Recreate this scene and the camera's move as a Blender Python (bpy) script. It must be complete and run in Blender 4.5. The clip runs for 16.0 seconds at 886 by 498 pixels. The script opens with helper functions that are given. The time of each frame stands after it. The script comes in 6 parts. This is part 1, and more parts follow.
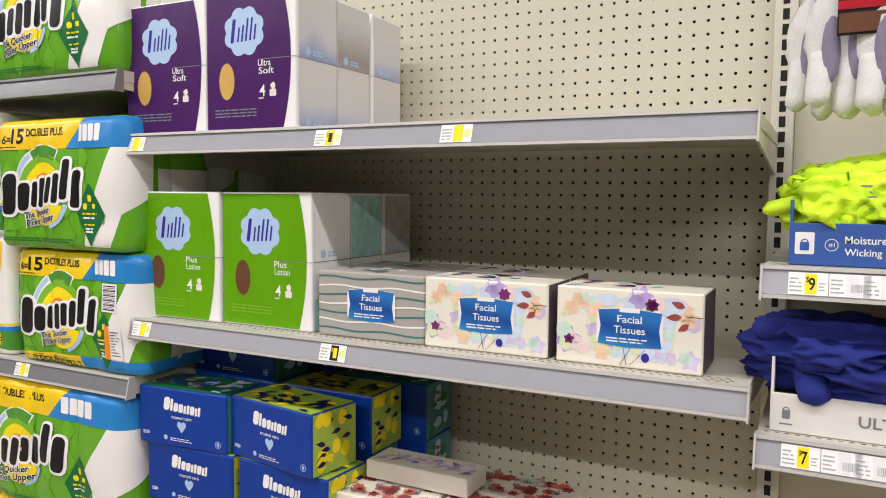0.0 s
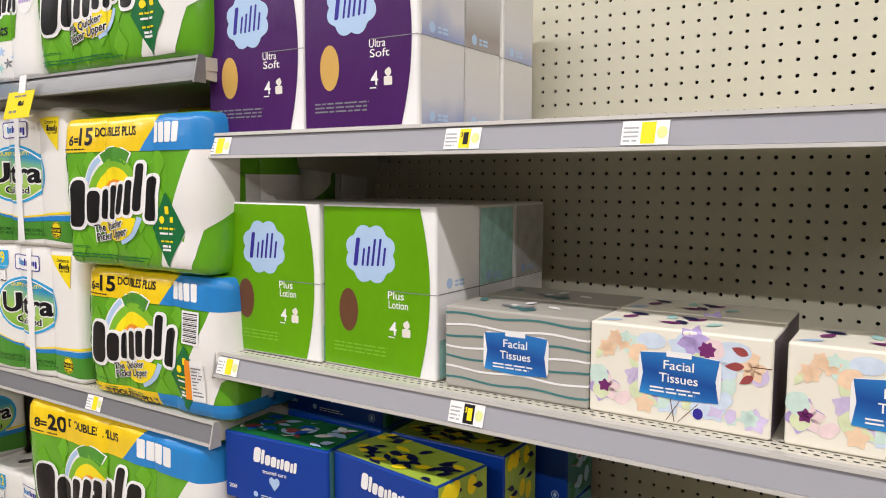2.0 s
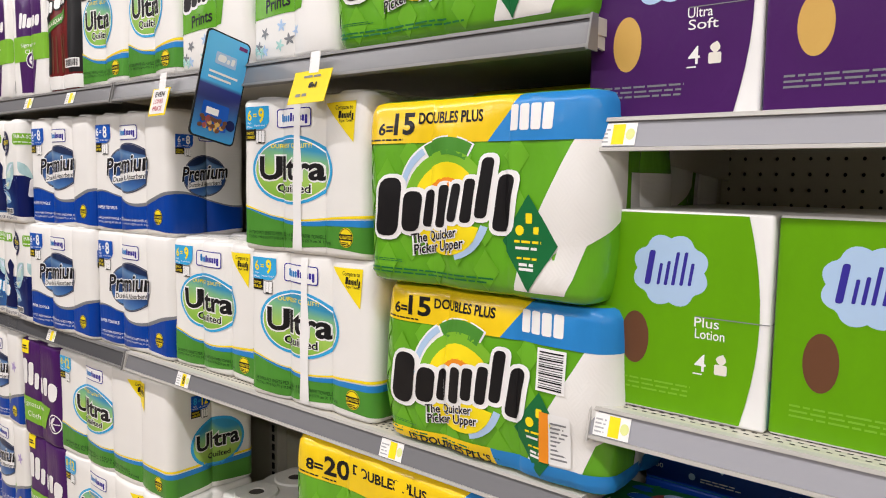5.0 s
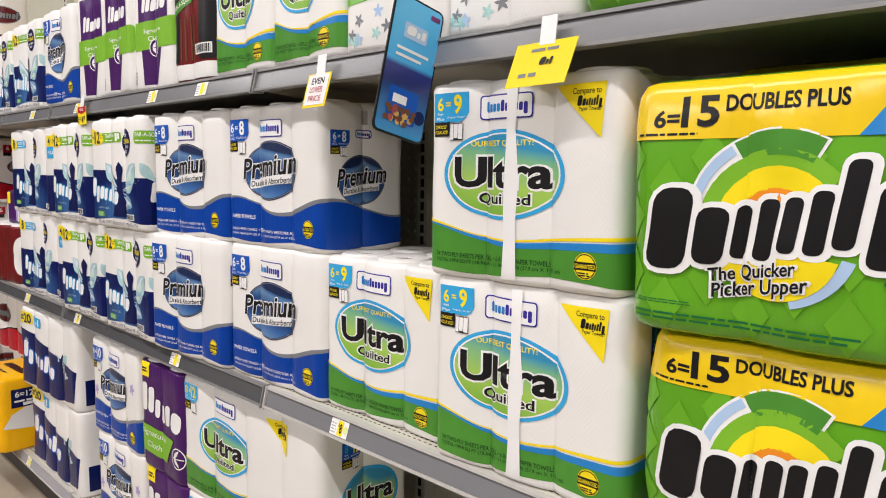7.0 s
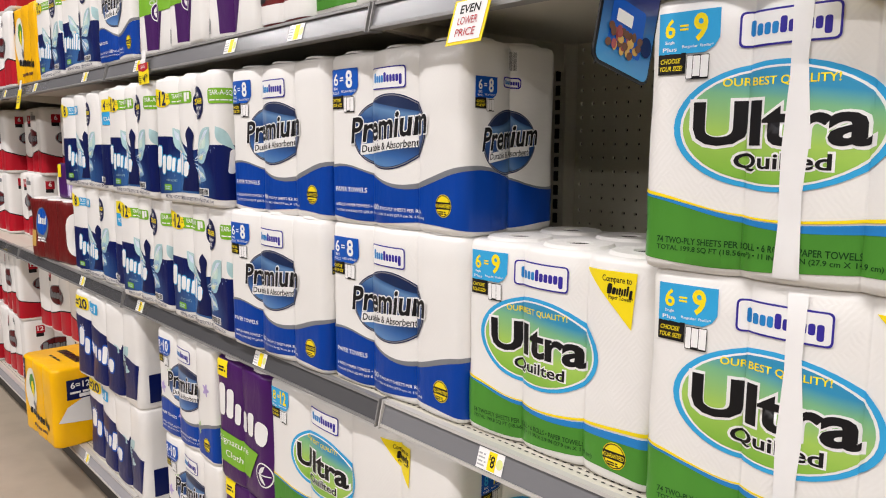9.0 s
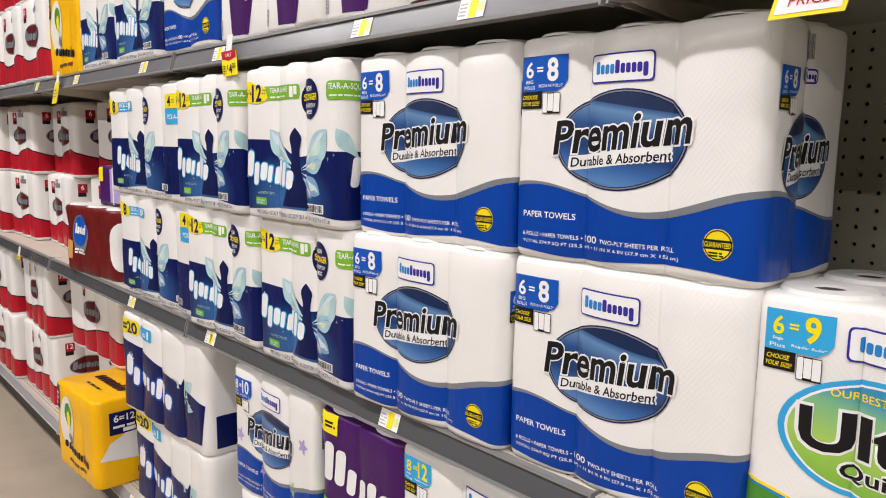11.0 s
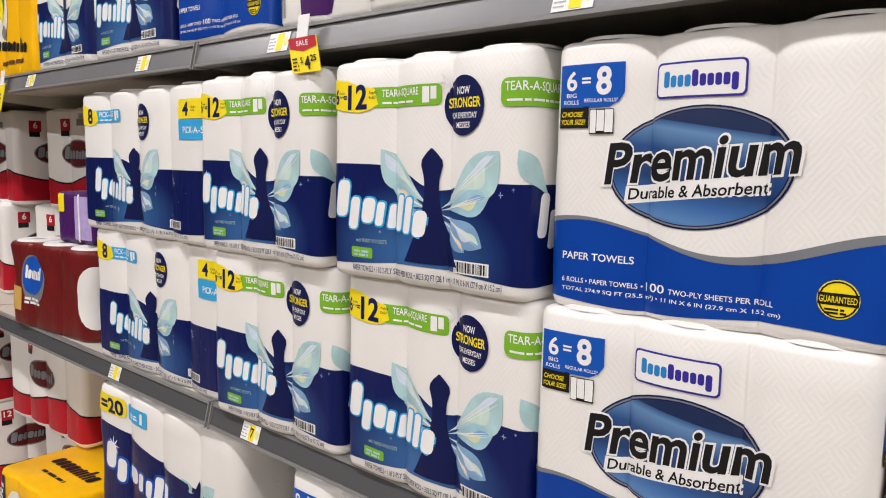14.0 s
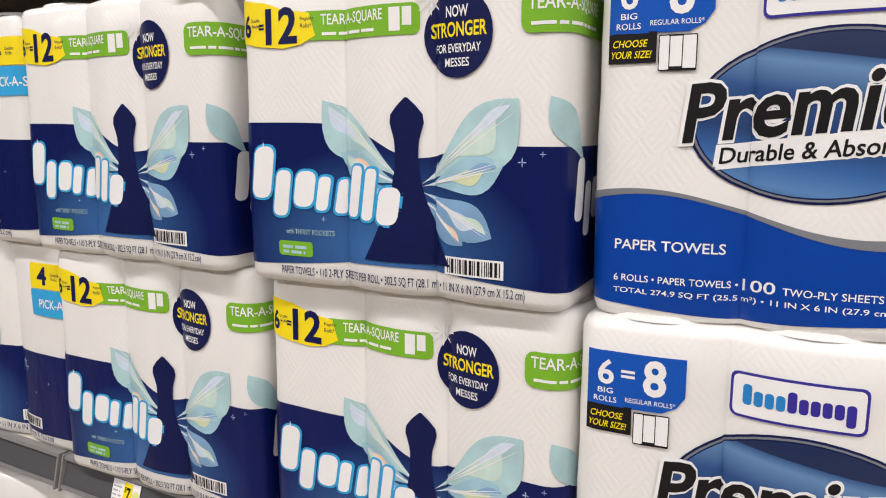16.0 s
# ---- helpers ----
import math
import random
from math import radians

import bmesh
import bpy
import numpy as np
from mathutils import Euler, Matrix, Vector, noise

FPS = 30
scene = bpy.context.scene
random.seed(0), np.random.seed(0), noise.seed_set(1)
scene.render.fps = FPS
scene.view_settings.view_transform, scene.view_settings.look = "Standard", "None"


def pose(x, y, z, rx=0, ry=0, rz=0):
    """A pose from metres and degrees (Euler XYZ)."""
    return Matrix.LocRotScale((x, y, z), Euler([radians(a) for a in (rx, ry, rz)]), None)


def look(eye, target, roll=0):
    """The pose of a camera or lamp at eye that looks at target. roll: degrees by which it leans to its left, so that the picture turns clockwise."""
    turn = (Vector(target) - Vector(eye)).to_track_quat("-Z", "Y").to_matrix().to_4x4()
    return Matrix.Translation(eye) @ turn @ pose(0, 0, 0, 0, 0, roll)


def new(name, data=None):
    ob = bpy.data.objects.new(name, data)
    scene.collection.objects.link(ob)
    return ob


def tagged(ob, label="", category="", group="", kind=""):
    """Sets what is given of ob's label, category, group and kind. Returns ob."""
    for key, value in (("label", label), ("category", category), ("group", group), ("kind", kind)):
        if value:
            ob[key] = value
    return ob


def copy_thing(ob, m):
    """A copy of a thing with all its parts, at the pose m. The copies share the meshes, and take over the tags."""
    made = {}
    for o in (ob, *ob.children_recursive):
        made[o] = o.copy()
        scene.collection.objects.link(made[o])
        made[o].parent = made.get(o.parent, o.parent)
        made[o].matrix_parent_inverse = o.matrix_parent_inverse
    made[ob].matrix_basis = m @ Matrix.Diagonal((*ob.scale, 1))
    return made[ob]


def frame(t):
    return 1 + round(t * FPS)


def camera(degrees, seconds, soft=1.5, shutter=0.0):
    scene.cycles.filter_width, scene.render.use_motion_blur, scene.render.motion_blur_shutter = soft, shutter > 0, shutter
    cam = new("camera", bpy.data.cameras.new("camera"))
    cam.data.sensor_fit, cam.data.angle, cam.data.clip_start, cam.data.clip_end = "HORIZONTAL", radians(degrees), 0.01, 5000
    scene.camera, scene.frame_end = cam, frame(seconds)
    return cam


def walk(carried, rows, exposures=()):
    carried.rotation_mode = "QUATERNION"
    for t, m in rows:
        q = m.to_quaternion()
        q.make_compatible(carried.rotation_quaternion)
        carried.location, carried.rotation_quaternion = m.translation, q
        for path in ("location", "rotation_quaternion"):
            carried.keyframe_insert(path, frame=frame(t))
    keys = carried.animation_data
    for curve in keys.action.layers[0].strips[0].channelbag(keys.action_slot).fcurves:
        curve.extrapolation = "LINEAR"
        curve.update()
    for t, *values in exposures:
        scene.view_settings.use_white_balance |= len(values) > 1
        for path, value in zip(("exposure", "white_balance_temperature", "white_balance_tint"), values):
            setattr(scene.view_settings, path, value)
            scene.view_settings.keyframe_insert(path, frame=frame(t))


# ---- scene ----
cam = camera(61.4, 16.0, soft=1.05)
PATH = [
    (0, (-0.018, 0.065, 1.184), (-0.928, 1.841, 1.042), 0.5),
    (0.5, (-0.092, 0.037, 1.187), (-1.029, 1.796, 1.020), 0.1),
    (1, (-0.138, 0.073, 1.190), (-1.119, 1.807, 1.009), -0.1),
    (1.5, (-0.219, 0.167, 1.209), (-1.238, 1.877, 1.023), -0.2),
    (2, (-0.269, 0.264, 1.227), (-1.335, 1.947, 1.042), 0.2),
    (2.5, (-0.291, 0.297, 1.220), (-1.393, 1.955, 1.034), 0.8),
    (3, (-0.358, 0.295, 1.215), (-1.494, 1.932, 1.031), 1.3),
    (3.5, (-0.469, 0.268, 1.216), (-1.624, 1.890, 1.024), 1.4),
    (4, (-0.604, 0.221, 1.222), (-1.786, 1.823, 1.028), 1.3),
    (4.2, (-0.654, 0.202, 1.216), (-1.853, 1.792, 1.030), 1.3),
    (6.3, (-1.000, 0.389, 1.238), (-2.401, 1.802, 1.041), 0.6),
    (6.5, (-1.034, 0.383, 1.231), (-2.449, 1.783, 1.041), 0.8),
    (7, (-1.206, 0.344, 1.236), (-2.628, 1.736, 1.035), 0.7),
    (7.5, (-1.354, 0.294, 1.229), (-2.784, 1.675, 1.009), 0.4),
    (8, (-1.416, 0.302, 1.219), (-2.860, 1.663, 0.972), -0.1),
    (8.2, (-1.446, 0.324, 1.214), (-2.896, 1.678, 0.960), -0.1),
    (10.3, (-1.821, 0.461, 1.228), (-3.329, 1.745, 0.946), 0.9),
    (10.5, (-1.877, 0.443, 1.231), (-3.375, 1.738, 0.950), 0.9),
    (11, (-1.988, 0.398, 1.228), (-3.463, 1.721, 0.954), 0.9),
    (11.5, (-2.058, 0.406, 1.222), (-3.523, 1.741, 0.952), 0.9),
    (12, (-2.168, 0.479, 1.226), (-3.635, 1.813, 0.968), 1.0),
    (12.5, (-2.254, 0.556, 1.239), (-3.719, 1.897, 1.000), 1.2),
    (13, (-2.301, 0.562, 1.239), (-3.748, 1.925, 1.013), 1.2),
    (13.5, (-2.411, 0.508, 1.234), (-3.807, 1.923, 1.014), 1.2),
    (14, (-2.545, 0.432, 1.240), (-3.872, 1.911, 1.006), 1.0),
    (14.5, (-2.617, 0.399, 1.224), (-3.883, 1.925, 0.964), 0.8),
    (15, (-2.690, 0.468, 1.216), (-3.890, 2.042, 0.930), 0.6),
    (15.5, (-2.762, 0.551, 1.231), (-3.871, 2.187, 0.925), 0.4),
    (16, (-2.821, 0.554, 1.228), (-3.785, 2.278, 0.914), 0.1),
]
walk(cam, [(t, look(eye, target, roll)) for t, eye, target, roll in PATH],
     exposures=[(0.0, -0.70), (3.5, -0.62), (6.5, -0.74), (7.5, -0.68), (11.5, -0.70), (12.5, -0.68), (14.0, -0.82), (16.0, -0.80)])

# ---- light and exposure ----
world = bpy.data.worlds.new("store")
scene.world = world
world.use_nodes = True
world.node_tree.nodes["Background"].inputs[0].default_value = (0.9, 0.95, 1.0, 1)
world.node_tree.nodes["Background"].inputs[1].default_value = 0.05


# ---- materials ----
def mat(name, col, rough=0.5, metal=0.0, coat=0.0, vary=0.06, scale=30.0, bump=0.0, bscale=120.0, stretch=(1, 1, 1), rnd=0.0, trans=0.0, spec=0.5):
    m = bpy.data.materials.new(name)
    m.use_nodes = True
    nt = m.node_tree
    b = nt.nodes["Principled BSDF"]
    b.inputs["Roughness"].default_value = rough
    b.inputs["Metallic"].default_value = metal
    b.inputs["Coat Weight"].default_value = coat
    b.inputs["Coat Roughness"].default_value = 0.16
    b.inputs["Specular IOR Level"].default_value = spec
    b.inputs["Transmission Weight"].default_value = trans
    tc = nt.nodes.new("ShaderNodeTexCoord")
    mp = nt.nodes.new("ShaderNodeMapping")
    mp.inputs["Scale"].default_value = stretch
    nt.links.new(tc.outputs["Object"], mp.inputs[0])
    n1 = nt.nodes.new("ShaderNodeTexNoise")
    n1.inputs["Scale"].default_value = scale
    n1.inputs["Detail"].default_value = 6
    nt.links.new(mp.outputs[0], n1.inputs["Vector"])
    n2 = nt.nodes.new("ShaderNodeTexNoise")
    n2.inputs["Scale"].default_value = scale * 0.17
    nt.links.new(mp.outputs[0], n2.inputs["Vector"])
    add = nt.nodes.new("ShaderNodeMath")
    nt.links.new(n1.outputs["Fac"], add.inputs[0])
    nt.links.new(n2.outputs["Fac"], add.inputs[1])
    rng = nt.nodes.new("ShaderNodeMapRange")
    rng.inputs[1].default_value, rng.inputs[2].default_value = 0.6, 1.4
    rng.inputs[3].default_value, rng.inputs[4].default_value = 1 - vary, 1 + vary
    nt.links.new(add.outputs[0], rng.inputs[0])
    val = rng.outputs[0]
    if rnd:
        oi = nt.nodes.new("ShaderNodeObjectInfo")
        r2 = nt.nodes.new("ShaderNodeMapRange")
        r2.inputs[3].default_value, r2.inputs[4].default_value = 1 - rnd, 1 + rnd
        nt.links.new(oi.outputs["Random"], r2.inputs[0])
        mu = nt.nodes.new("ShaderNodeMath")
        mu.operation = "MULTIPLY"
        nt.links.new(val, mu.inputs[0])
        nt.links.new(r2.outputs[0], mu.inputs[1])
        val = mu.outputs[0]
    hsv = nt.nodes.new("ShaderNodeHueSaturation")
    hsv.inputs["Color"].default_value = (*col, 1)
    nt.links.new(val, hsv.inputs["Value"])
    nt.links.new(hsv.outputs[0], b.inputs["Base Color"])
    if bump:
        n3 = nt.nodes.new("ShaderNodeTexNoise")
        n3.inputs["Scale"].default_value = bscale
        n3.inputs["Detail"].default_value = 4
        n3.inputs["Distortion"].default_value = 0.6
        nt.links.new(mp.outputs[0], n3.inputs["Vector"])
        bp = nt.nodes.new("ShaderNodeBump")
        bp.inputs["Strength"].default_value = bump
        bp.inputs["Distance"].default_value = 0.004
        nt.links.new(n3.outputs["Fac"], bp.inputs["Height"])
        nt.links.new(bp.outputs[0], b.inputs["Normal"])
        nt.links.new(bp.outputs[0], b.inputs["Coat Normal"])
    return m


def quilted(name, col):
    """Embossed white towel under clear film."""
    m = mat(name, col, 0.55, coat=0.3, vary=0.03, scale=12)
    nt = m.node_tree
    b = nt.nodes["Principled BSDF"]
    tc = nt.nodes.new("ShaderNodeTexCoord")
    waves = []
    for ang in (38, -38):
        mp = nt.nodes.new("ShaderNodeMapping")
        mp.inputs["Rotation"].default_value = (0, radians(ang), 0)
        nt.links.new(tc.outputs["Object"], mp.inputs[0])
        w = nt.nodes.new("ShaderNodeTexWave")
        w.inputs["Scale"].default_value = 62
        w.inputs["Distortion"].default_value = 3.0
        w.inputs["Detail Scale"].default_value = 2
        nt.links.new(mp.outputs[0], w.inputs[0])
        waves.append(w)
    vo = nt.nodes.new("ShaderNodeTexVoronoi")
    vo.inputs["Scale"].default_value = 62
    nt.links.new(tc.outputs["Object"], vo.inputs["Vector"])
    gt = nt.nodes.new("ShaderNodeMath")
    gt.operation = "GREATER_THAN"
    gt.inputs[1].default_value = 0.5
    nt.links.new(vo.outputs["Color"], gt.inputs[0])
    mix = nt.nodes.new("ShaderNodeMix")
    nt.links.new(gt.outputs[0], mix.inputs[0])
    nt.links.new(waves[0].outputs["Fac"], mix.inputs[2])
    nt.links.new(waves[1].outputs["Fac"], mix.inputs[3])
    n = nt.nodes.new("ShaderNodeTexNoise")
    n.inputs["Scale"].default_value = 14
    nt.links.new(tc.outputs["Object"], n.inputs["Vector"])
    ad = nt.nodes.new("ShaderNodeMath")
    ad.operation = "MULTIPLY_ADD"
    ad.inputs[1].default_value = 0.075
    nt.links.new(mix.outputs[0], ad.inputs[0])
    nt.links.new(n.outputs["Fac"], ad.inputs[2])
    bp = nt.nodes.new("ShaderNodeBump")
    bp.inputs["Strength"].default_value = 0.22
    bp.inputs["Distance"].default_value = 0.006
    nt.links.new(ad.outputs[0], bp.inputs["Height"])
    nt.links.new(bp.outputs[0], b.inputs["Normal"])
    return m


def gradient(name, stops, rough=0.35, coat=0.4):
    """A printed ink blend, from the bottom of the badge to its top."""
    m = bpy.data.materials.new(name)
    m.use_nodes = True
    nt = m.node_tree
    b = nt.nodes["Principled BSDF"]
    b.inputs["Roughness"].default_value = rough
    b.inputs["Coat Weight"].default_value = coat
    tc = nt.nodes.new("ShaderNodeTexCoord")
    sp = nt.nodes.new("ShaderNodeSeparateXYZ")
    nt.links.new(tc.outputs["Generated"], sp.inputs[0])
    mx = nt.nodes.new("ShaderNodeMath")
    mx.operation = "MULTIPLY_ADD"
    mx.inputs[1].default_value = 0.25
    nt.links.new(sp.outputs["X"], mx.inputs[0])
    nt.links.new(sp.outputs["Z"], mx.inputs[2])
    cr = nt.nodes.new("ShaderNodeValToRGB")
    while len(cr.color_ramp.elements) < len(stops):
        cr.color_ramp.elements.new(0.5)
    for e, (p, c) in zip(cr.color_ramp.elements, stops):
        e.position, e.color = p, (*c, 1)
    nt.links.new(mx.outputs[0], cr.inputs[0])
    nt.links.new(cr.outputs[0], b.inputs["Base Color"])
    return m


WRINKLE = dict(spec=0.2, rough=0.30, coat=0.12, vary=0.10, scale=14, bump=0.28, bscale=26, stretch=(1.6, 1.6, 0.6))
INK = dict(spec=0.2, rough=0.36, coat=0.06, vary=0.05, scale=20, bump=0.12, bscale=30)
M = dict(
    towel=quilted("embossed_towel_paper", (0.84, 0.82, 0.79)),
    roll=mat("paper_roll_end", (0.80, 0.78, 0.75), 0.8, vary=0.05, scale=60, bump=0.4, bscale=90),
    core=mat("cardboard_core", (0.06, 0.05, 0.045), 0.9),
    white=mat("white_ink", (0.86, 0.85, 0.84), **INK),
    cream=mat("cream_ink", (0.80, 0.76, 0.68), **INK),
    black=mat("black_ink", (0.012, 0.011, 0.012), **INK),
    grey=mat("grey_ink", (0.22, 0.22, 0.23), **INK),
    silver=mat("silver_ink", (0.20, 0.21, 0.23), rough=0.3, coat=0.3),
    navy=mat("navy_film", (0.004, 0.010, 0.092), rnd=0.06, **WRINKLE),
    navyink=mat("navy_ink", (0.006, 0.010, 0.070), **INK),
    royal=mat("royal_blue_film", (0.003, 0.052, 0.34), rnd=0.05, **WRINKLE),
    royalink=mat("royal_blue_ink", (0.008, 0.09, 0.46), **INK),
    violetink=mat("blue_violet_ink", (0.04, 0.03, 0.30), **INK),
    sky=mat("sky_blue_ink", (0.04, 0.38, 0.72), **INK),
    paleblue=mat("pale_blue_ink", (0.42, 0.58, 0.80), **INK),
    yellow=mat("yellow_ink", (0.92, 0.72, 0.015), **INK),
    lime=mat("lime_ink", (0.28, 0.52, 0.05), **INK),
    leaf=mat("leaf_green_film", (0.075, 0.27, 0.035), rnd=0.06, **WRINKLE),
    green=mat("bright_green_film", (0.125, 0.40, 0.015), rnd=0.06, spec=0.4, rough=0.26, coat=0.4, vary=0.12, scale=14, bump=0.55, bscale=20, stretch=(1.8, 1.8, 0.5)),
    greenlite=mat("light_green_ink", (0.20, 0.46, 0.03), **INK),
    greentint=mat("green_tint_ink", (0.145, 0.42, 0.022), **INK),
    tagwhite=mat("tag_paper", (0.78, 0.77, 0.76), **INK),
    tagprint=mat("pale_grey_ink", (0.42, 0.42, 0.43), **INK),
    palelime=mat("pale_lime_seal_ink", (0.72, 0.76, 0.30), **INK),
    foliage=mat("dark_foliage_ink", (0.010, 0.055, 0.012), **INK),
    deepgreen=mat("deep_green_ink", (0.012, 0.15, 0.045), **INK),
    bandyellow=mat("yellow_film", (0.88, 0.60, 0.01), spec=0.4, rough=0.26, coat=0.3, vary=0.10, scale=14, bump=0.45, bscale=20, stretch=(1.8, 1.8, 0.5)),
    bandblue=mat("mid_blue_film", (0.025, 0.22, 0.56), **WRINKLE),
    orange=mat("orange_ink", (0.85, 0.28, 0.02), **INK),
    red=mat("red_ink", (0.45, 0.012, 0.025), rnd=0.05, **WRINKLE),
    maroon=mat("maroon_ink", (0.12, 0.012, 0.015), rnd=0.06, **WRINKLE),
    purple=mat("purple_film", (0.065, 0.012, 0.115), rnd=0.06, **WRINKLE),
    puffgreen=mat("grass_green_carton", (0.125, 0.355, 0.004), rnd=0.04, **WRINKLE),
    wing=mat("pale_aqua_ink", (0.43, 0.64, 0.66), vary=0.3, scale=30, rough=0.35, coat=0.35),
    wingmid=mat("mid_aqua_ink", (0.34, 0.56, 0.66), vary=0.25, scale=30, rough=0.35, coat=0.3),
    winglow=mat("dusk_blue_ink", (0.22, 0.40, 0.62), vary=0.25, scale=30, rough=0.35, coat=0.3),
    night_print=mat("night_blue_print", (0.004, 0.010, 0.092), rnd=0.06, **WRINKLE),
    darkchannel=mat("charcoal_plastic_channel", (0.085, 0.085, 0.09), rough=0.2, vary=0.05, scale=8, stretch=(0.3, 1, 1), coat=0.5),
    # dark channel plastic again, lightened to paint in reflected light
    sheenchannel=mat("painted_sheen_channel", (0.19, 0.19, 0.20), rough=0.22, vary=0.05, scale=8, stretch=(0.3, 1, 1), coat=0.4),
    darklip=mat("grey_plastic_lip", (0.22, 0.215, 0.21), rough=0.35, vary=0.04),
    winglime=mat("pale_lime_ink", (0.42, 0.60, 0.26), vary=0.3, scale=30, rough=0.35, coat=0.35),
    lilac=mat("lilac_ink", (0.46, 0.36, 0.66), vary=0.25, scale=60, rough=0.45),
    peach=mat("peach_ink", (0.80, 0.48, 0.20), vary=0.25, scale=60, rough=0.45),
    berry=mat("berry_ink", (0.17, 0.02, 0.14), vary=0.2, scale=60, rough=0.45),
    coral=mat("coral_ink", (0.62, 0.14, 0.10), vary=0.25, scale=70, rough=0.45),
    rust=mat("rust_red_ink", (0.32, 0.06, 0.06), vary=0.2, scale=60, rough=0.45),
    mint=mat("mint_ink", (0.40, 0.68, 0.64), vary=0.3, scale=60, rough=0.45),
    teal=mat("teal_ink", (0.06, 0.20, 0.20), **INK),
    taupe=mat("taupe_carton", (0.40, 0.38, 0.34), rough=0.5, vary=0.04),
    ivory=mat("ivory_carton", (0.83, 0.79, 0.68), rough=0.45, vary=0.03, coat=0.1),
    carton=mat("plum_carton_side", (0.10, 0.07, 0.10), rough=0.5),
    kblue=mat("deep_blue_carton", (0.003, 0.042, 0.30), spec=0.3, rough=0.38, coat=0.1, vary=0.05, scale=12, rnd=0.06),
    limecarton=mat("lime_carton", (0.38, 0.52, 0.06), rough=0.4, vary=0.15, scale=40, coat=0.2),
    gold=mat("amber_film", (0.95, 0.50, 0.004), **WRINKLE),
    brown=mat("brown_ink", (0.14, 0.06, 0.03), **INK),
    softpeach=mat("peach_wash", (0.86, 0.62, 0.42), vary=0.12, scale=90, rough=0.45),
    softlilac=mat("lilac_wash", (0.64, 0.54, 0.76), vary=0.15, scale=90, rough=0.45),
    softmint=mat("mint_wash", (0.60, 0.76, 0.68), vary=0.12, scale=90, rough=0.45),
    softblue=mat("blue_wash", (0.62, 0.72, 0.84), vary=0.12, scale=90, rough=0.45),
    softlime=mat("lime_wash", (0.70, 0.76, 0.48), vary=0.12, scale=90, rough=0.45),
    softpink=mat("pink_wash", (0.84, 0.66, 0.66), vary=0.12, scale=90, rough=0.45),
    straw=mat("straw_ink", (0.62, 0.38, 0.10), **INK),
    wand=mat("dark_red_film", (0.16, 0.012, 0.012), rnd=0.05, **WRINKLE),
    steel=mat("cream_painted_steel", (0.61, 0.58, 0.495), rough=0.42, vary=0.04, scale=9, coat=0.1),
    # grey plastic, its base colour raised to include the gloss of reflected lights
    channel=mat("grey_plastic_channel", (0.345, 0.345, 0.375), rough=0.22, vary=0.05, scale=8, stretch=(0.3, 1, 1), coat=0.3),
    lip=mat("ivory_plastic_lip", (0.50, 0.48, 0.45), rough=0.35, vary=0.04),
    peg=mat("putty_painted_hardboard", (0.575, 0.55, 0.435), rough=0.55, vary=0.05, scale=5, bump=0.05, bscale=300),
    # near-black colour that stands in for shade inside holes, slots and cavities
    dark=mat("painted_cavity_shade", (0.012, 0.011, 0.010), rough=0.9),
    darkpeg=mat("dark_hardboard", (0.055, 0.05, 0.045), rough=0.7, vary=0.1),
    concrete=mat("polished_concrete", (0.42, 0.35, 0.27), rough=0.35, vary=0.16, scale=7, bump=0.05, bscale=60),
    wall=mat("grey_wall_paint", (0.19, 0.18, 0.17), rough=0.7, vary=0.03, scale=3),
    ceil=mat("ceiling_paint", (0.50, 0.50, 0.49), rough=0.8, vary=0.03, scale=3),
    neon=mat("fluorescent_yellow_knit", (0.62, 0.88, 0.02), rough=0.75, vary=0.12, scale=70, bump=0.5, bscale=220),
    cobalt=mat("cobalt_knit", (0.008, 0.018, 0.19), rough=0.85, vary=0.15, scale=60, bump=0.4, bscale=300),
    glove=mat("white_knit", (0.74, 0.74, 0.72), rough=0.8, vary=0.08, scale=60, bump=0.5, bscale=250),
    stripe=mat("lavender_knit", (0.26, 0.22, 0.32), rough=0.85, vary=0.1, scale=80, bump=0.4, bscale=250),
    palegreen=mat("pale_green_latex", (0.55, 0.68, 0.45), rough=0.5, vary=0.1),
    trayblue=mat("blue_printed_card", (0.035, 0.10, 0.36), rough=0.45, vary=0.05),
    traywhite=mat("white_card", (0.74, 0.72, 0.68), rough=0.5, vary=0.03),
    oval=gradient("steel_blue_blend", [(0.0, (0.008, 0.03, 0.11)), (0.14, (0.10, 0.24, 0.50)), (0.30, (0.035, 0.13, 0.38)), (0.48, (0.008, 0.04, 0.15)), (0.74, (0.015, 0.07, 0.24)), (0.93, (0.12, 0.25, 0.46)), (1.08, (0.02, 0.08, 0.24)), (1.25, (0.006, 0.02, 0.08))]),
    limeoval=gradient("lime_blend", [(0.0, (0.16, 0.42, 0.03)), (0.5, (0.38, 0.60, 0.10)), (0.85, (0.20, 0.48, 0.25)), (1.0, (0.03, 0.28, 0.50))]),
    # printed blue fade; its white is darkened to paint the less lit side
    bluefade=gradient("blue_to_dimmed_white_blend", [(0.0, (0.10, 0.18, 0.55)), (0.5, (0.60, 0.60, 0.66)), (1.0, (0.66, 0.64, 0.64))]),
    greyfade=gradient("grey_brown_blend", [(0.0, (0.42, 0.40, 0.42)), (0.4, (0.30, 0.26, 0.25)), (0.7, (0.46, 0.45, 0.46)), (1.0, (0.60, 0.60, 0.62))]),
    taupewash=mat("grey_blossom_print", (0.56, 0.55, 0.54), vary=0.30, scale=42, rough=0.45),
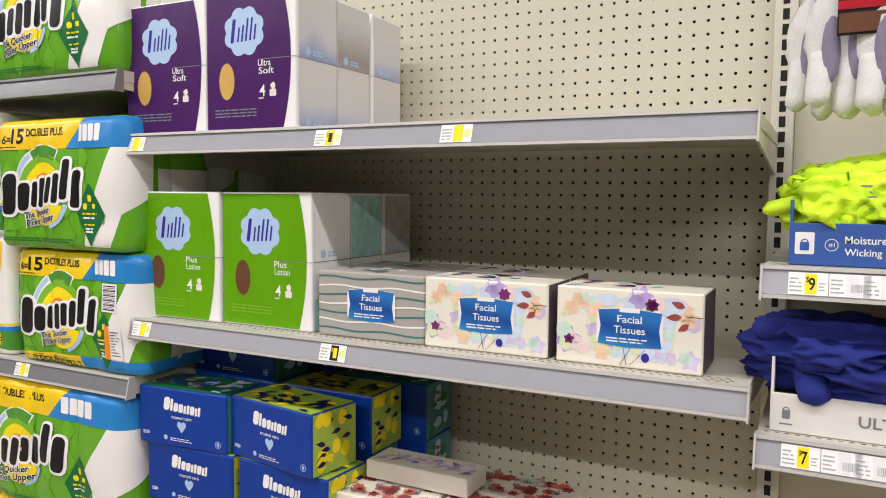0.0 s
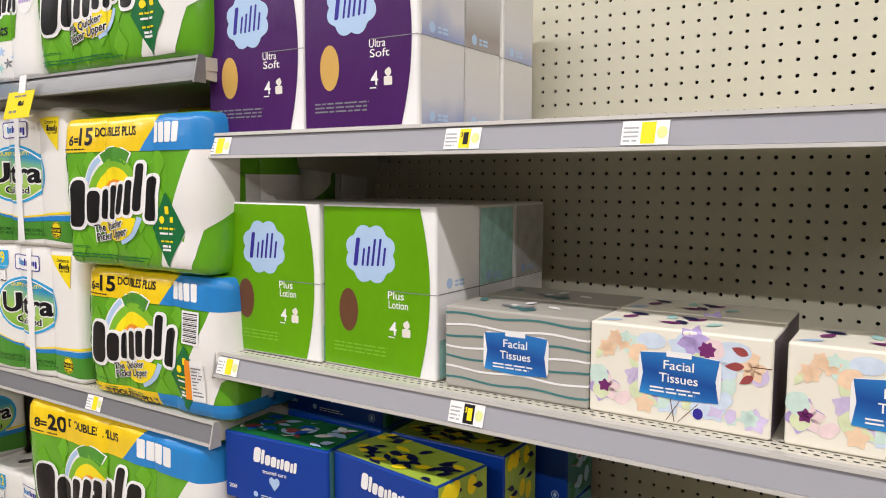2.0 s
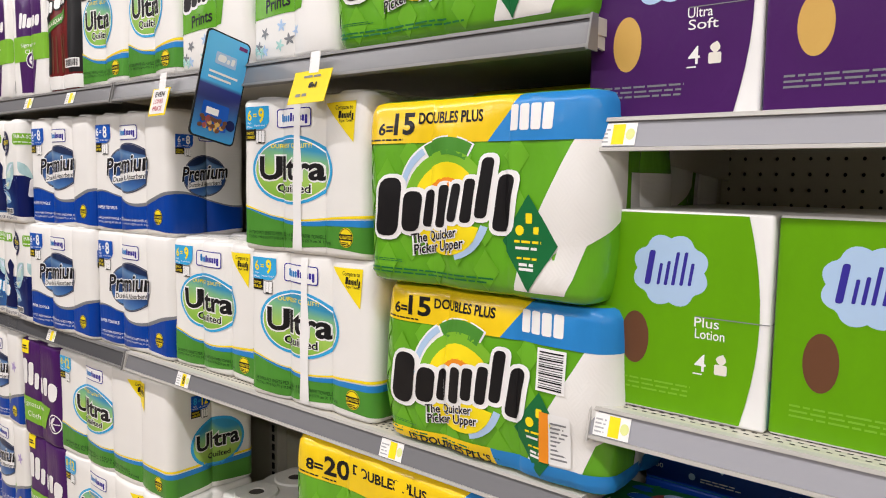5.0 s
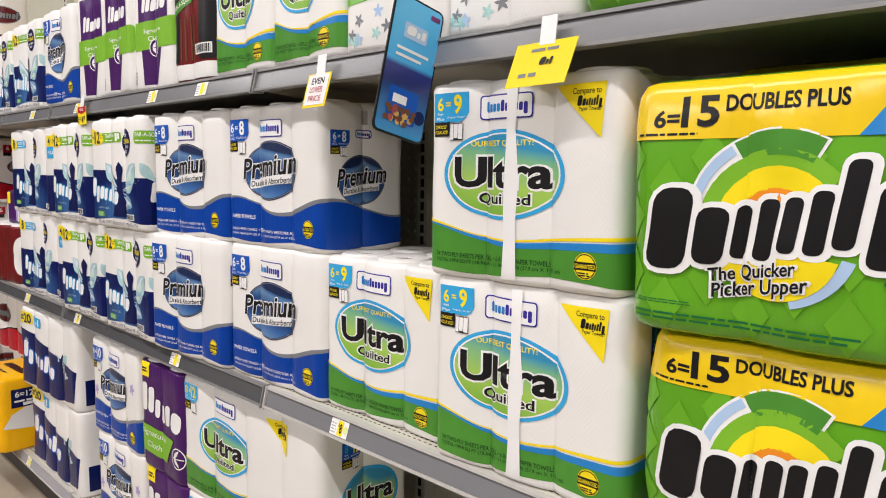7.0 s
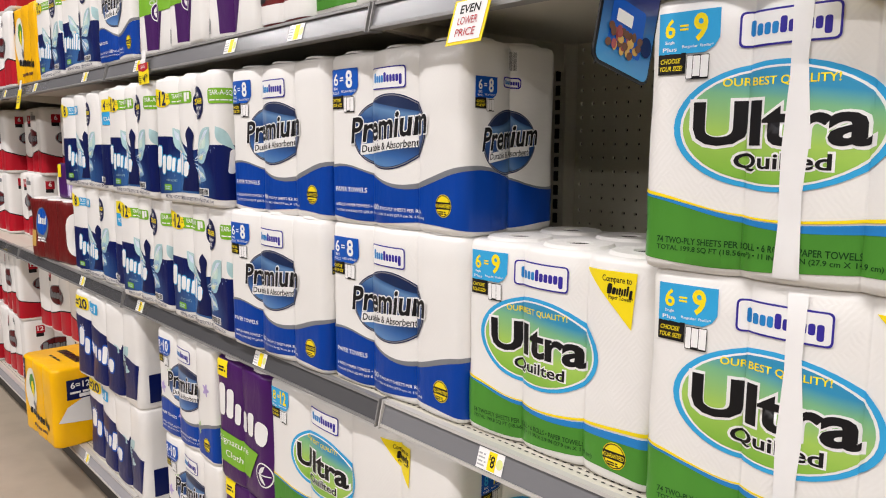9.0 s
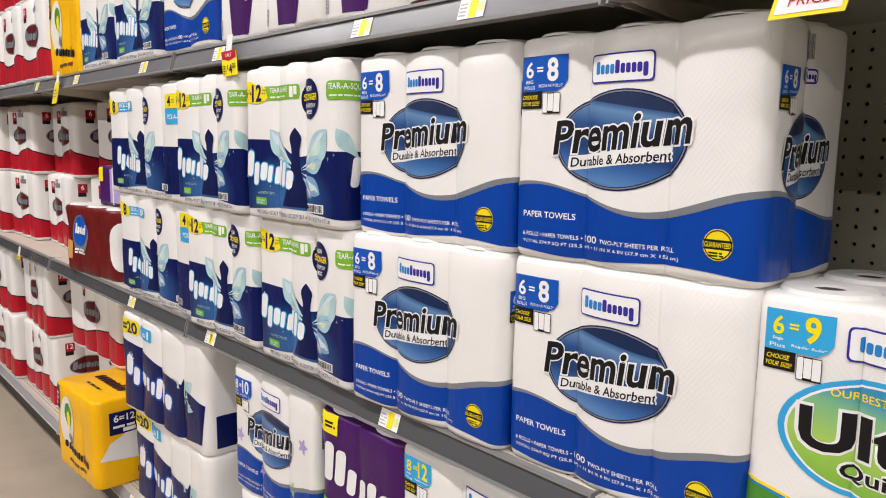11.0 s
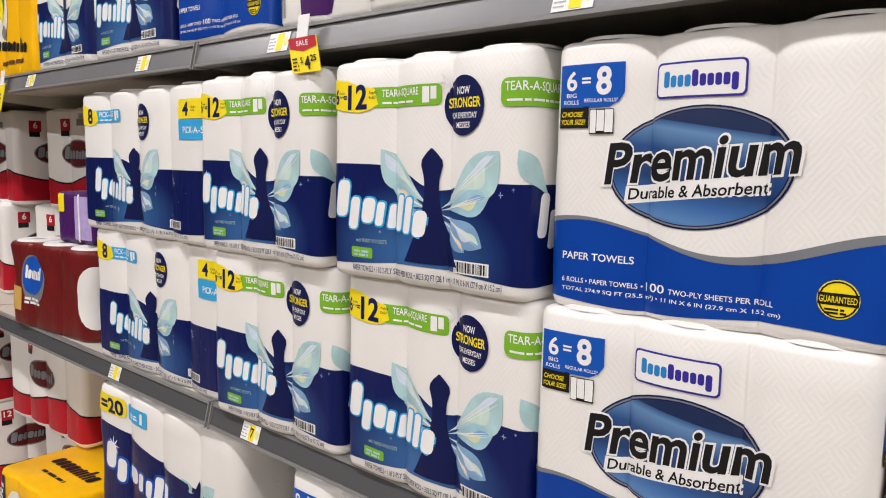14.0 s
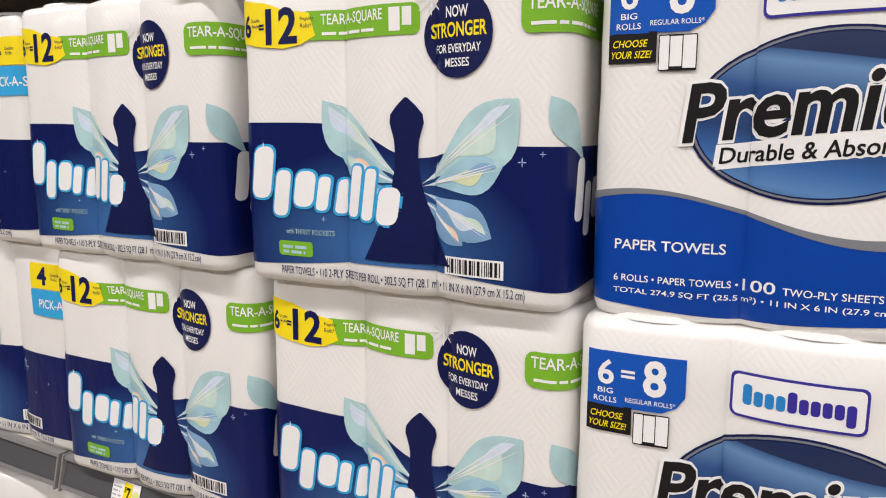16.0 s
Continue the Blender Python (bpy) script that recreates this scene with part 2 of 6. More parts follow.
    facial=gradient("label_blue_blend", [(0.0, (0.03, 0.28, 0.66)), (0.35, (0.012, 0.12, 0.42)), (0.6, (0.006, 0.07, 0.31)), (1.0, (0.02, 0.17, 0.50))]),
    night=gradient("screen_blue_blend", [(0.0, (0.03, 0.35, 0.65)), (0.22, (0.02, 0.20, 0.50)), (0.50, (0.02, 0.03, 0.16)), (0.62, (0.03, 0.04, 0.22)), (0.66, (0.07, 0.44, 0.82)), (1.0, (0.10, 0.50, 0.85))]),
)
# a printed blue glow round the foot of the figure, fading out to navy
nt = M["night_print"].node_tree
tc = nt.nodes.new("ShaderNodeTexCoord")
mp = nt.nodes.new("ShaderNodeMapping")
mp.inputs["Location"].default_value = (0.06, 0.0, -0.42)
mp.inputs["Scale"].default_value = (6.5, 0.0, 11.0)
nt.links.new(tc.outputs["Object"], mp.inputs[0])
gr = nt.nodes.new("ShaderNodeTexGradient")
gr.gradient_type = "SPHERICAL"
nt.links.new(mp.outputs[0], gr.inputs[0])
mixc = nt.nodes.new("ShaderNodeMix")
mixc.data_type = "RGBA"
mixc.inputs[7].default_value = (0.05, 0.16, 0.40, 1)
hs = [n for n in nt.nodes if n.bl_idname == "ShaderNodeHueSaturation"][0]
nt.links.new(gr.outputs["Fac"], mixc.inputs[0])
nt.links.new(hs.outputs[0], mixc.inputs[6])
nt.links.new(mixc.outputs[2], nt.nodes["Principled BSDF"].inputs["Base Color"])
film = mat("clear_film", (0.95, 0.95, 0.95), rough=0.12, bump=0.5, bscale=22, trans=1.0)
film.node_tree.nodes["Principled BSDF"].inputs["IOR"].default_value = 1.15


# ---- helpers for parts ----
def part(name, bm, material, parent=None, label="", smooth=False):
    me = bpy.data.meshes.new(name)
    bm.to_mesh(me)
    bm.free()
    me.materials.append(material)
    if smooth:
        me.polygons.foreach_set("use_smooth", [True] * len(me.polygons))
    ob = new(name, me)
    if parent:
        ob.parent = parent
    return tagged(ob, label) if label else ob


def thing(name, label, category, group="", kind=""):
    return tagged(new(name), label, category, group, kind)


def box_bm(x0, y0, z0, x1, y1, z1, bevel=0.0, bm=None):
    bm = bm or bmesh.new()
    r = bmesh.ops.create_cube(bm, size=1, matrix=Matrix.LocRotScale(((x0 + x1) / 2, (y0 + y1) / 2, (z0 + z1) / 2), None, (x1 - x0, y1 - y0, z1 - z0)))
    if bevel:
        edges = list({e for v in r["verts"] for e in v.link_edges})
        bmesh.ops.bevel(bm, geom=edges, offset=bevel, segments=2, profile=0.5, affect="EDGES")
    return bm


# flat shapes, as lists of polygons in (across, up)
def rect(a0, b0, a1, b1, r=0.0, lean=0.0):
    if r <= 0:
        p = [(a0, b0), (a1, b0), (a1, b1), (a0, b1)]
    else:
        p = []
        for cx, cy, s in ((a1 - r, b0 + r, -90), (a1 - r, b1 - r, 0), (a0 + r, b1 - r, 90), (a0 + r, b0 + r, 180)):
            p += [(cx + r * math.cos(radians(s + k * 30)), cy + r * math.sin(radians(s + k * 30))) for k in range(4)]
    return [[(x + lean * (y - b0), y) for x, y in p]]


def ell(ca, cb, ra, rb, rot=0.0, n=36, lobes=0, amp=0.0, start=0.0, end=360.0):
    out = []
    c, s = math.cos(radians(rot)), math.sin(radians(rot))
    for k in range(n):
        a = radians(start + (end - start) * k / (n if end - start >= 360 else n - 1))
        m = 1 + amp * abs(math.sin(lobes * a / 2)) if lobes else 1
        x, y = ra * m * math.cos(a), rb * m * math.sin(a)
        out.append((ca + c * x - s * y, cb + s * x + c * y))
    return [out]


def arc(ca, cb, r0, r1, a0, a1, n=14, sq=1.0):
    q = []
    for k in range(n):
        t0, t1 = [radians(a0 + (a1 - a0) * (k + d) / n) for d in (0, 1)]
        q.append([(ca + r * math.cos(t), cb + sq * r * math.sin(t)) for r, t in ((r0, t0), (r1, t0), (r1, t1), (r0, t1))])
    return q


def leaf(ca, cb, ln, wd, rot, n=12):
    c, s = math.cos(radians(rot)), math.sin(radians(rot))
    p = [(ln * k / n, wd / 2 * math.sin(math.pi * (k / n) ** 0.8)) for k in range(n + 1)] + [(ln * k / n, -wd / 2 * math.sin(math.pi * (k / n) ** 0.8)) for k in range(n - 1, 0, -1)]
    return [[(ca + c * x - s * y, cb + s * x + c * y) for x, y in p][::-1]]


def band(a0, a1, low, high, n=60):
    q = []
    for k in range(n):
        x, y = a0 + (a1 - a0) * k / n, a0 + (a1 - a0) * (k + 1) / n
        if high(x) > low(x) + 1e-4 or high(y) > low(y) + 1e-4:
            q.append([(x, low(x)), (y, low(y)), (y, max(high(y), low(y) + 1e-5)), (x, max(high(x), low(x) + 1e-5))])
    return q


def bars(a0, b0, a1, b1, rows, seed=1, fill=0.62):
    """Small print that cannot be read, as rows of plain bars."""
    rg = random.Random(seed)
    out, hgt = [], (b1 - b0) / rows
    for r in range(rows):
        x, end = a0, a1 - (a1 - a0) * 0.25 * rg.random()
        while x < end:
            w = min(end - x, hgt * rg.uniform(1.2, 4.5))
            out += rect(x, b0 + hgt * r, x + w, b0 + hgt * (r + fill))
            x += w + hgt * 0.5
    return out


STROKES = {
    "B": (1.0, [(0, 0, 1, 1)]), "S": (0.8, [(0, 0, 1, 1)]), "o": (0.75, [(0, 0, 1, 0.68)]), "n": (0.95, [(0, 0, 0.42, 0.62), (0.55, 0, 1, 0.70)]),
    "r": (0.55, [(0, 0, 0.75, 0.64)]), "t": (0.48, [(0, 0, 0.9, 0.95)]), "i": (0.42, [(0, 0, 0.9, 0.64)]), "y": (0.75, [(0, -0.26, 0.8, 0.62)]),
    "V": (1.0, [(0, 0, 0.45, 1), (0.55, 0, 1, 0.9)]), "v": (0.85, [(0, 0, 0.42, 0.62), (0.55, 0, 1, 0.7)])}
RHYTHM = {31: "Bonnty", 21: "Syoritto", 44: "Vivo", 91: "Btoonov", 5: "Snttr", 52: "Boooniot", 61: "Brovny", 71: "Sonint", 77: "oooonitio", 79: "ooooy", 13: "Syorto", 3: "Bit"}


def mark(ca, cb, w, h, n, seed, grow=0.0, rise=0.0, gap=0.0):
    """A brand mark as a row of plain leaning blocks in the rhythm of the print."""
    word = RHYTHM.get(seed, "Bonitonotno"[:n])
    total = sum(STROKES[c][0] for c in word) + 0.10 * (len(word) - 1)
    k = w / total
    out, x = [], ca - w / 2
    for c in word:
        ww, shapes = STROKES[c]
        for x0, y0, x1, y1 in shapes:
            a0, a1 = x + x0 * ww * k - grow, x + (x0 + (x1 - x0) * (1 - gap)) * ww * k + grow
            lift = cb - h * 0.42 + rise * (x + ww * k / 2 - ca)
            b0, b1 = lift + y0 * h - grow, lift + y1 * h + grow
            out += rect(a0, b0, a1, b1, min(a1 - a0, b1 - b0) * 0.36, 0.14)
        x += (ww + 0.10) * k
    return out


def petal(bx, bz, tx, tz, wu, wl, k=1.7, n=14):
    """A leaf outline from a base to a tip, broader towards the tip, with unlike edges."""
    dx, dz = tx - bx, tz - bz
    ln = math.hypot(dx, dz)
    nx, nz = -dz / ln, dx / ln
    edge = lambda t, wd: (bx + dx * t + nx * wd * math.sin(math.pi * t ** k), bz + dz * t + nz * wd * math.sin(math.pi * t ** k))
    return [[edge(q / n, wu) for q in range(n + 1)] + [edge(q / n, -wl) for q in range(n - 1, 0, -1)]]


def barcode(a0, b0, a1, b1, seed=3):
    rg = random.Random(seed)
    out, x = [], a0
    while x < a1:
        w = (a1 - a0) / 60 * rg.choice((1, 1, 2, 3))
        out += rect(x, b0, min(x + w, a1), b1)
        x += w + (a1 - a0) / 60 * rg.choice((1, 1, 2))
    return out


class Words:
    """Lettering in the built-in font: a flat mesh fitted to a width and height."""
    store = {}

    def __init__(self, body, ca, cb, w, h, bold=0.0, lean=0.0, rise=0.0, left=False):
        self.args = (body, ca, cb, w, h, bold, lean, rise, left)

    def into(self, bm):
        body, ca, cb, w, h, bold, lean, rise, left = self.args
        key = (body, bold)
        if key not in Words.store:
            cu = bpy.data.curves.new("lettering", "FONT")
            cu.body, cu.resolution_u, cu.offset = body, 3, bold
            ob = bpy.data.objects.new("lettering", cu)
            scene.collection.objects.link(ob)
            me = bpy.data.meshes.new_from_object(ob)
            co = [tuple(v.co[:2]) for v in me.vertices]
            fs = [tuple(p.vertices) for p in me.polygons]
            bpy.data.objects.remove(ob)
            bpy.data.curves.remove(cu)
            bpy.data.meshes.remove(me)
            Words.store[key] = (co, fs)
        co, fs = Words.store[key]
        xs, ys = [c[0] for c in co], [c[1] for c in co]
        x0, x1, y0, y1 = min(xs), max(xs), min(ys), max(ys)
        sx, sy = w / (x1 - x0), h / (y1 - y0)
        vs = []
        for x, y in co:
            a = (x - (x0 if left else (x0 + x1) / 2)) * sx
            b = (y - (y0 + y1) / 2) * sy
            vs.append(bm.verts.new((ca + a + lean * b, cb + b + rise * a, 0)))
        for f in fs:
            try:
                bm.faces.new([vs[i] for i in f])
            except ValueError:
                pass


def flat(*shapes):
    bm = bmesh.new()
    for s in shapes:
        if isinstance(s, Words):
            s.into(bm)
            continue
        for p in s:
            area = sum(x0 * y1 - x1 * y0 for (x0, y0), (x1, y1) in zip(p, p[1:] + p[:1]))
            f = bm.faces.new([bm.verts.new((x, y, 0)) for x, y in (p if area > 0 else p[::-1])])
    bmesh.ops.remove_doubles(bm, verts=bm.verts[:], dist=1e-6)
    bmesh.ops.triangulate(bm, faces=bm.faces[:])
    return bm


class Pack:
    """A wrapped block: a body whose plan is a rounded rectangle, pinched between its rolls, and print laid on its skin.
    Across is measured round the skin from the middle of the front; the front looks to -y and stands on y = 0."""

    def __init__(self, name, label, category, w, d, h, nx=3, ny=2, groove=0.0115, corner=None, body="towel", group="", amp=0.0016, shift=0.0, seed=1, rolls=True, lip=0.009, wrap="wrapper", bulge=0.0, skew=0.0):
        self.bulge = bulge
        self.w, self.d, self.h, self.seed, self.amp, self.shift = w, d, h, seed, amp, shift
        self.ob = thing(name, label, category, group)
        rc = corner if corner is not None else min(w / nx, d / ny) * 0.20
        pts = []

        def pinch(p, n, length):
            if n < 2:
                return 0.0
            roll = length / n
            p -= skew if n == nx else 0.0
            q = abs((p + length / 2) % roll - roll / 2)
            if abs(p) > length / 2 - roll / 2:
                return 0.0
            r = roll * 0.515
            arch = lambda v: r - math.sqrt(r * r - v * v)
            return groove * arch(q) / arch(roll / 2)

        def side(length, n):
            span = length - 2 * rc
            if n > 1:
                roll = length / n
                mids = {round((skew if n == nx else 0.0) - length / 2 + roll * (c + 0.5 + 0.5 * math.sin(math.pi / 12 * k)), 6) for c in range(n) for k in range(-6, 7)}
                return [-span / 2] + sorted(v for v in mids if abs(v) < span / 2 - 1e-4) + [span / 2]
            m = 10 if self.amp > 0 else 4
            return [-span / 2 + span * k / m for k in range(m + 1)]

        for x in side(w, nx):
            pts.append((x, pinch(x, nx, w)))
        for k in range(1, 7):
            a = radians(-90 + 15 * k)
            pts.append((w / 2 - rc + rc * math.cos(a), rc + rc * math.sin(a)))
        for y in side(d, ny)[1:]:
            pts.append((w / 2 - pinch(y, ny, d), d / 2 + y))
        for k in range(1, 7):
            a = radians(15 * k)
            pts.append((w / 2 - rc + rc * math.cos(a), d - rc + rc * math.sin(a)))
        half = [p for p in pts if p[0] >= -1e-9]
        half.append((0.0, d))
        if abs(half[0][0]) > 1e-9:
            half.insert(0, (0.0, pinch(0, nx, w)))
        us = [0.0]
        for p, q in zip(half, half[1:]):
            dx, dy = abs(p[0] - q[0]), abs(p[1] - q[1])
            flat_run = max(abs(p[0]), abs(q[0])) <= w / 2 - rc + 1e-6 or min(p[1], q[1]) >= rc - 1e-6 and max(p[1], q[1]) <= d - rc + 1e-6
            us.append(us[-1] + (max(dx, dy) if flat_run else math.hypot(dx, dy)))
        self.us = [-u for u in us[:0:-1]] + us
        self.ps = [(-x, y) for x, y in half[:0:-1]] + half
        self.zs = [0.0, lip * 0.3, lip] + [lip + (h - 2 * lip) * k / 8 for k in range(1, 8)] + [h - lip, h - lip * 0.3, h]
        self.ins = [lip * 0.8, lip * 0.25, 0] + [0] * 7 + [0, lip * 0.3, lip]
        bm = bmesh.new()
        rings = []
        for z, i in zip(self.zs, self.ins):
            rings.append([bm.verts.new(self.at(u, z, -i)) for u in self.us[:-1]])
        n = len(rings[0])
        for a, b in zip(rings, rings[1:]):
            for k in range(n):
                bm.faces.new((a[k], a[(k + 1) % n], b[(k + 1) % n], b[k]))
        bm.faces.new(rings[0][::-1])
        bm.faces.new(rings[-1])
        part(wrap, bm, M[body], self.ob, smooth=groove > 0)
        if rolls:
            rr = min(w / nx, d / ny) * 0.46
            rb = bmesh.new()
            seg = 20
            rad = [rr, rr * 0.93, rr * 0.36, rr * 0.33]
            ht = [0.0, 0.004, 0.004, 0.001]
            vs = [[rb.verts.new((r * math.cos(2 * math.pi * k / seg), r * math.sin(2 * math.pi * k / seg), z)) for k in range(seg)] for r, z in zip(rad, ht)]
            for a, b in zip(vs, vs[1:]):
                for k in range(seg):
                    rb.faces.new((a[k], a[(k + 1) % seg], b[(k + 1) % seg], b[k]))
            me = bpy.data.meshes.new("roll_end")
            rb.to_mesh(me)
            rb.free()
            me.materials.append(M["roll"])
            cb = bmesh.new()
            bmesh.ops.create_circle(cb, cap_ends=True, segments=16, radius=rr * 0.345)
            ce = bpy.data.meshes.new("core")
            cb.to_mesh(ce)
            cb.free()
            ce.materials.append(M["core"])
            for i in range(nx):
                for j in range(ny):
                    o = new("roll_end", me)
                    o.parent = self.ob
                    o.location = (-w / 2 + w / nx * (i + 0.5), d / ny * (j + 0.5), h)
                    c = new("core", ce)
                    c.parent = o
                    c.location = (0, 0, 0.0016)

    def at(self, u, z, off=0.0):
        us = self.us
        lo = us[0]
        span = us[-1] - lo
        u = lo + (u - lo) % span
        k = int(np.searchsorted(us, u, side="right")) - 1
        k = min(max(k, 0), len(us) - 2)
        t = (u - us[k]) / (us[k + 1] - us[k])
        (x0, y0), (x1, y1) = self.ps[k], self.ps[k + 1]

        def nrm(i):
            a, b = self.ps[(i - 1) % (len(self.ps) - 1)], self.ps[(i + 1) % (len(self.ps) - 1)]
            dx, dy = b[0] - a[0], b[1] - a[1]
            l = math.hypot(dx, dy) or 1
            return dy / l, -dx / l
        n0, n1 = nrm(k), nrm(k + 1)
        e = off + self.bulge * (1 - (2 * z / self.h - 1) ** 2)
        if self.amp:
            e += self.amp * noise.noise((u * 14 + self.seed * 7.1, z * 11, self.seed * 3.3)) + self.amp * 0.5 * noise.noise((u * 34, z * 22, self.seed * 5.3))
        return (x0 + (x1 - x0) * t + e * (n0[0] + (n1[0] - n0[0]) * t), y0 + (y1 - y0) * t + e * (n0[1] + (n1[1] - n0[1]) * t), z)

    def lay(self, name, material, layer, *shapes, label="", parent=None):
        if len(shapes) > 1 and name in ("count_label", "dark_panel", "purple_panel", "end_label", "wing", "printed_leaf", "printed_bud", "printed_stem", "wing_vein", "roll_icon", "small_seal", "carton_seam", "front_print"):
            return [self.lay(name, material, layer, s, label=label, parent=parent) for s in shapes][0]
        bm = flat(*shapes)
        for v in bm.verts:
            v.co.x += self.shift
        xs = [v.co.x for v in bm.verts]
        ys = [v.co.y for v in bm.verts]
        lo, hi, yl, yh = min(xs), max(xs), min(ys), max(ys)
        cuts = [u for u in self.us if lo + 1e-5 < u < hi - 1e-5]
        for u in cuts:
            bmesh.ops.bisect_plane(bm, geom=bm.verts[:] + bm.edges[:] + bm.faces[:], dist=1e-6, plane_co=(u, 0, 0), plane_no=(1, 0, 0))
        if self.amp:
            for z in self.zs:
                if yl + 1e-4 < z < yh - 1e-4:
                    bmesh.ops.bisect_plane(bm, geom=bm.verts[:] + bm.edges[:] + bm.faces[:], dist=1e-6, plane_co=(0, z, 0), plane_no=(0, 1, 0))
        for v in bm.verts:
            u, z = v.co.x, v.co.y
            ins = float(np.interp(z, self.zs, self.ins))
            v.co = self.at(u, z, (0.0004 + 0.0003 * layer if self.amp < 0.002 else 0.0007 + 0.00045 * layer) - ins)
        o = part(name, bm, M[material], parent or self.ob, label, smooth=self.amp > 0.001)
        if any(k in name for k in ("lettering", "mark", "print", "brand_edge", "word")):
            o["kind"] = "stuff"
        return o


def place(ob, x, y, z, rz=0.0, rx=0.0, ry=0.0):
    ob.matrix_basis = pose(x, y, z, rx, ry, rz)
    return ob


def again(ob, x, y, z, rz=0.0, ry=0.0):
    return copy_thing(ob, pose(x, y, z, 0, ry, rz))


# ---- the setting ----
FRONT, BACK, BAY = 1.128, 1.58, 1.2065
EDGES = [-0.095 - BAY * k for k in range(-1, 7)]
FAR = EDGES[-1]


def slab(name, x0, y0, z0, x1, y1, z1, material, label, category="", bevel=0.0):
    ob = part(name, box_bm(x0, y0, z0, x1, y1, z1, bevel), material)
    return tagged(ob, label, category or name.split("_")[0], kind="structure")


slab("floor", -12, -6, -0.1, 6, 6, 0, M["concrete"], "worn beige polished concrete floor of the aisle")
slab("ceiling", -12, -6, 3.6, 6, 6, 3.7, M["ceil"], "plain white ceiling over the aisle")
slab("wall_south", -12, -6.1, 0, 6, -6, 3.6, M["wall"], "plain grey wall at the far side of the store")
# added, unseen: replaces the opposite shelving, low enough for far light to pass over
slab("partition_south", -12, -1.75, 0, 6, -1.65, 2.0, M["wall"], "plain grey stand-in for unseen shelving across the aisle", "partition")
slab("wall_north", -12, 4.0, 0, 6, 4.1, 3.6, M["wall"], "plain grey wall behind the shelving")
slab("wall_west", -12.1, -6, 0, -12, 6, 3.6, M["wall"], "plain grey wall at the end of the aisle")
slab("wall_east", 6, -6, 0, 6.1, 6, 3.6, M["wall"], "plain grey wall at the end of the aisle")


glow = bpy.data.materials.new("lit_diffuser")
glow.use_nodes = True
gb = glow.node_tree.nodes["Principled BSDF"]
gb.inputs["Emission Color"].default_value, gb.inputs["Emission Strength"].default_value = (1, 0.96, 0.9, 1), 3.0


def ceiling_light(x, y, length, energy):
    t = thing("ceiling_light", "long white strip light under the ceiling", "light", "strip lights over the aisle")
    part("housing", box_bm(-length / 2, -0.08, -0.03, length / 2, 0.08, 0.05, 0.006), M["wall"], t)
    part("diffuser", box_bm(-length / 2 + 0.02, -0.06, -0.05, length / 2 - 0.02, 0.06, -0.031, 0.004), glow, t)
    place(t, x, y, 3.55)
    la = bpy.data.lights.new("strip", "AREA")
    la.shape, la.size, la.size_y, la.energy, la.color = "RECTANGLE", length - 0.05, 0.12, energy, (1.0, 0.958, 0.962)
    place(new("strip_lamp", la), x, y, 3.43)


for i in range(9):
    ceiling_light(4.5 - 1.45 * i, -0.25, 1.2, 45)
for i in range(5):
    ceiling_light(4.2 - 3.0 * i, -3.4, 2.4, 128)


def pegboard(name, x0, x1, z0, z1, material, pitch=0.0254, hole=0.0033):
    """A hardboard panel with real holes through it."""
    nx, nz = int((x1 - x0) / pitch), int((z1 - z0) / pitch)
    px, pz = (x1 - x0) / nx, (z1 - z0) / nz
    vs, fs = [], []
    circ = [(hole * math.cos(radians(45 * k + 22.5)), hole * math.sin(radians(45 * k + 22.5))) for k in range(8)]
    sq = [(px / 2, 0.25 * pz), (0.25 * px, pz / 2), (-0.25 * px, pz / 2), (-px / 2, 0.25 * pz), (-px / 2, -0.25 * pz), (-0.25 * px, -pz / 2), (0.25 * px, -pz / 2), (px / 2, -0.25 * pz)]
    corner = [(px / 2, pz / 2), (-px / 2, pz / 2), (-px / 2, -pz / 2), (px / 2, -pz / 2)]
    for i in range(nx):
        for j in range(nz):
            cx, cz, b = x0 + px * (i + 0.5), z0 + pz * (j + 0.5), len(vs)
            vs += [(cx + x, BACK, cz + z) for x, z in circ] + [(cx + x, BACK, cz + z) for x, z in sq] + [(cx + x, BACK, cz + z) for x, z in corner]
            vs += [(cx + x, BACK + 0.005, cz + z) for x, z in circ]
            for k in range(8):
                n = (k + 1) % 8
                fs.append((b + k, b + n, b + 8 + n, b + 8 + k)[::-1])
                fs.append((b + k, b + 20 + k, b + 20 + n, b + n)[::-1])
            for k, (p, q) in enumerate(((0, 1), (2, 3), (4, 5), (6, 7))):
                fs.append((b + 8 + p, b + 8 + q, b + 16 + k)[::-1])
    me = bpy.data.meshes.new(name)
    me.from_pydata(vs, [], [f[::-1] for f in fs])
    bm = bmesh.new()
    bm.from_mesh(me)
    bmesh.ops.remove_doubles(bm, verts=bm.verts[:], dist=1e-5)
    bm.to_mesh(me)
    bm.free()
    me.materials.append(material)
    ob = new(name, me)
    return tagged(ob, "putty-coloured perforated hardboard back panel of the shelving", "back panel", kind="structure")


for k, (a, b) in enumerate(zip(EDGES[1:], EDGES)):
    low = {1: 0.2, 2: 0.75, 3: 0.75}.get(k)
    if low is not None:
        pegboard("back_panel_%d" % (k + 1), a + 0.02, b - 0.02, low, 2.15, M["peg"])
        # added near-black sheet: the shade seen through the holes, put in as colour
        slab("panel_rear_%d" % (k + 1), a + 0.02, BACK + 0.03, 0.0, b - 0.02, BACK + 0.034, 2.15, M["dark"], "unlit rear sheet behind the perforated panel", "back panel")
        if low > 0.3:
            slab("panel_base_%d" % (k + 1), a + 0.02, BACK, 0.16, b - 0.02, BACK + 0.006, low, M["peg"], "putty-coloured lower back panel", "back panel")
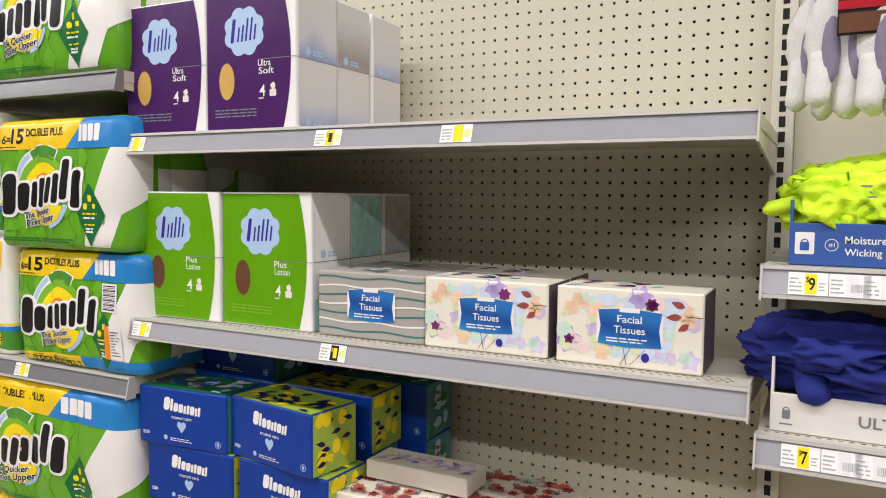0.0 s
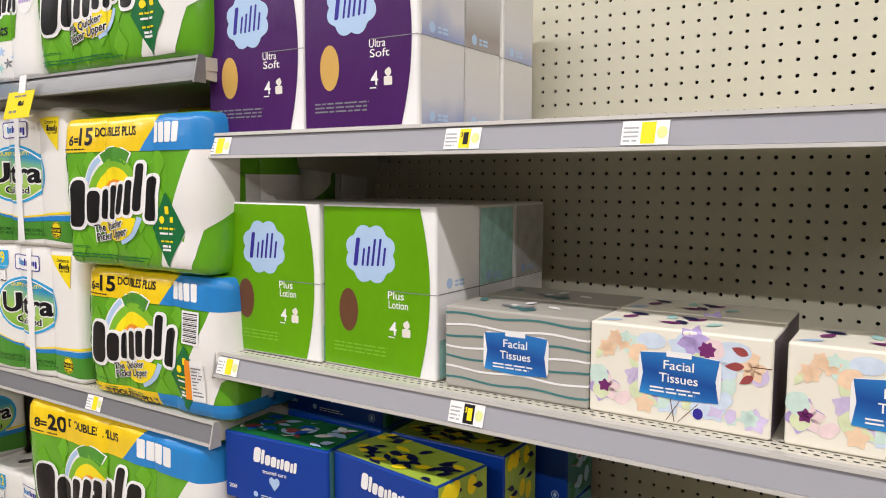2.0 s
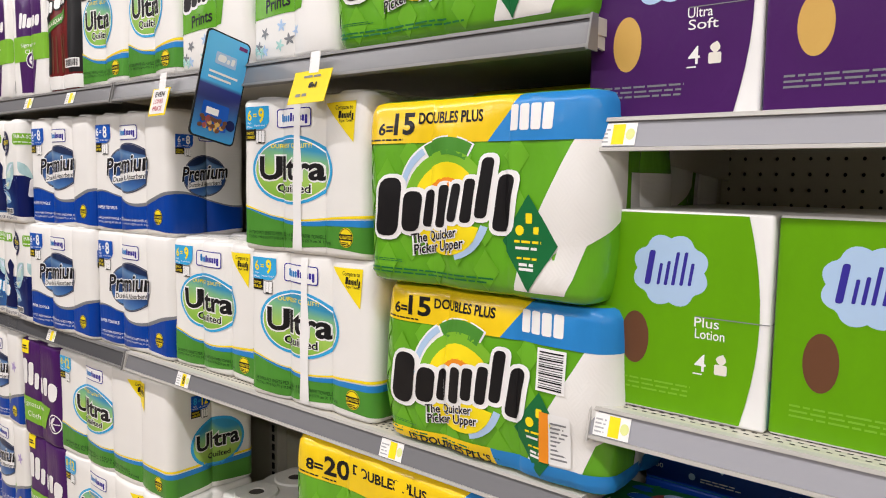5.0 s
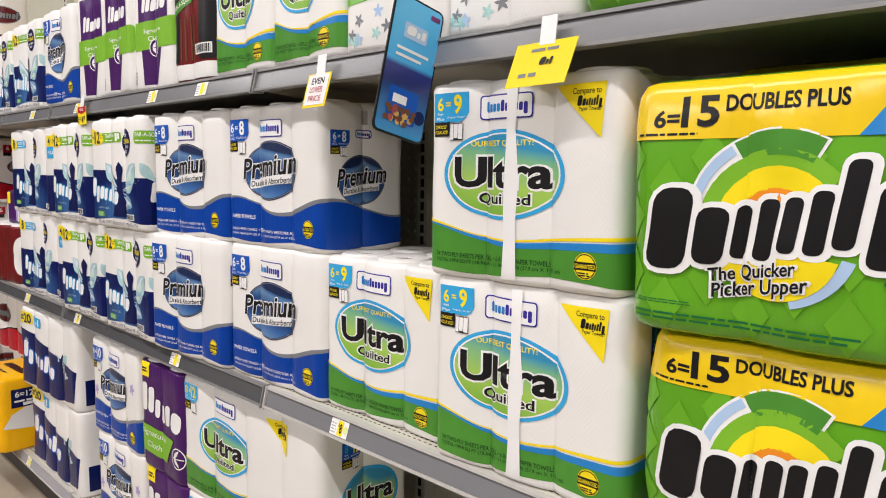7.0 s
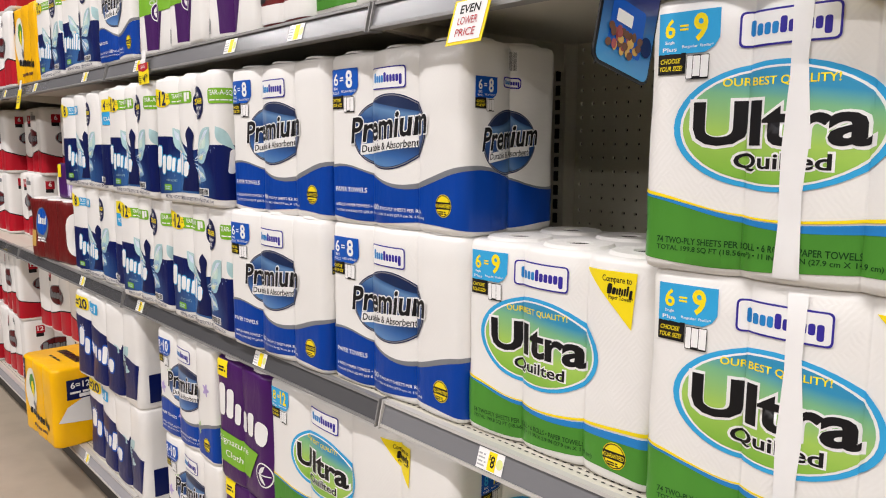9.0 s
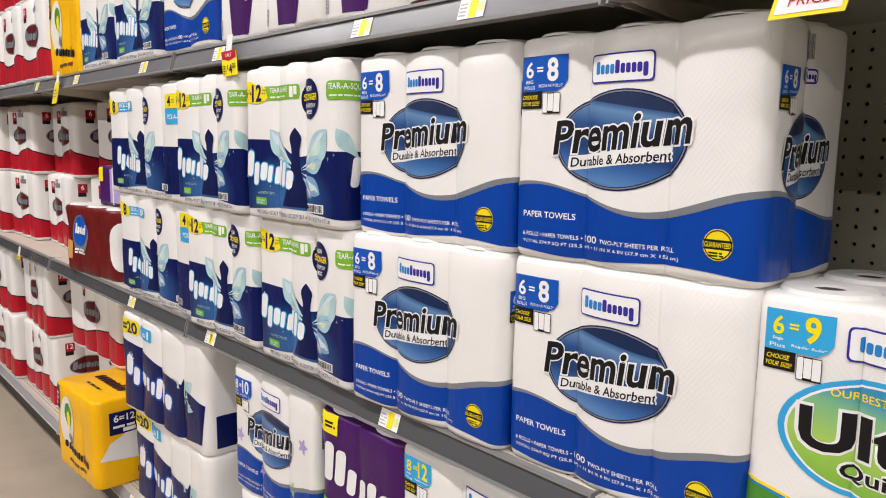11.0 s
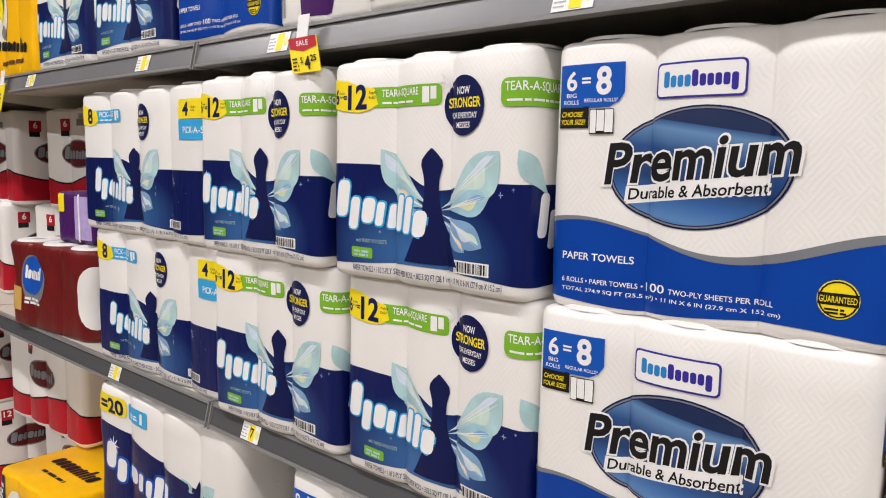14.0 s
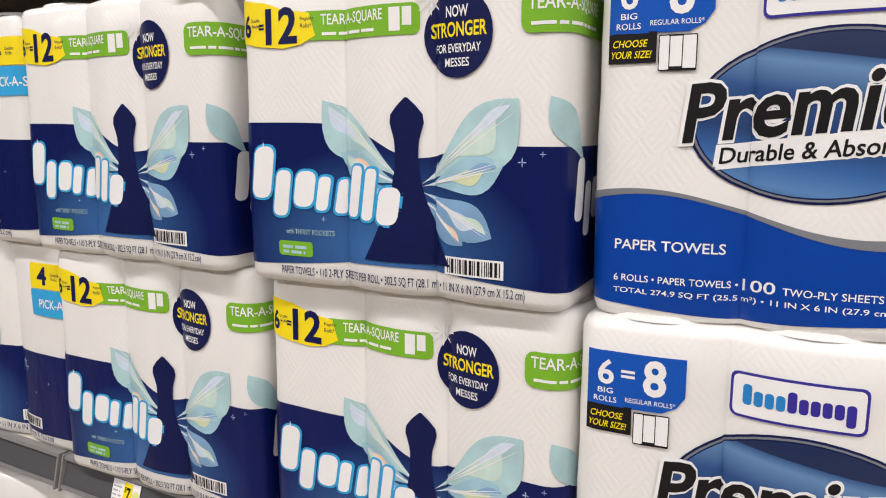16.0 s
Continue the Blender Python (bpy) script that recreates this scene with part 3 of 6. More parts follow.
    else:
        slab("back_panel_%d" % (k + 1), a + 0.02, BACK, 0.0, b - 0.02, BACK + 0.006, 2.15, M["peg"], "putty-coloured hardboard back panel of the shelving", "back panel")


def upright(x):
    t = thing("slotted_upright", "cream steel upright with a column of dark slots", "upright", "shelf uprights")
    part("post", box_bm(-0.019, -0.012, 0, 0.019, 0.03, 2.15, 0.002), M["steel"], t)
    sb = bpy.data.meshes.new("slot")
    # slots are near-black blocks on the post; their inner shade is painted
    bm = box_bm(-0.0055, -0.0005, -0.0095, 0.0055, 0.0012, 0.0095)
    bm.to_mesh(sb)
    bm.free()
    sb.materials.append(M["dark"])
    for k in range(72):
        o = new("slot", sb)
        o.parent = t
        o.location = (0, -0.0125, 0.18 + 0.0272 * k)
    return t


up = place(upright(0), EDGES[1], BACK - 0.02, 0)
for x in EDGES[2:]:
    again(up, x, BACK - 0.02, 0)


def shelf_unit(x0, x1, z, front=FRONT, label="cream steel shelf with a grey price channel along its edge", slots=True, channel="channel", lip="lip"):
    t = thing("shelf", label, "shelf", "gondola shelves")
    w = x1 - x0
    d = BACK - front - 0.015
    bm = bmesh.new()
    prof = [(0.004, -0.030), (0.004, -0.002), (0.006, 0.0), (0.05, 0.0), (0.052, -0.0015), (d * 0.45, -0.0015), (d * 0.45 + 0.002, 0.0), (d * 0.7, 0.0), (d * 0.7 + 0.002, -0.0015), (d, -0.0015), (d, -0.022), (0.012, -0.022), (0.012, -0.030)]
    a, b = [[bm.verts.new((x, y, h)) for y, h in prof] for x in (0.004, w - 0.004)]
    for k in range(len(prof)):
        n = (k + 1) % len(prof)
        bm.faces.new((a[k], a[n], b[n], b[k])[::-1])
    bm.faces.new(a)
    bm.faces.new(b[::-1])
    bmesh.ops.recalc_face_normals(bm, faces=bm.faces[:])
    part("deck", bm, M["steel"], t)
    for sx in (0.006, w - 0.010):
        bm = bmesh.new()
        pr = [(0.0, -0.036), (0.0, -0.004), (d + 0.005, -0.004), (d + 0.005, -0.075), (d - 0.06, -0.07)]
        a, b = [[bm.verts.new((x, y, h)) for y, h in pr] for x in (sx, sx + 0.004)]
        for k in range(5):
            n = (k + 1) % 5
            bm.faces.new((a[k], a[n], b[n], b[k])[::-1])
        bm.faces.new(a)
        bm.faces.new(b[::-1])
        bmesh.ops.recalc_face_normals(bm, faces=bm.faces[:])
        part("side_bracket", bm, M["steel"], t)
    # the price channel leans out towards its foot
    for nm, p, m in (("price_channel", [(-0.004, -0.004), (-0.014, -0.036), (-0.011, -0.037), (0.003, -0.004)], channel),
                     ("upper_lip", [(0.004, 0.001), (-0.007, 0.001), (-0.008, -0.004), (0.004, -0.004)], lip),
                     ("lower_lip", [(-0.0165, -0.0365), (-0.0172, -0.041), (0.006, -0.041), (0.006, -0.0365)], lip)):
        bm = bmesh.new()
        a, b = [[bm.verts.new((x, y, h)) for y, h in p] for x in (0.002, w - 0.002)]
        for k in range(4):
            n = (k + 1) % 4
            bm.faces.new((a[k], a[n], b[n], b[k]))
        bm.faces.new(a)
        bm.faces.new(b)
        bmesh.ops.recalc_face_normals(bm, faces=bm.faces[:])
        part(nm, bm, M[m], t)
    for sx in (0.0015, w - 0.0045):
        bm = bmesh.new()
        pr = [(-0.0195, -0.044), (-0.009, 0.002), (0.006, 0.002), (0.006, -0.044)]
        a, b = [[bm.verts.new((x, y, h)) for y, h in pr] for x in (sx, sx + 0.003)]
        for k in range(4):
            n = (k + 1) % 4
            bm.faces.new((a[k], a[n], b[n], b[k]))
        bm.faces.new(a)
        bm.faces.new(b)
        bmesh.ops.recalc_face_normals(bm, faces=bm.faces[:])
        part("end_cap", bm, M[lip], t)
    if slots:
        vs, fs = [], []
        for r in range(3):
            for k in range(int(w / 0.0127) - 2):
                x, y, b = 0.012 + 0.0127 * k + (0.006 if r == 1 else 0), 0.014 + 0.011 * r, len(vs)
                vs += [(x, y, 0.0006), (x + 0.006, y, 0.0006), (x + 0.006, y + 0.003, 0.0006), (x, y + 0.003, 0.0006)]
                fs.append((b, b + 1, b + 2, b + 3))
        # flat near-black quads paint the shade of the deck's punched openings
        me = bpy.data.meshes.new("perforation")
        me.from_pydata(vs, [], fs)
        me.materials.append(M["dark"])
        o = new("perforation", me)
        o.parent = t
        tagged(o, kind="stuff")
    return place(t, x0, front, z)


MID, TOP, DECK = 0.803, 1.43, 0.185
UPF = 1.115
for k in range(2, 7):
    a, b = EDGES[k + 1], EDGES[k]
    near = k < 4
    b += 0.024 if k == 2 else 0
    # lighter channel tone here and on the top shelf paints in reflections
    shelf_unit(a + 0.002, b - 0.002, MID, slots=near, channel="sheenchannel" if k == 2 else "darkchannel", lip="lip" if k == 2 else "darklip")
    shelf_unit(a + 0.002, b - 0.002, TOP, UPF, slots=near, channel="sheenchannel", lip="darklip")
for a, b in zip(EDGES[1:], EDGES):
    t = shelf_unit(a + 0.002, b - 0.002, DECK, label="low cream steel base shelf with a grey price channel", slots=a < -2)
    kick = part("kick_plate", box_bm(0.004, 0.05, -DECK + 0.001, b - a - 0.008, 0.06, -0.031), M["darkpeg"], t)
LO, HI = 0.931, 1.302
shelf_unit(EDGES[2] + 0.026, EDGES[1] - 0.002, LO)
shelf_unit(EDGES[2] + 0.026, EDGES[1] - 0.002, HI)
shelf_unit(EDGES[1] + 0.002, EDGES[0] - 0.002, 1.097)
shelf_unit(EDGES[1] + 0.002, EDGES[0] - 0.002, 0.871)


# ---- paper towels ----
def guaranteed(p, u, z, r=0.017):
    p.lay("seal", "yellow", 3, ell(u, z, r, r, n=24))
    p.lay("seal_lettering", "black", 4, rect(u - r * 0.95, z - r * 0.3, u + r * 0.95, z + r * 0.32), bars(u - r * 0.6, z - r * 0.75, u + r * 0.6, z - r * 0.4, 2, 5), arc(u, z, r * 0.86, r * 0.94, 0, 360, 20))
    p.lay("seal_word", "yellow", 5, Words("GUARANTEED", u, z, r * 1.75, r * 0.34, 0.01))


def store_brand(p, u, z, w=0.08, h=0.031):
    p.lay("brand_label", "violetink", 3, rect(u - w / 2, z - h / 2, u + w / 2, z + h / 2, 0.005))
    p.lay("brand_field", "white", 4, rect(u - w / 2 + 0.002, z - h / 2 + 0.002, u + w / 2 - 0.002, z + h / 2 - 0.002, 0.004))
    cell = lambda q, tall, low=0.0: rect(u + w * (-0.40 + 0.083 * q), z - h * (0.20 + low), u + w * (-0.332 + 0.083 * q), z + h * (0.25 if tall else 0.13), h * 0.07)
    p.lay("brand_mark", "bandblue", 5, cell(0, True), *[cell(q, False) for q in (1, 2, 3)])
    p.lay("brand_mark", "violetink", 5, cell(4, True), *[cell(q, False, 0.14 if q == 9 else 0) for q in range(5, 10)])


def count_label(p, u, z, n, m, w=0.072, h=0.042, col="royalink", ncol="white", mcol="white"):
    p.lay("count_label", col, 3, [[(u - w / 2, z - h / 2), (u + w * 0.28, z - h / 2), (u + w * 0.42, z - h * 0.38), (u + w / 2, z - h * 0.18), (u + w / 2, z + h / 2), (u - w / 2, z + h / 2)]])
    under = ("Single", "Plus", "Regular Rolls*") if col == "sky" else ("BIG", "ROLLS", "REGULAR ROLLS*")
    p.lay("count_lettering", ncol if col != "sky" else mcol, 4, Words(n, u - w * 0.30, z + h * 0.12, w * 0.17, h * 0.46, 0.02), Words("=", u - w * 0.07, z + h * 0.12, w * 0.14, h * 0.14, 0.02))
    p.lay("count_lettering", mcol, 4, Words(m, u + w * 0.20, z + h * 0.10, w * 0.23 * len(m) ** 0.6, h * 0.66, 0.03))
    p.lay("count_lettering", "white", 4, Words(under[0], u - w * 0.30, z - h * 0.22, w * 0.16, h * 0.10, 0.008), Words(under[1], u - w * 0.30, z - h * 0.38, w * 0.24, h * 0.10, 0.008), Words(under[2], u + w * 0.16, z - h * 0.34, w * 0.50, h * 0.09, 0.006))
    p.lay("size_label", "black", 3, rect(u - w / 2, z - h * 0.98, u - w * 0.02, z - h * 0.5 + 0.001))
    p.lay("size_lettering", "yellow", 4, Words("CHOOSE", u - w * 0.28, z - h * 0.66, w * 0.34, h * 0.12, 0.01, 0.2), Words("YOUR SIZE!", u - w * 0.27, z - h * 0.84, w * 0.40, h * 0.12, 0.01, 0.2))
    p.lay("roll_icon", "black", 4, rect(u + w * 0.0, z - h * 1.12, u + w * 0.36, z - h * 0.54, 0.001))
    p.lay("roll_icon", "white", 5, rect(u + w * 0.01, z - h * 1.1, u + w * 0.10, z - h * 0.56, 0.0008), rect(u + w * 0.11, z - h * 1.05, u + w * 0.22, z - h * 0.57), rect(u + w * 0.23, z - h * 1.08, u + w * 0.35, z - h * 0.56))


def premium_badge(p, u, z, a, b, k=1.0):
    p.lay("badge", "navyink", 2, ell(u, z, a, b, 4, 48))
    p.lay("badge_rim", "silver", 3, ell(u, z, a * 0.978, b * 0.97, 4, 48))
    p.lay("badge_ring", "navyink", 3.4, ell(u, z, a * 0.958, b * 0.942, 4, 48))
    p.lay("badge_field", "oval", 4, ell(u, z, a * 0.945, b * 0.925, 4, 48))
    p.lay("lettering_edge", "white", 5, Words("Premium", u + a * 0.02, z + b * 0.17, a * 2.12, b * 0.80, 0.055, 0.12, 0.085))
    p.lay("lettering_edge", "white", 5, [[(u - a * 0.78, z - b * 0.63), (u + a * 0.74, z - b * 0.36), (u + a * 0.76, z - b * 0.06), (u - a * 0.76, z - b * 0.33)]], Words("Durable & Absorbent", u - a * 0.01, z - b * 0.36, a * 1.56, b * 0.27, 0.05, 0.1, 0.085))
    p.lay("lettering", "black", 6, Words("Premium", u + a * 0.02, z + b * 0.17, a * 2.06, b * 0.72, 0.022, 0.12, 0.085))
    p.lay("lettering", "black", 6, Words("Durable & Absorbent", u - a * 0.01, z - b * 0.365, a * 1.48, b * 0.20, 0.014, 0.1, 0.085))


def premium(w=0.362, d=0.202, h=0.281, seed=1, n="6", m="8", nx=3, prints=False):
    p = Pack("paper_towel_pack", "clear-wrapped white paper towel pack with a royal blue wavy foot", "paper towels", w - 0.026, d, h, nx, 2, shift=0.010, seed=seed, group="blue store brand paper towels")
    e = p.us[-1]
    top = lambda u: h * (0.285 - 0.058 * math.cos(2 * math.pi * (u - 0.02) / (w * 0.86)))
    p.lay("foot_band", "royal", 1, band(-e * 0.995, e * 0.995, lambda u: 0.010 + 0.004 * math.sin(u * 22), top, 130), label="royal blue printed foot")
    p.lay("stripe", "silver", 2, band(-e * 0.99, e * 0.99, top, lambda u: top(u) + 0.006 + 0.003 * math.sin(2 * math.pi * u / w), 130), label="silver wavy stripe")
    premium_badge(p, -0.05 * w, 0.542 * h, 0.249 * w, 0.21 * h)
    count_label(p, -0.362 * w, 0.835 * h, n, m, 0.074, 0.044)
    store_brand(p, -0.052 * w, 0.838 * h, 0.088, 0.034)
    guaranteed(p, 0.312 * w, 0.155 * h)
    p.lay("lettering", "white", 2, Words("PAPER TOWELS", -0.435 * w, 0.205 * h, 0.22 * w, 0.028 * h, 0.01, left=True),
          Words("6 ROLLS • PAPER TOWELS •", -0.435 * w, 0.113 * h, 0.245 * w, 0.019 * h, 0.008, left=True), Words("100", -0.18 * w, 0.115 * h, 0.062 * w, 0.031 * h, 0.01, left=True), Words("TWO-PLY SHEETS PER ROLL", -0.105 * w, 0.111 * h, 0.27 * w, 0.019 * h, 0.008, left=True),
          Words("TOTAL 274.9 SQ FT (25.5 m²) • 11 IN X 6 IN (27.9 cm X 15.2 cm)", -0.435 * w, 0.076 * h, 0.62 * w, 0.019 * h, 0.008, left=True))
    # the end face
    s = w / 2 - 0.023
    premium_badge(p, s + 0.082, 0.485 * h, 0.057, 0.048)
    count_label(p, s + 0.030, 0.76 * h, n, m, 0.044, 0.030)
    store_brand(p, s + 0.088, 0.795 * h, 0.042, 0.016)
    p.lay("barcode", "white", 2, rect(s + 0.080, 0.85 * h, s + 0.104, 0.965 * h))
    p.lay("barcode_print", "grey", 3, barcode(s + 0.083, 0.86 * h, s + 0.101, 0.955 * h))
    if prints:
        for k in range(7):
            q = (-0.4 + 0.12 * k) * w
            p.lay("printed_flower", "winglime" if k % 2 else "lilac", 1, *[leaf(q, (0.45 + 0.2 * math.sin(k * 2.3)) * h, 0.018, 0.009, 72 * j) for j in range(5)])
    return p


def sparkle(w=0.346, d=0.235, h=0.281, nx=3, seed=2, wide=False):
    p = Pack("paper_towel_pack", "clear-wrapped white paper towel pack with a night-blue printed lower half", "paper towels", w, d, h, nx, 2, shift=0.0 if wide else 0.004, skew=0.0 if wide else -0.009, seed=seed, group="night blue paper towels")
    e = p.us[-1]
    f = 0.335 / w
    top = lambda u: h * (0.465 + 0.068 / (1 + math.exp((u + 0.01) / 0.02)) - 0.05 * math.exp(-((u - 0.02) / 0.04) ** 2))
    p.lay("night_band", "night_print", 1, band(-e * 0.995, e * 0.995, lambda u: h * (0.075 + 0.016 * math.cos(u * 18)), top, 120), label="night-blue printed band")
    c = 0.018 if not wide else -0.012
    q = h / 0.281
    wings = ((0.012, 0.098, 0.102, 0.167, 0.018, 0.034, "wing"), (0.012, 0.096, 0.090, 0.116, 0.014, 0.018, "wingmid"), (0.012, 0.092, 0.080, 0.057, 0.016, 0.016, "winglow"), (0.010, 0.088, 0.054, 0.049, 0.010, 0.012, "winglow"),
             (-0.004, 0.100, -0.088, 0.169, 0.030, 0.010, "wing"), (-0.004, 0.096, -0.073, 0.123, 0.016, 0.010, "wingmid"), (-0.004, 0.092, -0.050, 0.088, 0.010, 0.008, "winglow"))
    tints = ("softmint", "softlime", "softblue", "winglow", "softmint", "softpeach", "softblue")
    for n, (bx, bz, tx, tz, wu, wl, m) in enumerate(wings):
        p.lay("wing", m, 2 + 0.1 * n, petal(c + bx, bz * q, c + tx, tz * q, wu, wl), label="pale aqua printed wing")
        mid = lambda f, g: bx + (tx - bx) * f if g else (bz + (tz - bz) * f) * q
        p.lay("wing_tint", tints[n], 3, petal(c + mid(0.30, True), mid(0.30, False), c + mid(0.78, True), mid(0.78, False), wu * 0.25, wl * 0.55))
        p.lay("wing_tint", tints[(n + 2) % 7], 3.2, petal(c + mid(0.45, True), mid(0.45, False), c + mid(0.93, True), mid(0.93, False), wu * 0.42, wl * 0.05))
        for lean in (-0.5, 0.0, 0.5):
            off = lean * (wu + wl) * 0.55
            p.lay("wing_vein", "white", 3.6, petal(c + bx, bz * q, c + mid(0.97, True) - off * (tz - bz) * 4, mid(0.97, False) + off * (tx - bx) * 4, 0.0005, 0.0005, 1.0, 6))
    rs = random.Random(seed)
    for k in range(11):
        su, sz, sr = rs.uniform(-0.45, 0.47) * w, rs.uniform(0.16, 0.46) * h, rs.choice((0.0025, 0.003, 0.004, 0.0065))
        p.lay("printed_star", "paleblue", 2, *[leaf(su, sz, sr, sr * 0.22, 90 * t) for t in range(4)])
    half = lambda t: (0.0095 + 0.0045 * math.exp(-((t - 0.86) / 0.08) ** 2)) * math.sqrt(min(1.0, (1 - t) / 0.10)) + 0.032 * max(0.0, 1 - t / 0.62) ** 1.6
    rim = [(t / 20, half(t / 20)) for t in range(21)]
    p.lay("figure_shape", "navyink", 4, [[(c + r, (0.030 + 0.140 * t) * q) for t, r in rim] + [(c - 0.002 - r, (0.030 + 0.140 * t) * q) for t, r in rim[::-1]]], label="plain dark printed bell shape")
    bc, bz = c - 0.090, 0.091 * q
    p.lay("brand_edge", "sky", 4, mark(bc, bz, 0.160, 0.048, 8, 21, 0.0022, -0.13))
    p.lay("brand_mark", "white", 5, mark(bc, bz, 0.160, 0.048, 8, 21, 0, -0.13), *[leaf(bc - 0.064, bz + 0.030, 0.012 if t % 2 == 0 else 0.007, 0.0018, 45 * t) for t in range(8)])
    a = -w / 2 + 0.004
    p.lay("count_label", "yellow", 3, [[(a, 0.79 * h), (a + 0.02, 0.775 * h), (a + 0.05, 0.765 * h), (a + 0.07, 0.775 * h), (a + 0.084, 0.80 * h), (a + 0.078, 0.87 * h), (a + 0.05, 0.885 * h), (a + 0.03, 0.91 * h), (a, 0.925 * h)]])
    p.lay("count_lettering", "navyink", 4, Words("8" if wide else "12", a + 0.048, 0.836 * h, 0.022 if wide else 0.036, 0.032, 0.03), *([] if wide else [Words("6", a + 0.008, 0.842 * h, 0.009, 0.020, 0.03), Words("=", a + 0.025, 0.836 * h, 0.006, 0.005, 0.03), Words("Double", a + 0.018, 0.858 * h, 0.010, 0.003), Words("Rolls", a + 0.018, 0.840 * h, 0.008, 0.003), Words("Regular", a + 0.076, 0.852 * h, 0.013, 0.004), Words("Rolls*", a + 0.075, 0.832 * h, 0.011, 0.004)]))
    p.lay("banner", "sky" if wide else "greenlite", 2, rect(a + 0.070, 0.785 * h, a + 0.188, 0.875 * h, 0.006))
    p.lay("banner_lettering", "white", 3, Words("PICK-A-SIZE" if wide else "TEAR-A-SQUARE", a + 0.122, 0.845 * h, 0.066, 0.011, 0.012), bars(a + 0.09, 0.80 * h, a + 0.15, 0.815 * h, 1, 3), rect(a + 0.161, 0.797 * h, a + 0.171, 0.865 * h), rect(a + 0.173, 0.812 * h, a + 0.181, 0.865 * h))
    r = 0.0345
    cu, cz = (0.065 if not wide else 0.03), 0.778 * h
    p.lay("claim_disc", "navyink", 3, ell(cu, cz, r * 0.95, r, n=32))
    p.lay("claim_lettering", "white", 4, Words("NOW", cu, cz + r * 0.50, r * 0.62, r * 0.26, 0.02), Words("FOR EVERYDAY", cu, cz - r * 0.32, r * 1.3, r * 0.20, 0.012), Words("MESSES", cu, cz - r * 0.64, r * 0.7, r * 0.2, 0.012), *[leaf(cu - r * 0.8, cz + r * 0.85, 0.014, 0.002, 45 * k) for k in range(8)])
    p.lay("claim_lettering", "yellow", 4, Words("STRONGER", cu, cz + r * 0.10, r * 1.6, r * 0.34, 0.02))
    if wide:
        p.lay("count_label", "yellow", 3, rect(w / 2 - 0.074, 0.785 * h, w / 2 + 0.05, 0.905 * h, 0.004))
        p.lay("count_lettering", "navyink", 4, Words("4", w / 2 - 0.050, 0.845 * h, 0.018, 0.024, 0.03), Words("Double", w / 2 - 0.025, 0.855 * h, 0.016, 0.004), Words("Rolls", w / 2 - 0.026, 0.835 * h, 0.012, 0.004))
        p.lay("side_label", "sky", 3, rect(w / 2 - 0.074, 0.655 * h, w / 2 + 0.05, 0.78 * h, 0.002))
        p.lay("side_lettering", "white", 4, Words("PICK-A-SIZE", w / 2 - 0.020, 0.715 * h, 0.075, 0.012, 0.012))
    else:
        p.lay("side_tab", "greenlite", 3, rect(w / 2 - 0.042, 0.765 * h, w / 2 + 0.09, 0.875 * h, 0.008))
        p.lay("side_lettering", "white", 4, Words("TEAR-A-SQUARE", w / 2 + 0.006, 0.84 * h, 0.085, 0.012, 0.012), bars(w / 2 - 0.034, 0.785 * h, w / 2 + 0.05, 0.80 * h, 1, 8))
        p.lay("wing", "wing", 2, petal(w / 2 + 0.03, 0.40 * h, w / 2 - 0.018, 0.60 * h, 0.016, 0.010))
    p.lay("brand_mark", "white", 2, mark(w / 2 + 0.055, 0.33 * h, 0.10, 0.05, 6, 13))
    b = 0.054 if not wide else 0.118
    p.lay("barcode", "white", 4, rect(b, 0.085 * h, b + 0.055, 0.140 * h))
    p.lay("barcode_print", "black", 5, barcode(b + 0.003, 0.091 * h, b + 0.052, 0.134 * h))
    p.lay("small_print", "navyink", 1, Words("PAPER TOWELS • 110 2-PLY SHEETS PER ROLL • 302.5 SQ FT (28.1 m²) • 11 IN X 6 IN (27.9 cm X 15.2 cm)", -0.37 * w, 0.042 * h, 0.76 * w, 0.010, 0.004, left=True))
    p.lay("small_label", "greenlite", 3, rect(-0.375 * w, 0.095 * h, -0.375 * w + 0.039, 0.145 * h, 0.003))
    p.lay("small_print", "wing", 4, Words("with THIRST POCKETS", c - 0.105, 0.050 * q, 0.052, 0.005, 0.004), bars(-0.36 * w, 0.103 * h, -0.36 * w + 0.028, 0.137 * h, 2, 4))
    return p


def ultra(w=0.308, d=0.235, h=0.281, nx=3, seed=3, n="6", m="9", seam=False):
    p = Pack("paper_towel_pack", "clear-wrapped white paper towel pack with a green wavy foot", "paper towels", w, d, h, nx, 2, seed=seed,  group="green store brand paper towels")
    e = p.us[-1]
    top = lambda u: h * (0.205 + 0.085 * math.exp(-((u + 0.55 * w) / (0.30 * w)) ** 2) - 0.02 * math.exp(-((u + 0.05 * w) / (0.25 * w)) ** 2))
    p.lay("foot_band", "leaf", 1, band(-e * 0.995, e * 0.995, lambda u: 0.012 + 0.004 * math.sin(u * 21), top, 120), label="leaf-green printed foot")
    p.lay("stripe", "bandblue", 2, band(-e * 0.99, e * 0.99, lambda u: top(u) - 0.002, lambda u: top(u) + 0.010 * min(1, max(0.05, (u + 0.5 * w) / w)), 110))
    p.lay("stripe", "yellow", 2, band(-e * 0.99, e * 0.99, lambda u: top(u) + 0.013 * min(1, max(0.1, (u + 0.5 * w) / w)), lambda u: top(u) + 0.018 * min(1, max(0.25, (u + 0.5 * w) / w)), 110))
    a, b = min(0.318 * w, 0.104), 0.222 * h
    u, z = (-0.075 if nx < 4 else -0.16) * w, 0.535 * h
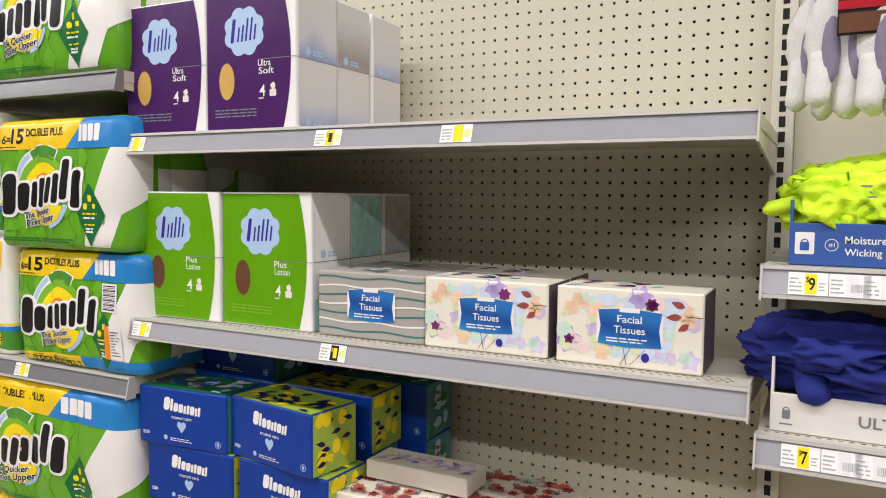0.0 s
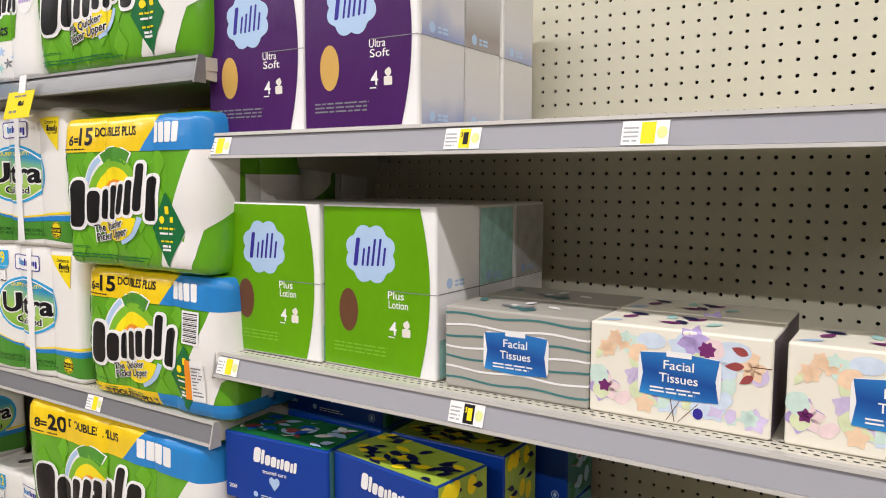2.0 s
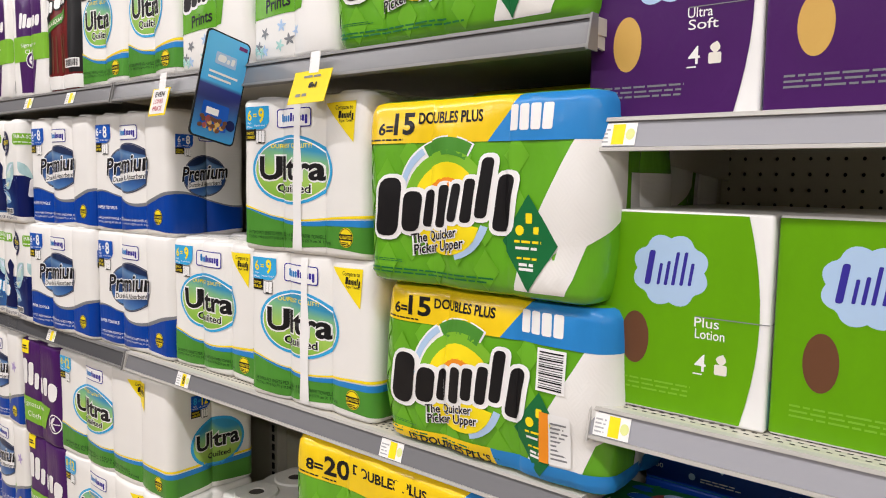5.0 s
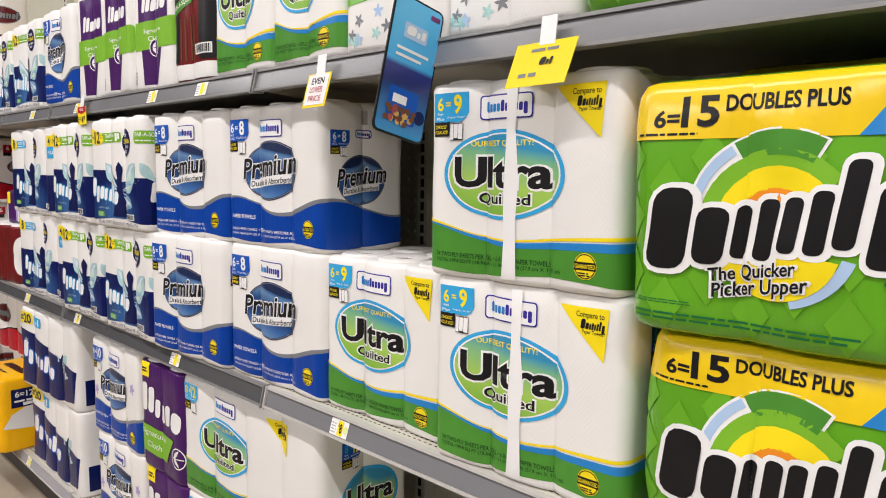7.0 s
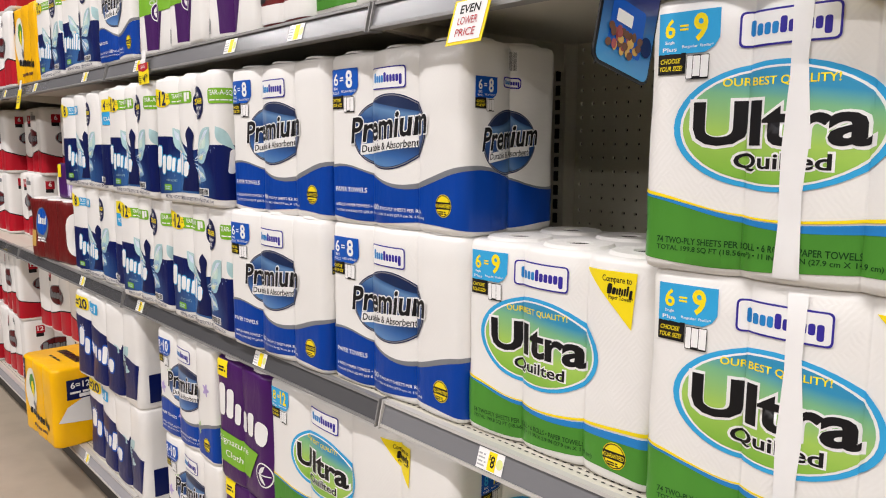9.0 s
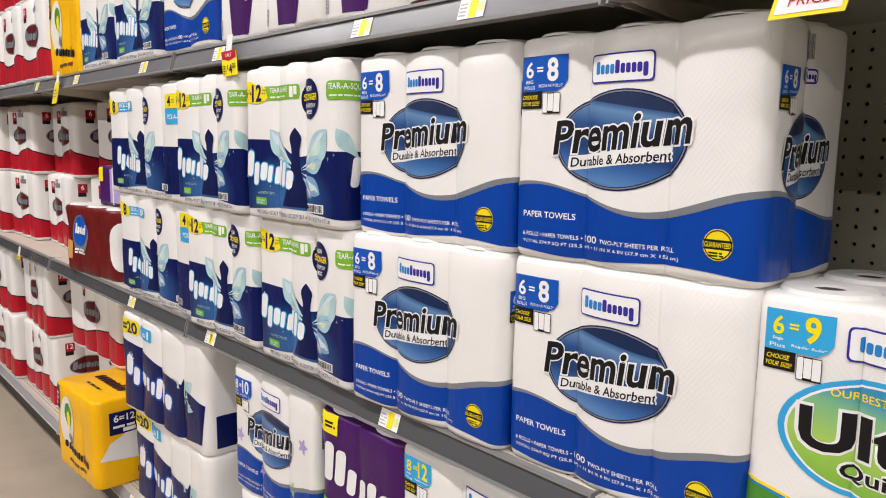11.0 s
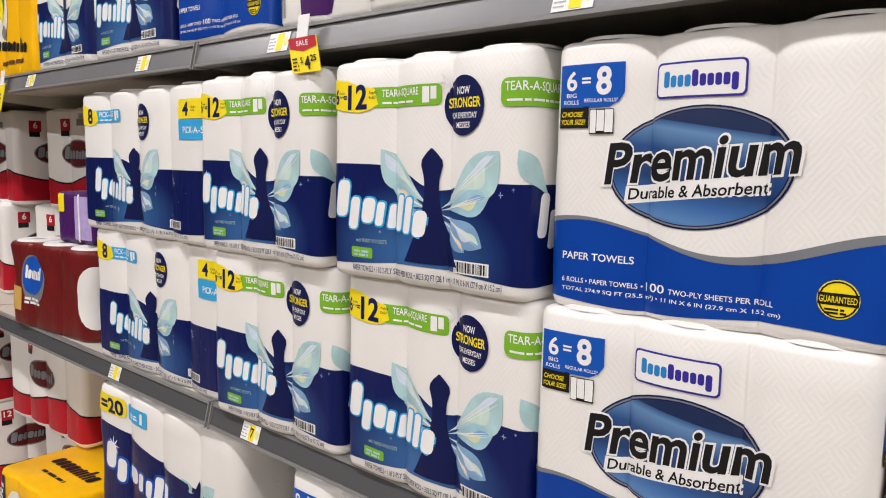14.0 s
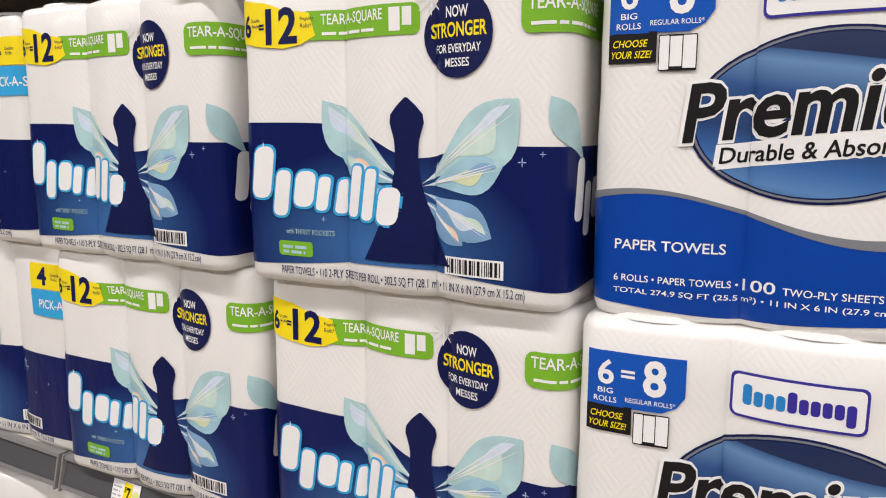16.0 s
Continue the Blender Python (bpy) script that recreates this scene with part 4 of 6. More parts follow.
    p.lay("badge", "sky", 2, ell(u, z, a, b, 0, 44))
    p.lay("badge_rim", "white", 3, ell(u, z, a * 0.93, b * 0.92, 0, 44))
    p.lay("badge_field", "limeoval", 4, ell(u, z, a * 0.90, b * 0.885, 0, 44))
    p.lay("lettering_edge", "white", 5, Words("Ultra", u, z + b * 0.05, a * 1.66, b * 0.80, 0.06), Words("Quilted", u + a * 0.05, z - b * 0.55, a * 0.95, b * 0.36, 0.06))
    p.lay("lettering", "black", 6, Words("Ultra", u, z + b * 0.05, a * 1.58, b * 0.70, 0.03), Words("Quilted", u + a * 0.05, z - b * 0.55, a * 0.9, b * 0.29, 0.02))
    p.lay("lettering", "yellow", 5, Words("OUR BEST QUALITY!", u, z + b * 0.68, a * 1.05, b * 0.15, 0.014))
    count_label(p, -w / 2 + 0.048, 0.875 * h, n, m, 0.066, 0.042, "sky", "white", "yellow")
    store_brand(p, (-0.06 if nx < 4 else -0.14) * w, 0.865 * h, min(0.095, 0.3 * w), 0.034)
    x = w / 2 - 0.105 if nx < 4 else w * 0.17
    p.lay("price_flash", "yellow", 3, [[(x, 0.94 * h), (x + 0.072, 0.70 * h), (x + 0.078, 0.945 * h)]], label="yellow triangular flash")
    p.lay("flash_lettering", "black", 4, Words("Compare to", x + 0.050, 0.905 * h, 0.042, 0.010, 0.012), mark(x + 0.054, 0.862 * h, 0.036, 0.013, 6, 31), Words("Paper Towels*", x + 0.056, 0.828 * h, 0.034, 0.007, 0.012))
    guaranteed(p, w / 2 - 0.05, 0.13 * h)
    p.lay("small_print", "foliage", 2, Words("74 TWO-PLY SHEETS PER ROLL • 6 ROLLS • PAPER TOWELS", -0.43 * w, 0.118 * h, 0.60 * w, 0.0070, 0.012, left=True), Words("TOTAL 199.8 SQ FT (18.56 m²) • 11 IN X 5.9 IN (27.9 cm X 14.9 cm)", -0.43 * w, 0.086 * h, 0.66 * w, 0.0070, 0.012, left=True))
    if seam:
        p.lay("film_seam", "white", 7, [[(-0.055 * w, 0.006), (0.020 * w, 0.006), (0.012 * w, 0.3 * h), (0.024 * w, 0.5 * h), (0.006 * w, 0.75 * h), (0.012 * w, h - 0.006), (-0.045 * w, h - 0.006), (-0.040 * w, 0.7 * h), (-0.052 * w, 0.45 * h), (-0.048 * w, 0.2 * h)]], label="pale overlapped film seam")
    s = w / 2 + d / 2
    p.lay("badge", "sky", 2, ell(s, 0.42 * h, 0.075, 0.060, 0, 36))
    p.lay("badge_field", "limeoval", 3, ell(s, 0.42 * h, 0.068, 0.053, 0, 36))
    p.lay("lettering_edge", "white", 4, Words("Ultra", s, 0.44 * h, 0.125, 0.046, 0.06))
    p.lay("lettering", "black", 5, Words("Ultra", s, 0.44 * h, 0.118, 0.040, 0.03), Words("Quilted", s + 0.004, 0.30 * h, 0.06, 0.016, 0.02))
    count_label(p, s - 0.045, 0.80 * h, n, m, 0.055, 0.036, "royalink", "sky", "yellow")
    store_brand(p, s + 0.045, 0.80 * h, 0.06, 0.022)
    return p


def bounty(w=0.41, d=0.24, h=0.29, nx=3, seed=4, tops="6=15", worn=False):
    p = Pack("paper_towel_pack", "glossy green wrapped paper towel pack with yellow and blue head", "paper towels", w, d, h, nx, 2, 0.006, 0.038, "green", "green branded paper towels", 0.0055, 0.0, seed, False, 0.016, bulge=0.006)
    e = p.us[-1]
    lim = e * 0.62
    g = w / 0.41
    p.lay("towel_window", "towel", 1, [[(0.080 * g, 0.010), (0.160 * g, 0.010), (0.172 * g, 0.12 * h), (0.188 * g, 0.28 * h), (w / 2 + 0.045, 0.42 * h), (w / 2 + 0.05, 0.765 * h), (0.171 * g, 0.765 * h), (0.119 * g, 0.42 * h), (0.092 * g, 0.20 * h)]], label="bare white towels under clear film")
    p.lay("towel_window", "towel", 1, [[(w / 2 + 0.06, 0.010), (w / 2 + d - 0.03, 0.010), (w / 2 + d - 0.03, 0.62 * h), (w / 2 + 0.06, 0.62 * h)]], label="bare white towel ends under clear film")
    p.lay("head_band", "bandyellow", 2, [[(-lim, 0.765 * h), (0.034 * g, 0.765 * h), (0.082 * g, h - 0.002), (-lim, h - 0.002)]], label="yellow head band")
    p.lay("head_band", "bandblue", 2, [[(0.034 * g, 0.765 * h), (lim, 0.765 * h), (lim, h - 0.002), (0.082 * g, h - 0.002)]], label="blue head band")
    k = tops.split("=")
    p.lay("count_lettering", "black", 3, Words(k[0] + "=", -0.158 * g, 0.845 * h, 0.030 * g, 0.070 * h, 0.03), Words(k[1], -0.120 * g, 0.868 * h, 0.042 * g, 0.12 * h, 0.03), bars(-0.19 * g, 0.78 * h, -0.115 * g, 0.795 * h, 1, 7))
    p.lay("lettering", "black", 3, Words("DOUBLES PLUS", -0.034 * g, 0.895 * h, 0.118 * g, 0.062 * h, 0.03))
    for q in range(4):
        p.lay("roll_icon", "white", 3, rect((0.068 + 0.0185 * q) * g, 0.815 * h, (0.0835 + 0.0185 * q) * g, 0.94 * h, 0.003))
    c, y = -0.036 * g, 0.44 * h
    p.lay("rainbow", "white", 2, arc(c, y, 0.030, 0.096, 60, 190, 18, 1.05))
    p.lay("rainbow", "paleblue", 3, arc(c, y, 0.083, 0.093, 122, 190, 10, 1.05))
    p.lay("rainbow", "leaf", 3, arc(c, y, 0.070, 0.094, 62, 120, 10, 1.05))
    p.lay("rainbow", "greenlite", 3, arc(c, y, 0.056, 0.080, 40, 176, 14, 1.0))
    p.lay("rainbow", "yellow", 4, arc(c, y, 0.040, 0.063, 12, 186, 14, 1.0))
    p.lay("rainbow", "orange", 4, arc(c, y, 0.0, 0.041, 0, 180, 14, 1.0))
    p.lay("rainbow", "yellow", 4, arc(c, y - 0.02, 0.0, 0.062, 190, 350, 14, 0.85))
    p.lay("rainbow", "paleblue", 3, arc(c, y - 0.01, 0.066, 0.078, 285, 345, 8, 0.9))
    z = 0.465 * h
    p.lay("brand_edge", "white", 5, mark(-0.048 * g, z, 0.258 * g, 0.32 * h, 8, 31, 0.006, 0.19))
    p.lay("brand_mark", "black", 6, mark(-0.048 * g, z, 0.258 * g, 0.32 * h, 8, 31, 0, 0.19, 0.06))
    p.lay("lettering_edge", "white", 6, Words("The Quicker", -0.058 * g, 0.275 * h, 0.098 * g, 0.075 * h, 0.07, 0, 0.17))
    p.lay("lettering_edge", "white", 6, Words("Picker Upper", -0.050 * g, 0.215 * h, 0.106 * g, 0.085 * h, 0.07, 0, 0.17))
    p.lay("lettering", "black", 7, Words("The Quicker", -0.058 * g, 0.275 * h, 0.092 * g, 0.062 * h, 0.02, 0, 0.17))
    p.lay("lettering", "black", 7, Words("Picker Upper", -0.050 * g, 0.215 * h, 0.100 * g, 0.072 * h, 0.02, 0, 0.17))
    x = 0.106 * g
    p.lay("claim_diamond", "deepgreen", 3, [[(x, 0.035 * h), (x + 0.045, 0.27 * h), (x, 0.51 * h), (x - 0.045, 0.28 * h)]], label="dark green diamond label")
    p.lay("claim_lettering", "yellow", 4, rect(x - 0.004, 0.37 * h, x + 0.006, 0.42 * h, 0.002), ell(x - 0.014, 0.335 * h, 0.007, 0.007, n=12), rect(x + 0.008, 0.32 * h, x + 0.02, 0.355 * h, 0.002), bars(x - 0.022, 0.275 * h, x + 0.022, 0.295 * h, 1, 4), bars(x - 0.018, 0.195 * h, x + 0.018, 0.212 * h, 1, 4))
    p.lay("claim_lettering", "white", 4, bars(x - 0.020, 0.243 * h, x + 0.020, 0.264 * h, 1, 5), bars(x - 0.015, 0.14 * h, x + 0.015, 0.185 * h, 2, 6))
    p.lay("small_print", "deepgreen", 2, bars(-0.19 * g, 0.055 * h, 0.07 * g, 0.095 * h, 2, 17, 0.45))
    p.lay("small_print", "deepgreen", 2, bars(-0.19 * g, 0.12 * h, -0.12 * g, 0.14 * h, 2, 18, 0.4))
    for q in range(7):
        for r in range(6):
            uu, zz = (-0.20 + 0.047 * q) * g, (0.12 + 0.115 * r) * h
            if (q + r) % 2 and uu < (0.03 + 0.12 * zz / h) * g:
                p.lay("printed_diamond", "greentint", 1, [[(uu, zz - 0.03), (uu + 0.021, zz), (uu, zz + 0.03), (uu - 0.021, zz)]])
    if worn:
        b = 0.10
        p.lay("barcode", "white", 4, rect(b, 0.52 * h, b + 0.046, 0.75 * h))
        for n in range(16):
            p.lay("barcode_line", "black", 5, rect(b + 0.004, (0.535 + 0.0128 * n) * h, b + 0.042, (0.535 + 0.0128 * n + (0.004 if n % 3 else 0.0085)) * h))
        p.lay("sticker", "white", 5, rect(b + 0.022, 0.13 * h, b + 0.056, 0.41 * h, 0.003), label="white paper sticker")
        p.lay("sticker_edge", "orange", 6, rect(b + 0.008, 0.13 * h, b + 0.023, 0.41 * h))
        p.lay("sticker_print", "grey", 6, bars(b + 0.026, 0.16 * h, b + 0.052, 0.38 * h, 9, 8, 0.4))
        p.lay("foot_band", "bandyellow", 2, [[(-lim, 0.006), (0.03, 0.006), (0.02, 0.115 * h), (-lim, 0.06 * h)]], label="yellow foot band")
        p.lay("foot_band", "bandblue", 2, [[(0.03, 0.006), (lim, 0.006), (lim, 0.13 * h), (0.02, 0.115 * h)]], label="blue foot band")
        p.lay("foot_lettering", "black", 3, Words("15 DOUBLES PLUS", -0.06, 0.045 * h, 0.16, 0.05 * h, 0.03))
    return p




# ---- further kinds of pack ----
def viva(w=0.215, d=0.23, h=0.281, nx=2, seed=21, full=True):
    p = Pack("paper_towel_pack", "purple and white wrapped paper towel pack with a lime block", "paper towels", w, d, h, nx, 2, 0.006 if full else 0.0105, 0.04 if full else None, "purple" if full else "towel", "purple paper towels", 0.003 if full else 0.0016, seed=seed)
    s = -w / 2
    if full:
        p.lay("brand_mark", "white", 2, mark(s + 0.50 * w, 0.61 * h, 0.80 * w, 0.27 * h, 4, 44, 0, -0.14))
        p.lay("block", "greenlite", 2, [[(s - 0.02, 0.42 * h), (s - 0.02, 0.16 * h), (s + 0.62 * w, 0.14 * h), (s + 0.78 * w, 0.38 * h)]], label="lime printed block")
        p.lay("lettering", "white", 3, Words("Signature", s + 0.35 * w, 0.335 * h, 0.5 * w, 0.07 * h, 0.0, 0.2), Words("Cloth", s + 0.35 * w, 0.235 * h, 0.28 * w, 0.055 * h, 0.0, 0.2))
        p.lay("seal", "white", 3, arc(s + 0.86 * w, 0.24 * h, 0.024, 0.027, 0, 360, 24), rect(s + 0.78 * w, 0.235 * h, s + 0.94 * w, 0.245 * h), leaf(s + 0.80 * w, 0.24 * h, 0.03, 0.01, 45), leaf(s + 0.80 * w, 0.24 * h, 0.03, 0.01, -45))
        p.lay("count_label", "yellow", 2, rect(s + 0.0 * w, 0.86 * h, s + 0.28 * w, 0.99 * h))
        p.lay("count_lettering", "black", 3, Words("6", s + 0.08 * w, 0.92 * h, 0.03 * w + 0.008, 0.05 * h, 0.02), bars(s + 0.14 * w, 0.90 * h, s + 0.26 * w, 0.95 * h, 2, 3))
        p.lay("barcode", "white", 2, rect(s + 0.02 * w, 0.03 * h, s + 0.13 * w, 0.15 * h))
        p.lay("barcode_print", "black", 3, barcode(s + 0.03 * w, 0.04 * h, s + 0.12 * w, 0.14 * h))
    else:
        p.lay("purple_panel", "purple", 1, rect(s + 0.16 * w, 0.50 * h, s + 0.86 * w, 0.975 * h), [[(s + 0.28 * w, 0.04 * h), (s + 0.58 * w, 0.04 * h), (s + 0.78 * w, 0.50 * h), (s + 0.2 * w, 0.50 * h)]], label="purple printed panel")
        p.lay("block", "greenlite", 2, rect(s - 0.004, 0.34 * h, s + w + 0.004, 0.58 * h, 0.01), label="lime printed band")
        p.lay("brand_mark", "white", 2, mark(s + 0.52 * w, 0.72 * h, 0.56 * w, 0.15 * h, 4, 44))
        p.lay("lettering", "white", 3, Words("Signature", s + 0.5 * w, 0.49 * h, 0.4 * w, 0.045 * h), Words("Cloth", s + 0.5 * w, 0.43 * h, 0.22 * w, 0.04 * h))
        p.lay("seal", "white", 4, arc(s + 0.52 * w, 0.35 * h, 0.020, 0.0225, 0, 360, 20), leaf(s + 0.46 * w, 0.35 * h, 0.026, 0.009, 45), leaf(s + 0.46 * w, 0.35 * h, 0.026, 0.009, -45))
        p.lay("seal_field", "purple", 3, ell(s + 0.52 * w, 0.35 * h, 0.020, 0.020, n=20))
        p.lay("barcode", "grey", 2, barcode(s + 0.03 * w, 0.05 * h, s + 0.11 * w, 0.16 * h))
    return p


def essential(w=0.36, d=0.235, h=0.281, nx=3, seed=23, n="6", foot=0.36):
    p = Pack("bath_tissue_pack", "clear-wrapped white tissue pack with a red wavy foot", "bath tissue", w, d, h, nx, 2, seed=seed, group="red store brand tissue")
    e = p.us[-1]
    top = lambda u: h * (foot - 0.05 + 0.06 * math.cos(2 * math.pi * (u - 0.1) / w))
    p.lay("foot_band", "red", 1, band(-e * 0.995, e * 0.995, lambda u: 0.012, top, 90), label="red printed foot")
    p.lay("stripe", "black", 2, band(-e * 0.99, e * 0.99, top, lambda u: top(u) + 0.005, 90))
    for u, k in ((-0.02 * w, 1.0), (w / 2 + d / 2, 0.9)):
        z = 0.56 * h
        p.lay("badge", "silver", 2, ell(u, z, 0.082 * k, 0.040 * k, 0, 32))
        p.lay("badge_field", "maroon", 3, ell(u, z, 0.078 * k, 0.036 * k, 0, 32))
        p.lay("brand_edge", "black", 4, mark(u, z, 0.142 * k, 0.036 * k, 8, 52, 0.002))
        p.lay("brand_mark", "silver", 5, mark(u, z, 0.142 * k, 0.036 * k, 8, 52))
        p.lay("count_label", "red", 3, rect(u - 0.085, 0.79 * h, u - 0.050, 0.91 * h))
        p.lay("count_lettering", "white", 4, Words(n, u - 0.067, 0.86 * h, 0.012 * len(n), 0.019, 0.02))
        p.lay("size_label", "black", 3, rect(u - 0.085, 0.735 * h, u - 0.055, 0.79 * h))
        p.lay("brand_label", "grey", 2, rect(u + 0.0, 0.835 * h, u + 0.06, 0.90 * h, 0.003))
        p.lay("barcode_print", "grey", 2, barcode(u + 0.012, 0.90 * h, u + 0.045, 0.955 * h))
    return p


def dark_red_pack(w=0.205, d=0.23, h=0.281):
    p = Pack("paper_towel_pack", "dark red and black wrapped paper towel pack", "paper towels", w, d, h, 2, 2, 0.008, 0.045, "wand", "dark red paper towels", 0.003, 0.0, seed=29)
    s = -w / 2
    p.lay("dark_panel", "black", 1, rect(s - 0.03, 0.16 * h, s + 0.26 * w, 0.985 * h, 0.006), rect(s + 0.7 * w, 0.16 * h, s + w + 0.05, 0.985 * h, 0.006))
    p.lay("brand_edge", "black", 2, mark(0, 0.82 * h, 0.86 * w, 0.15 * h, 6, 61, 0.004, 0.3))
    p.lay("brand_mark", "white", 3, mark(0, 0.82 * h, 0.86 * w, 0.15 * h, 6, 61, 0, 0.3))
    p.lay("claim", "leaf", 2, [[(s + 0.05 * w, 0.50 * h), (s + 0.62 * w, 0.64 * h), (s + 0.62 * w, 0.73 * h), (s + 0.05 * w, 0.58 * h)]])
    p.lay("claim_lettering", "cream", 3, Words("TEAR-A-SQUARE", s + 0.335 * w, 0.613 * h, 0.48 * w, 0.042 * h, 0.015, 0, 0.28))
    p.lay("plaid", "brown", 1, *[rect(s + (0.28 + 0.1 * k) * w, 0.17 * h, s + (0.31 + 0.1 * k) * w, 0.5 * h) for k in range(4)])
    p.lay("barcode", "white", 3, rect(s + 0.62 * w, 0.20 * h, s + 0.92 * w, 0.28 * h))
    p.lay("barcode_print", "black", 4, barcode(s + 0.64 * w, 0.21 * h, s + 0.90 * w, 0.27 * h))
    p.lay("bare_foot", "towel", 2, band(-w / 2 - 0.02, w / 2 + 0.08, lambda u: 0.006, lambda u: 0.14 * h, 8), label="bare white towel ends")
    return p


def printed_roll_pack(w=0.235, seed=31):
    h = 0.281
    p = Pack("paper_towel_pack", "clear-wrapped white paper towel pack with green print", "paper towels", w, 0.23, h, 2, 2, 0.0105, None, "towel", "green printed paper towels", 0.0016, seed=seed)
    s = -w / 2
    p.lay("green_panel", "green", 1, [[(s - 0.02, 0.26 * h), (s + 0.62 * w, 0.30 * h), (s + 0.72 * w, 0.62 * h), (s + 0.64 * w, 0.98 * h), (s - 0.02, 0.98 * h)]], label="bright green printed panel")
    p.lay("brand_edge", "white", 2, mark(s + 0.38 * w, 0.56 * h, 0.60 * w, 0.20 * h, 6, 31, 0.005, 0.25))
    p.lay("brand_mark", "black", 3, mark(s + 0.38 * w, 0.56 * h, 0.60 * w, 0.20 * h, 6, 31, 0, 0.25))
    p.lay("lettering", "black", 3, Words("Prints", s + 0.34 * w, 0.36 * h, 0.26 * w, 0.085 * h, 0.02, 0, 0.15))
    p.lay("claim_disc", "white", 2, ell(s + 0.82 * w, 0.58 * h, 0.032, 0.036, n=24))
    p.lay("claim_mark", "orange", 3, mark(s + 0.82 * w, 0.585 * h, 0.05, 0.018, 5, 9))
    p.lay("claim_mark", "lilac", 3, mark(s + 0.82 * w, 0.545 * h, 0.045, 0.012, 5, 19))
    rg = random.Random(seed)
    for k in range(9):
        u, z = s + rg.uniform(0.06, 0.94) * w, rg.uniform(0.06, 0.22) * h
        p.lay("printed_flower", rg.choice(("paleblue", "mint", "silver")), 1, *[leaf(u, z, 0.012, 0.005, 72 * q + 20 * k) for q in range(5)])
    return p


def place_row(kind, spots):
    for n, (x, y, z, rz) in enumerate(spots):
        if n == 0:
            place(kind.ob, x, y, z, rz)
        else:
            again(kind.ob, x, y, z, rz)


# ---- mid shelf ----
PY = 1.120
ROW0, ROW1 = MID + 0.001, MID + 0.2822
pa = premium()
place_row(pa, [(-2.835, 1.119, ROW1, 2.0), (-2.499, 1.134, ROW1, 1.2), (-2.839, 1.110, ROW0, 3.0), (-2.501, 1.133, ROW0, 0.8)])
sp = sparkle(0.326)
place_row(sp, [(-3.178, 1.089, ROW1, 0.8), (-3.536, 1.093, ROW1, -1.2), (-3.176, 1.108, ROW0, -0.8), (-3.519, 1.110, ROW0, 1.4)])
sw = sparkle(0.498, nx=4, seed=6, wide=True)
place_row(sw, [(-3.958, PY - 0.008, ROW1, -0.6), (-3.934, PY + 0.006, ROW0, 0.6)])
ul = ultra(0.314)
place_row(ul, [(-2.180, 1.147, ROW0, 0.8)])
us = ultra(0.332, seed=8, seam=True)
place_row(us, [(-1.863, 1.121, ROW1, 2.4), (-1.853, 1.128, ROW0, 2.6)])
bw = bounty(h=0.256, seed=9, worn=True)
place_row(bw, [(-1.455, PY + 0.004, ROW0, -0.8)])
bo = bounty(h=0.279)
place_row(bo, [(-1.468, PY - 0.018, ROW0 + 0.2585, 0.6)])
br2 = bounty(d=0.20, seed=10)
place_row(br2, [(-1.48, PY + 0.238, ROW0 + 0.2905, 0), (-1.49, PY + 0.252, ROW0, 0)])
ep = essential()
place_row(ep, [(-4.70, PY + 0.19, ROW1, 8), (-5.20, PY + 0.14, ROW1, -3), (-4.85, PY + 0.19, ROW0, 4), (-5.26, PY + 0.12, ROW0, -4), (-5.64, PY + 0.08, ROW0, 2), (-5.62, PY + 0.08, ROW1, 2), (-6.02, PY + 0.04, ROW0, 0), (-6.02, PY + 0.04, ROW1, 0), (-6.4, PY, ROW0, 0), (-6.4, PY, ROW1, 0), (-6.8, PY, ROW0, 1), (-6.8, PY, ROW1, -1)])


def soft_red_pack():
    p = Pack("bath_tissue_pack", "crumpled dark red wrapped bath tissue pack", "bath tissue", 0.40, 0.24, 0.215, 3, 2, 0.006, 0.05, "wand", "", 0.006, seed=37)
    p.lay("towel_window", "towel", 1, ell(0.20, 0.105, 0.05, 0.075, n=24), label="bare white rolls showing through")
    p.lay("badge_rim", "silver", 1, ell(-0.06, 0.125, 0.060, 0.062, 20, 28))
    p.lay("badge", "royalink", 2, ell(-0.06, 0.135, 0.055, 0.048, 20, 28))
    p.lay("brand_mark", "white", 3, mark(-0.06, 0.14, 0.085, 0.034, 6, 71))
    p.lay("claim", "white", 2, bars(-0.10, 0.062, -0.02, 0.082, 2, 7))
    p.lay("count_label", "straw", 1, rect(-0.19, 0.04, -0.12, 0.10, 0.004), rect(-0.20, 0.15, -0.17, 0.205, 0.004))
    return p


cr = soft_red_pack()
place_row(cr, [(-4.47, PY + 0.002, ROW0, 6)])


def small_purple_pack():
    p = Pack("wipes_pack", "small purple wrapped pack with a yellow corner", "tissue pack", 0.16, 0.11, 0.125, 1, 1, 0.004, 0.012, "purple", "", 0.002, seed=39, rolls=False)
    p.lay("label_panel", "lilac", 1, rect(0.0, 0.01, 0.07, 0.115, 0.003))
    p.lay("label_corner", "yellow", 2, rect(-0.07, 0.075, -0.045, 0.12, 0.003))
    p.lay("seam", "white", 2, rect(0.015, 0.004, 0.022, 0.12))
    return p


wp = small_purple_pack()
place_row(wp, [(-4.42, PY + 0.06, ROW0 + 0.221, 8)])

# ---- base shelf ----
D0, D1 = DECK + 0.001, DECK + 0.2825
b20 = bounty(0.585, nx=4, seed=12, tops="8=20")
place_row(b20, [(-1.585, PY - 0.006, D1, 0), (-1.59, PY, D0, 0)])
u8 = ultra(0.555, nx=4, seed=14, n="8", m="12")
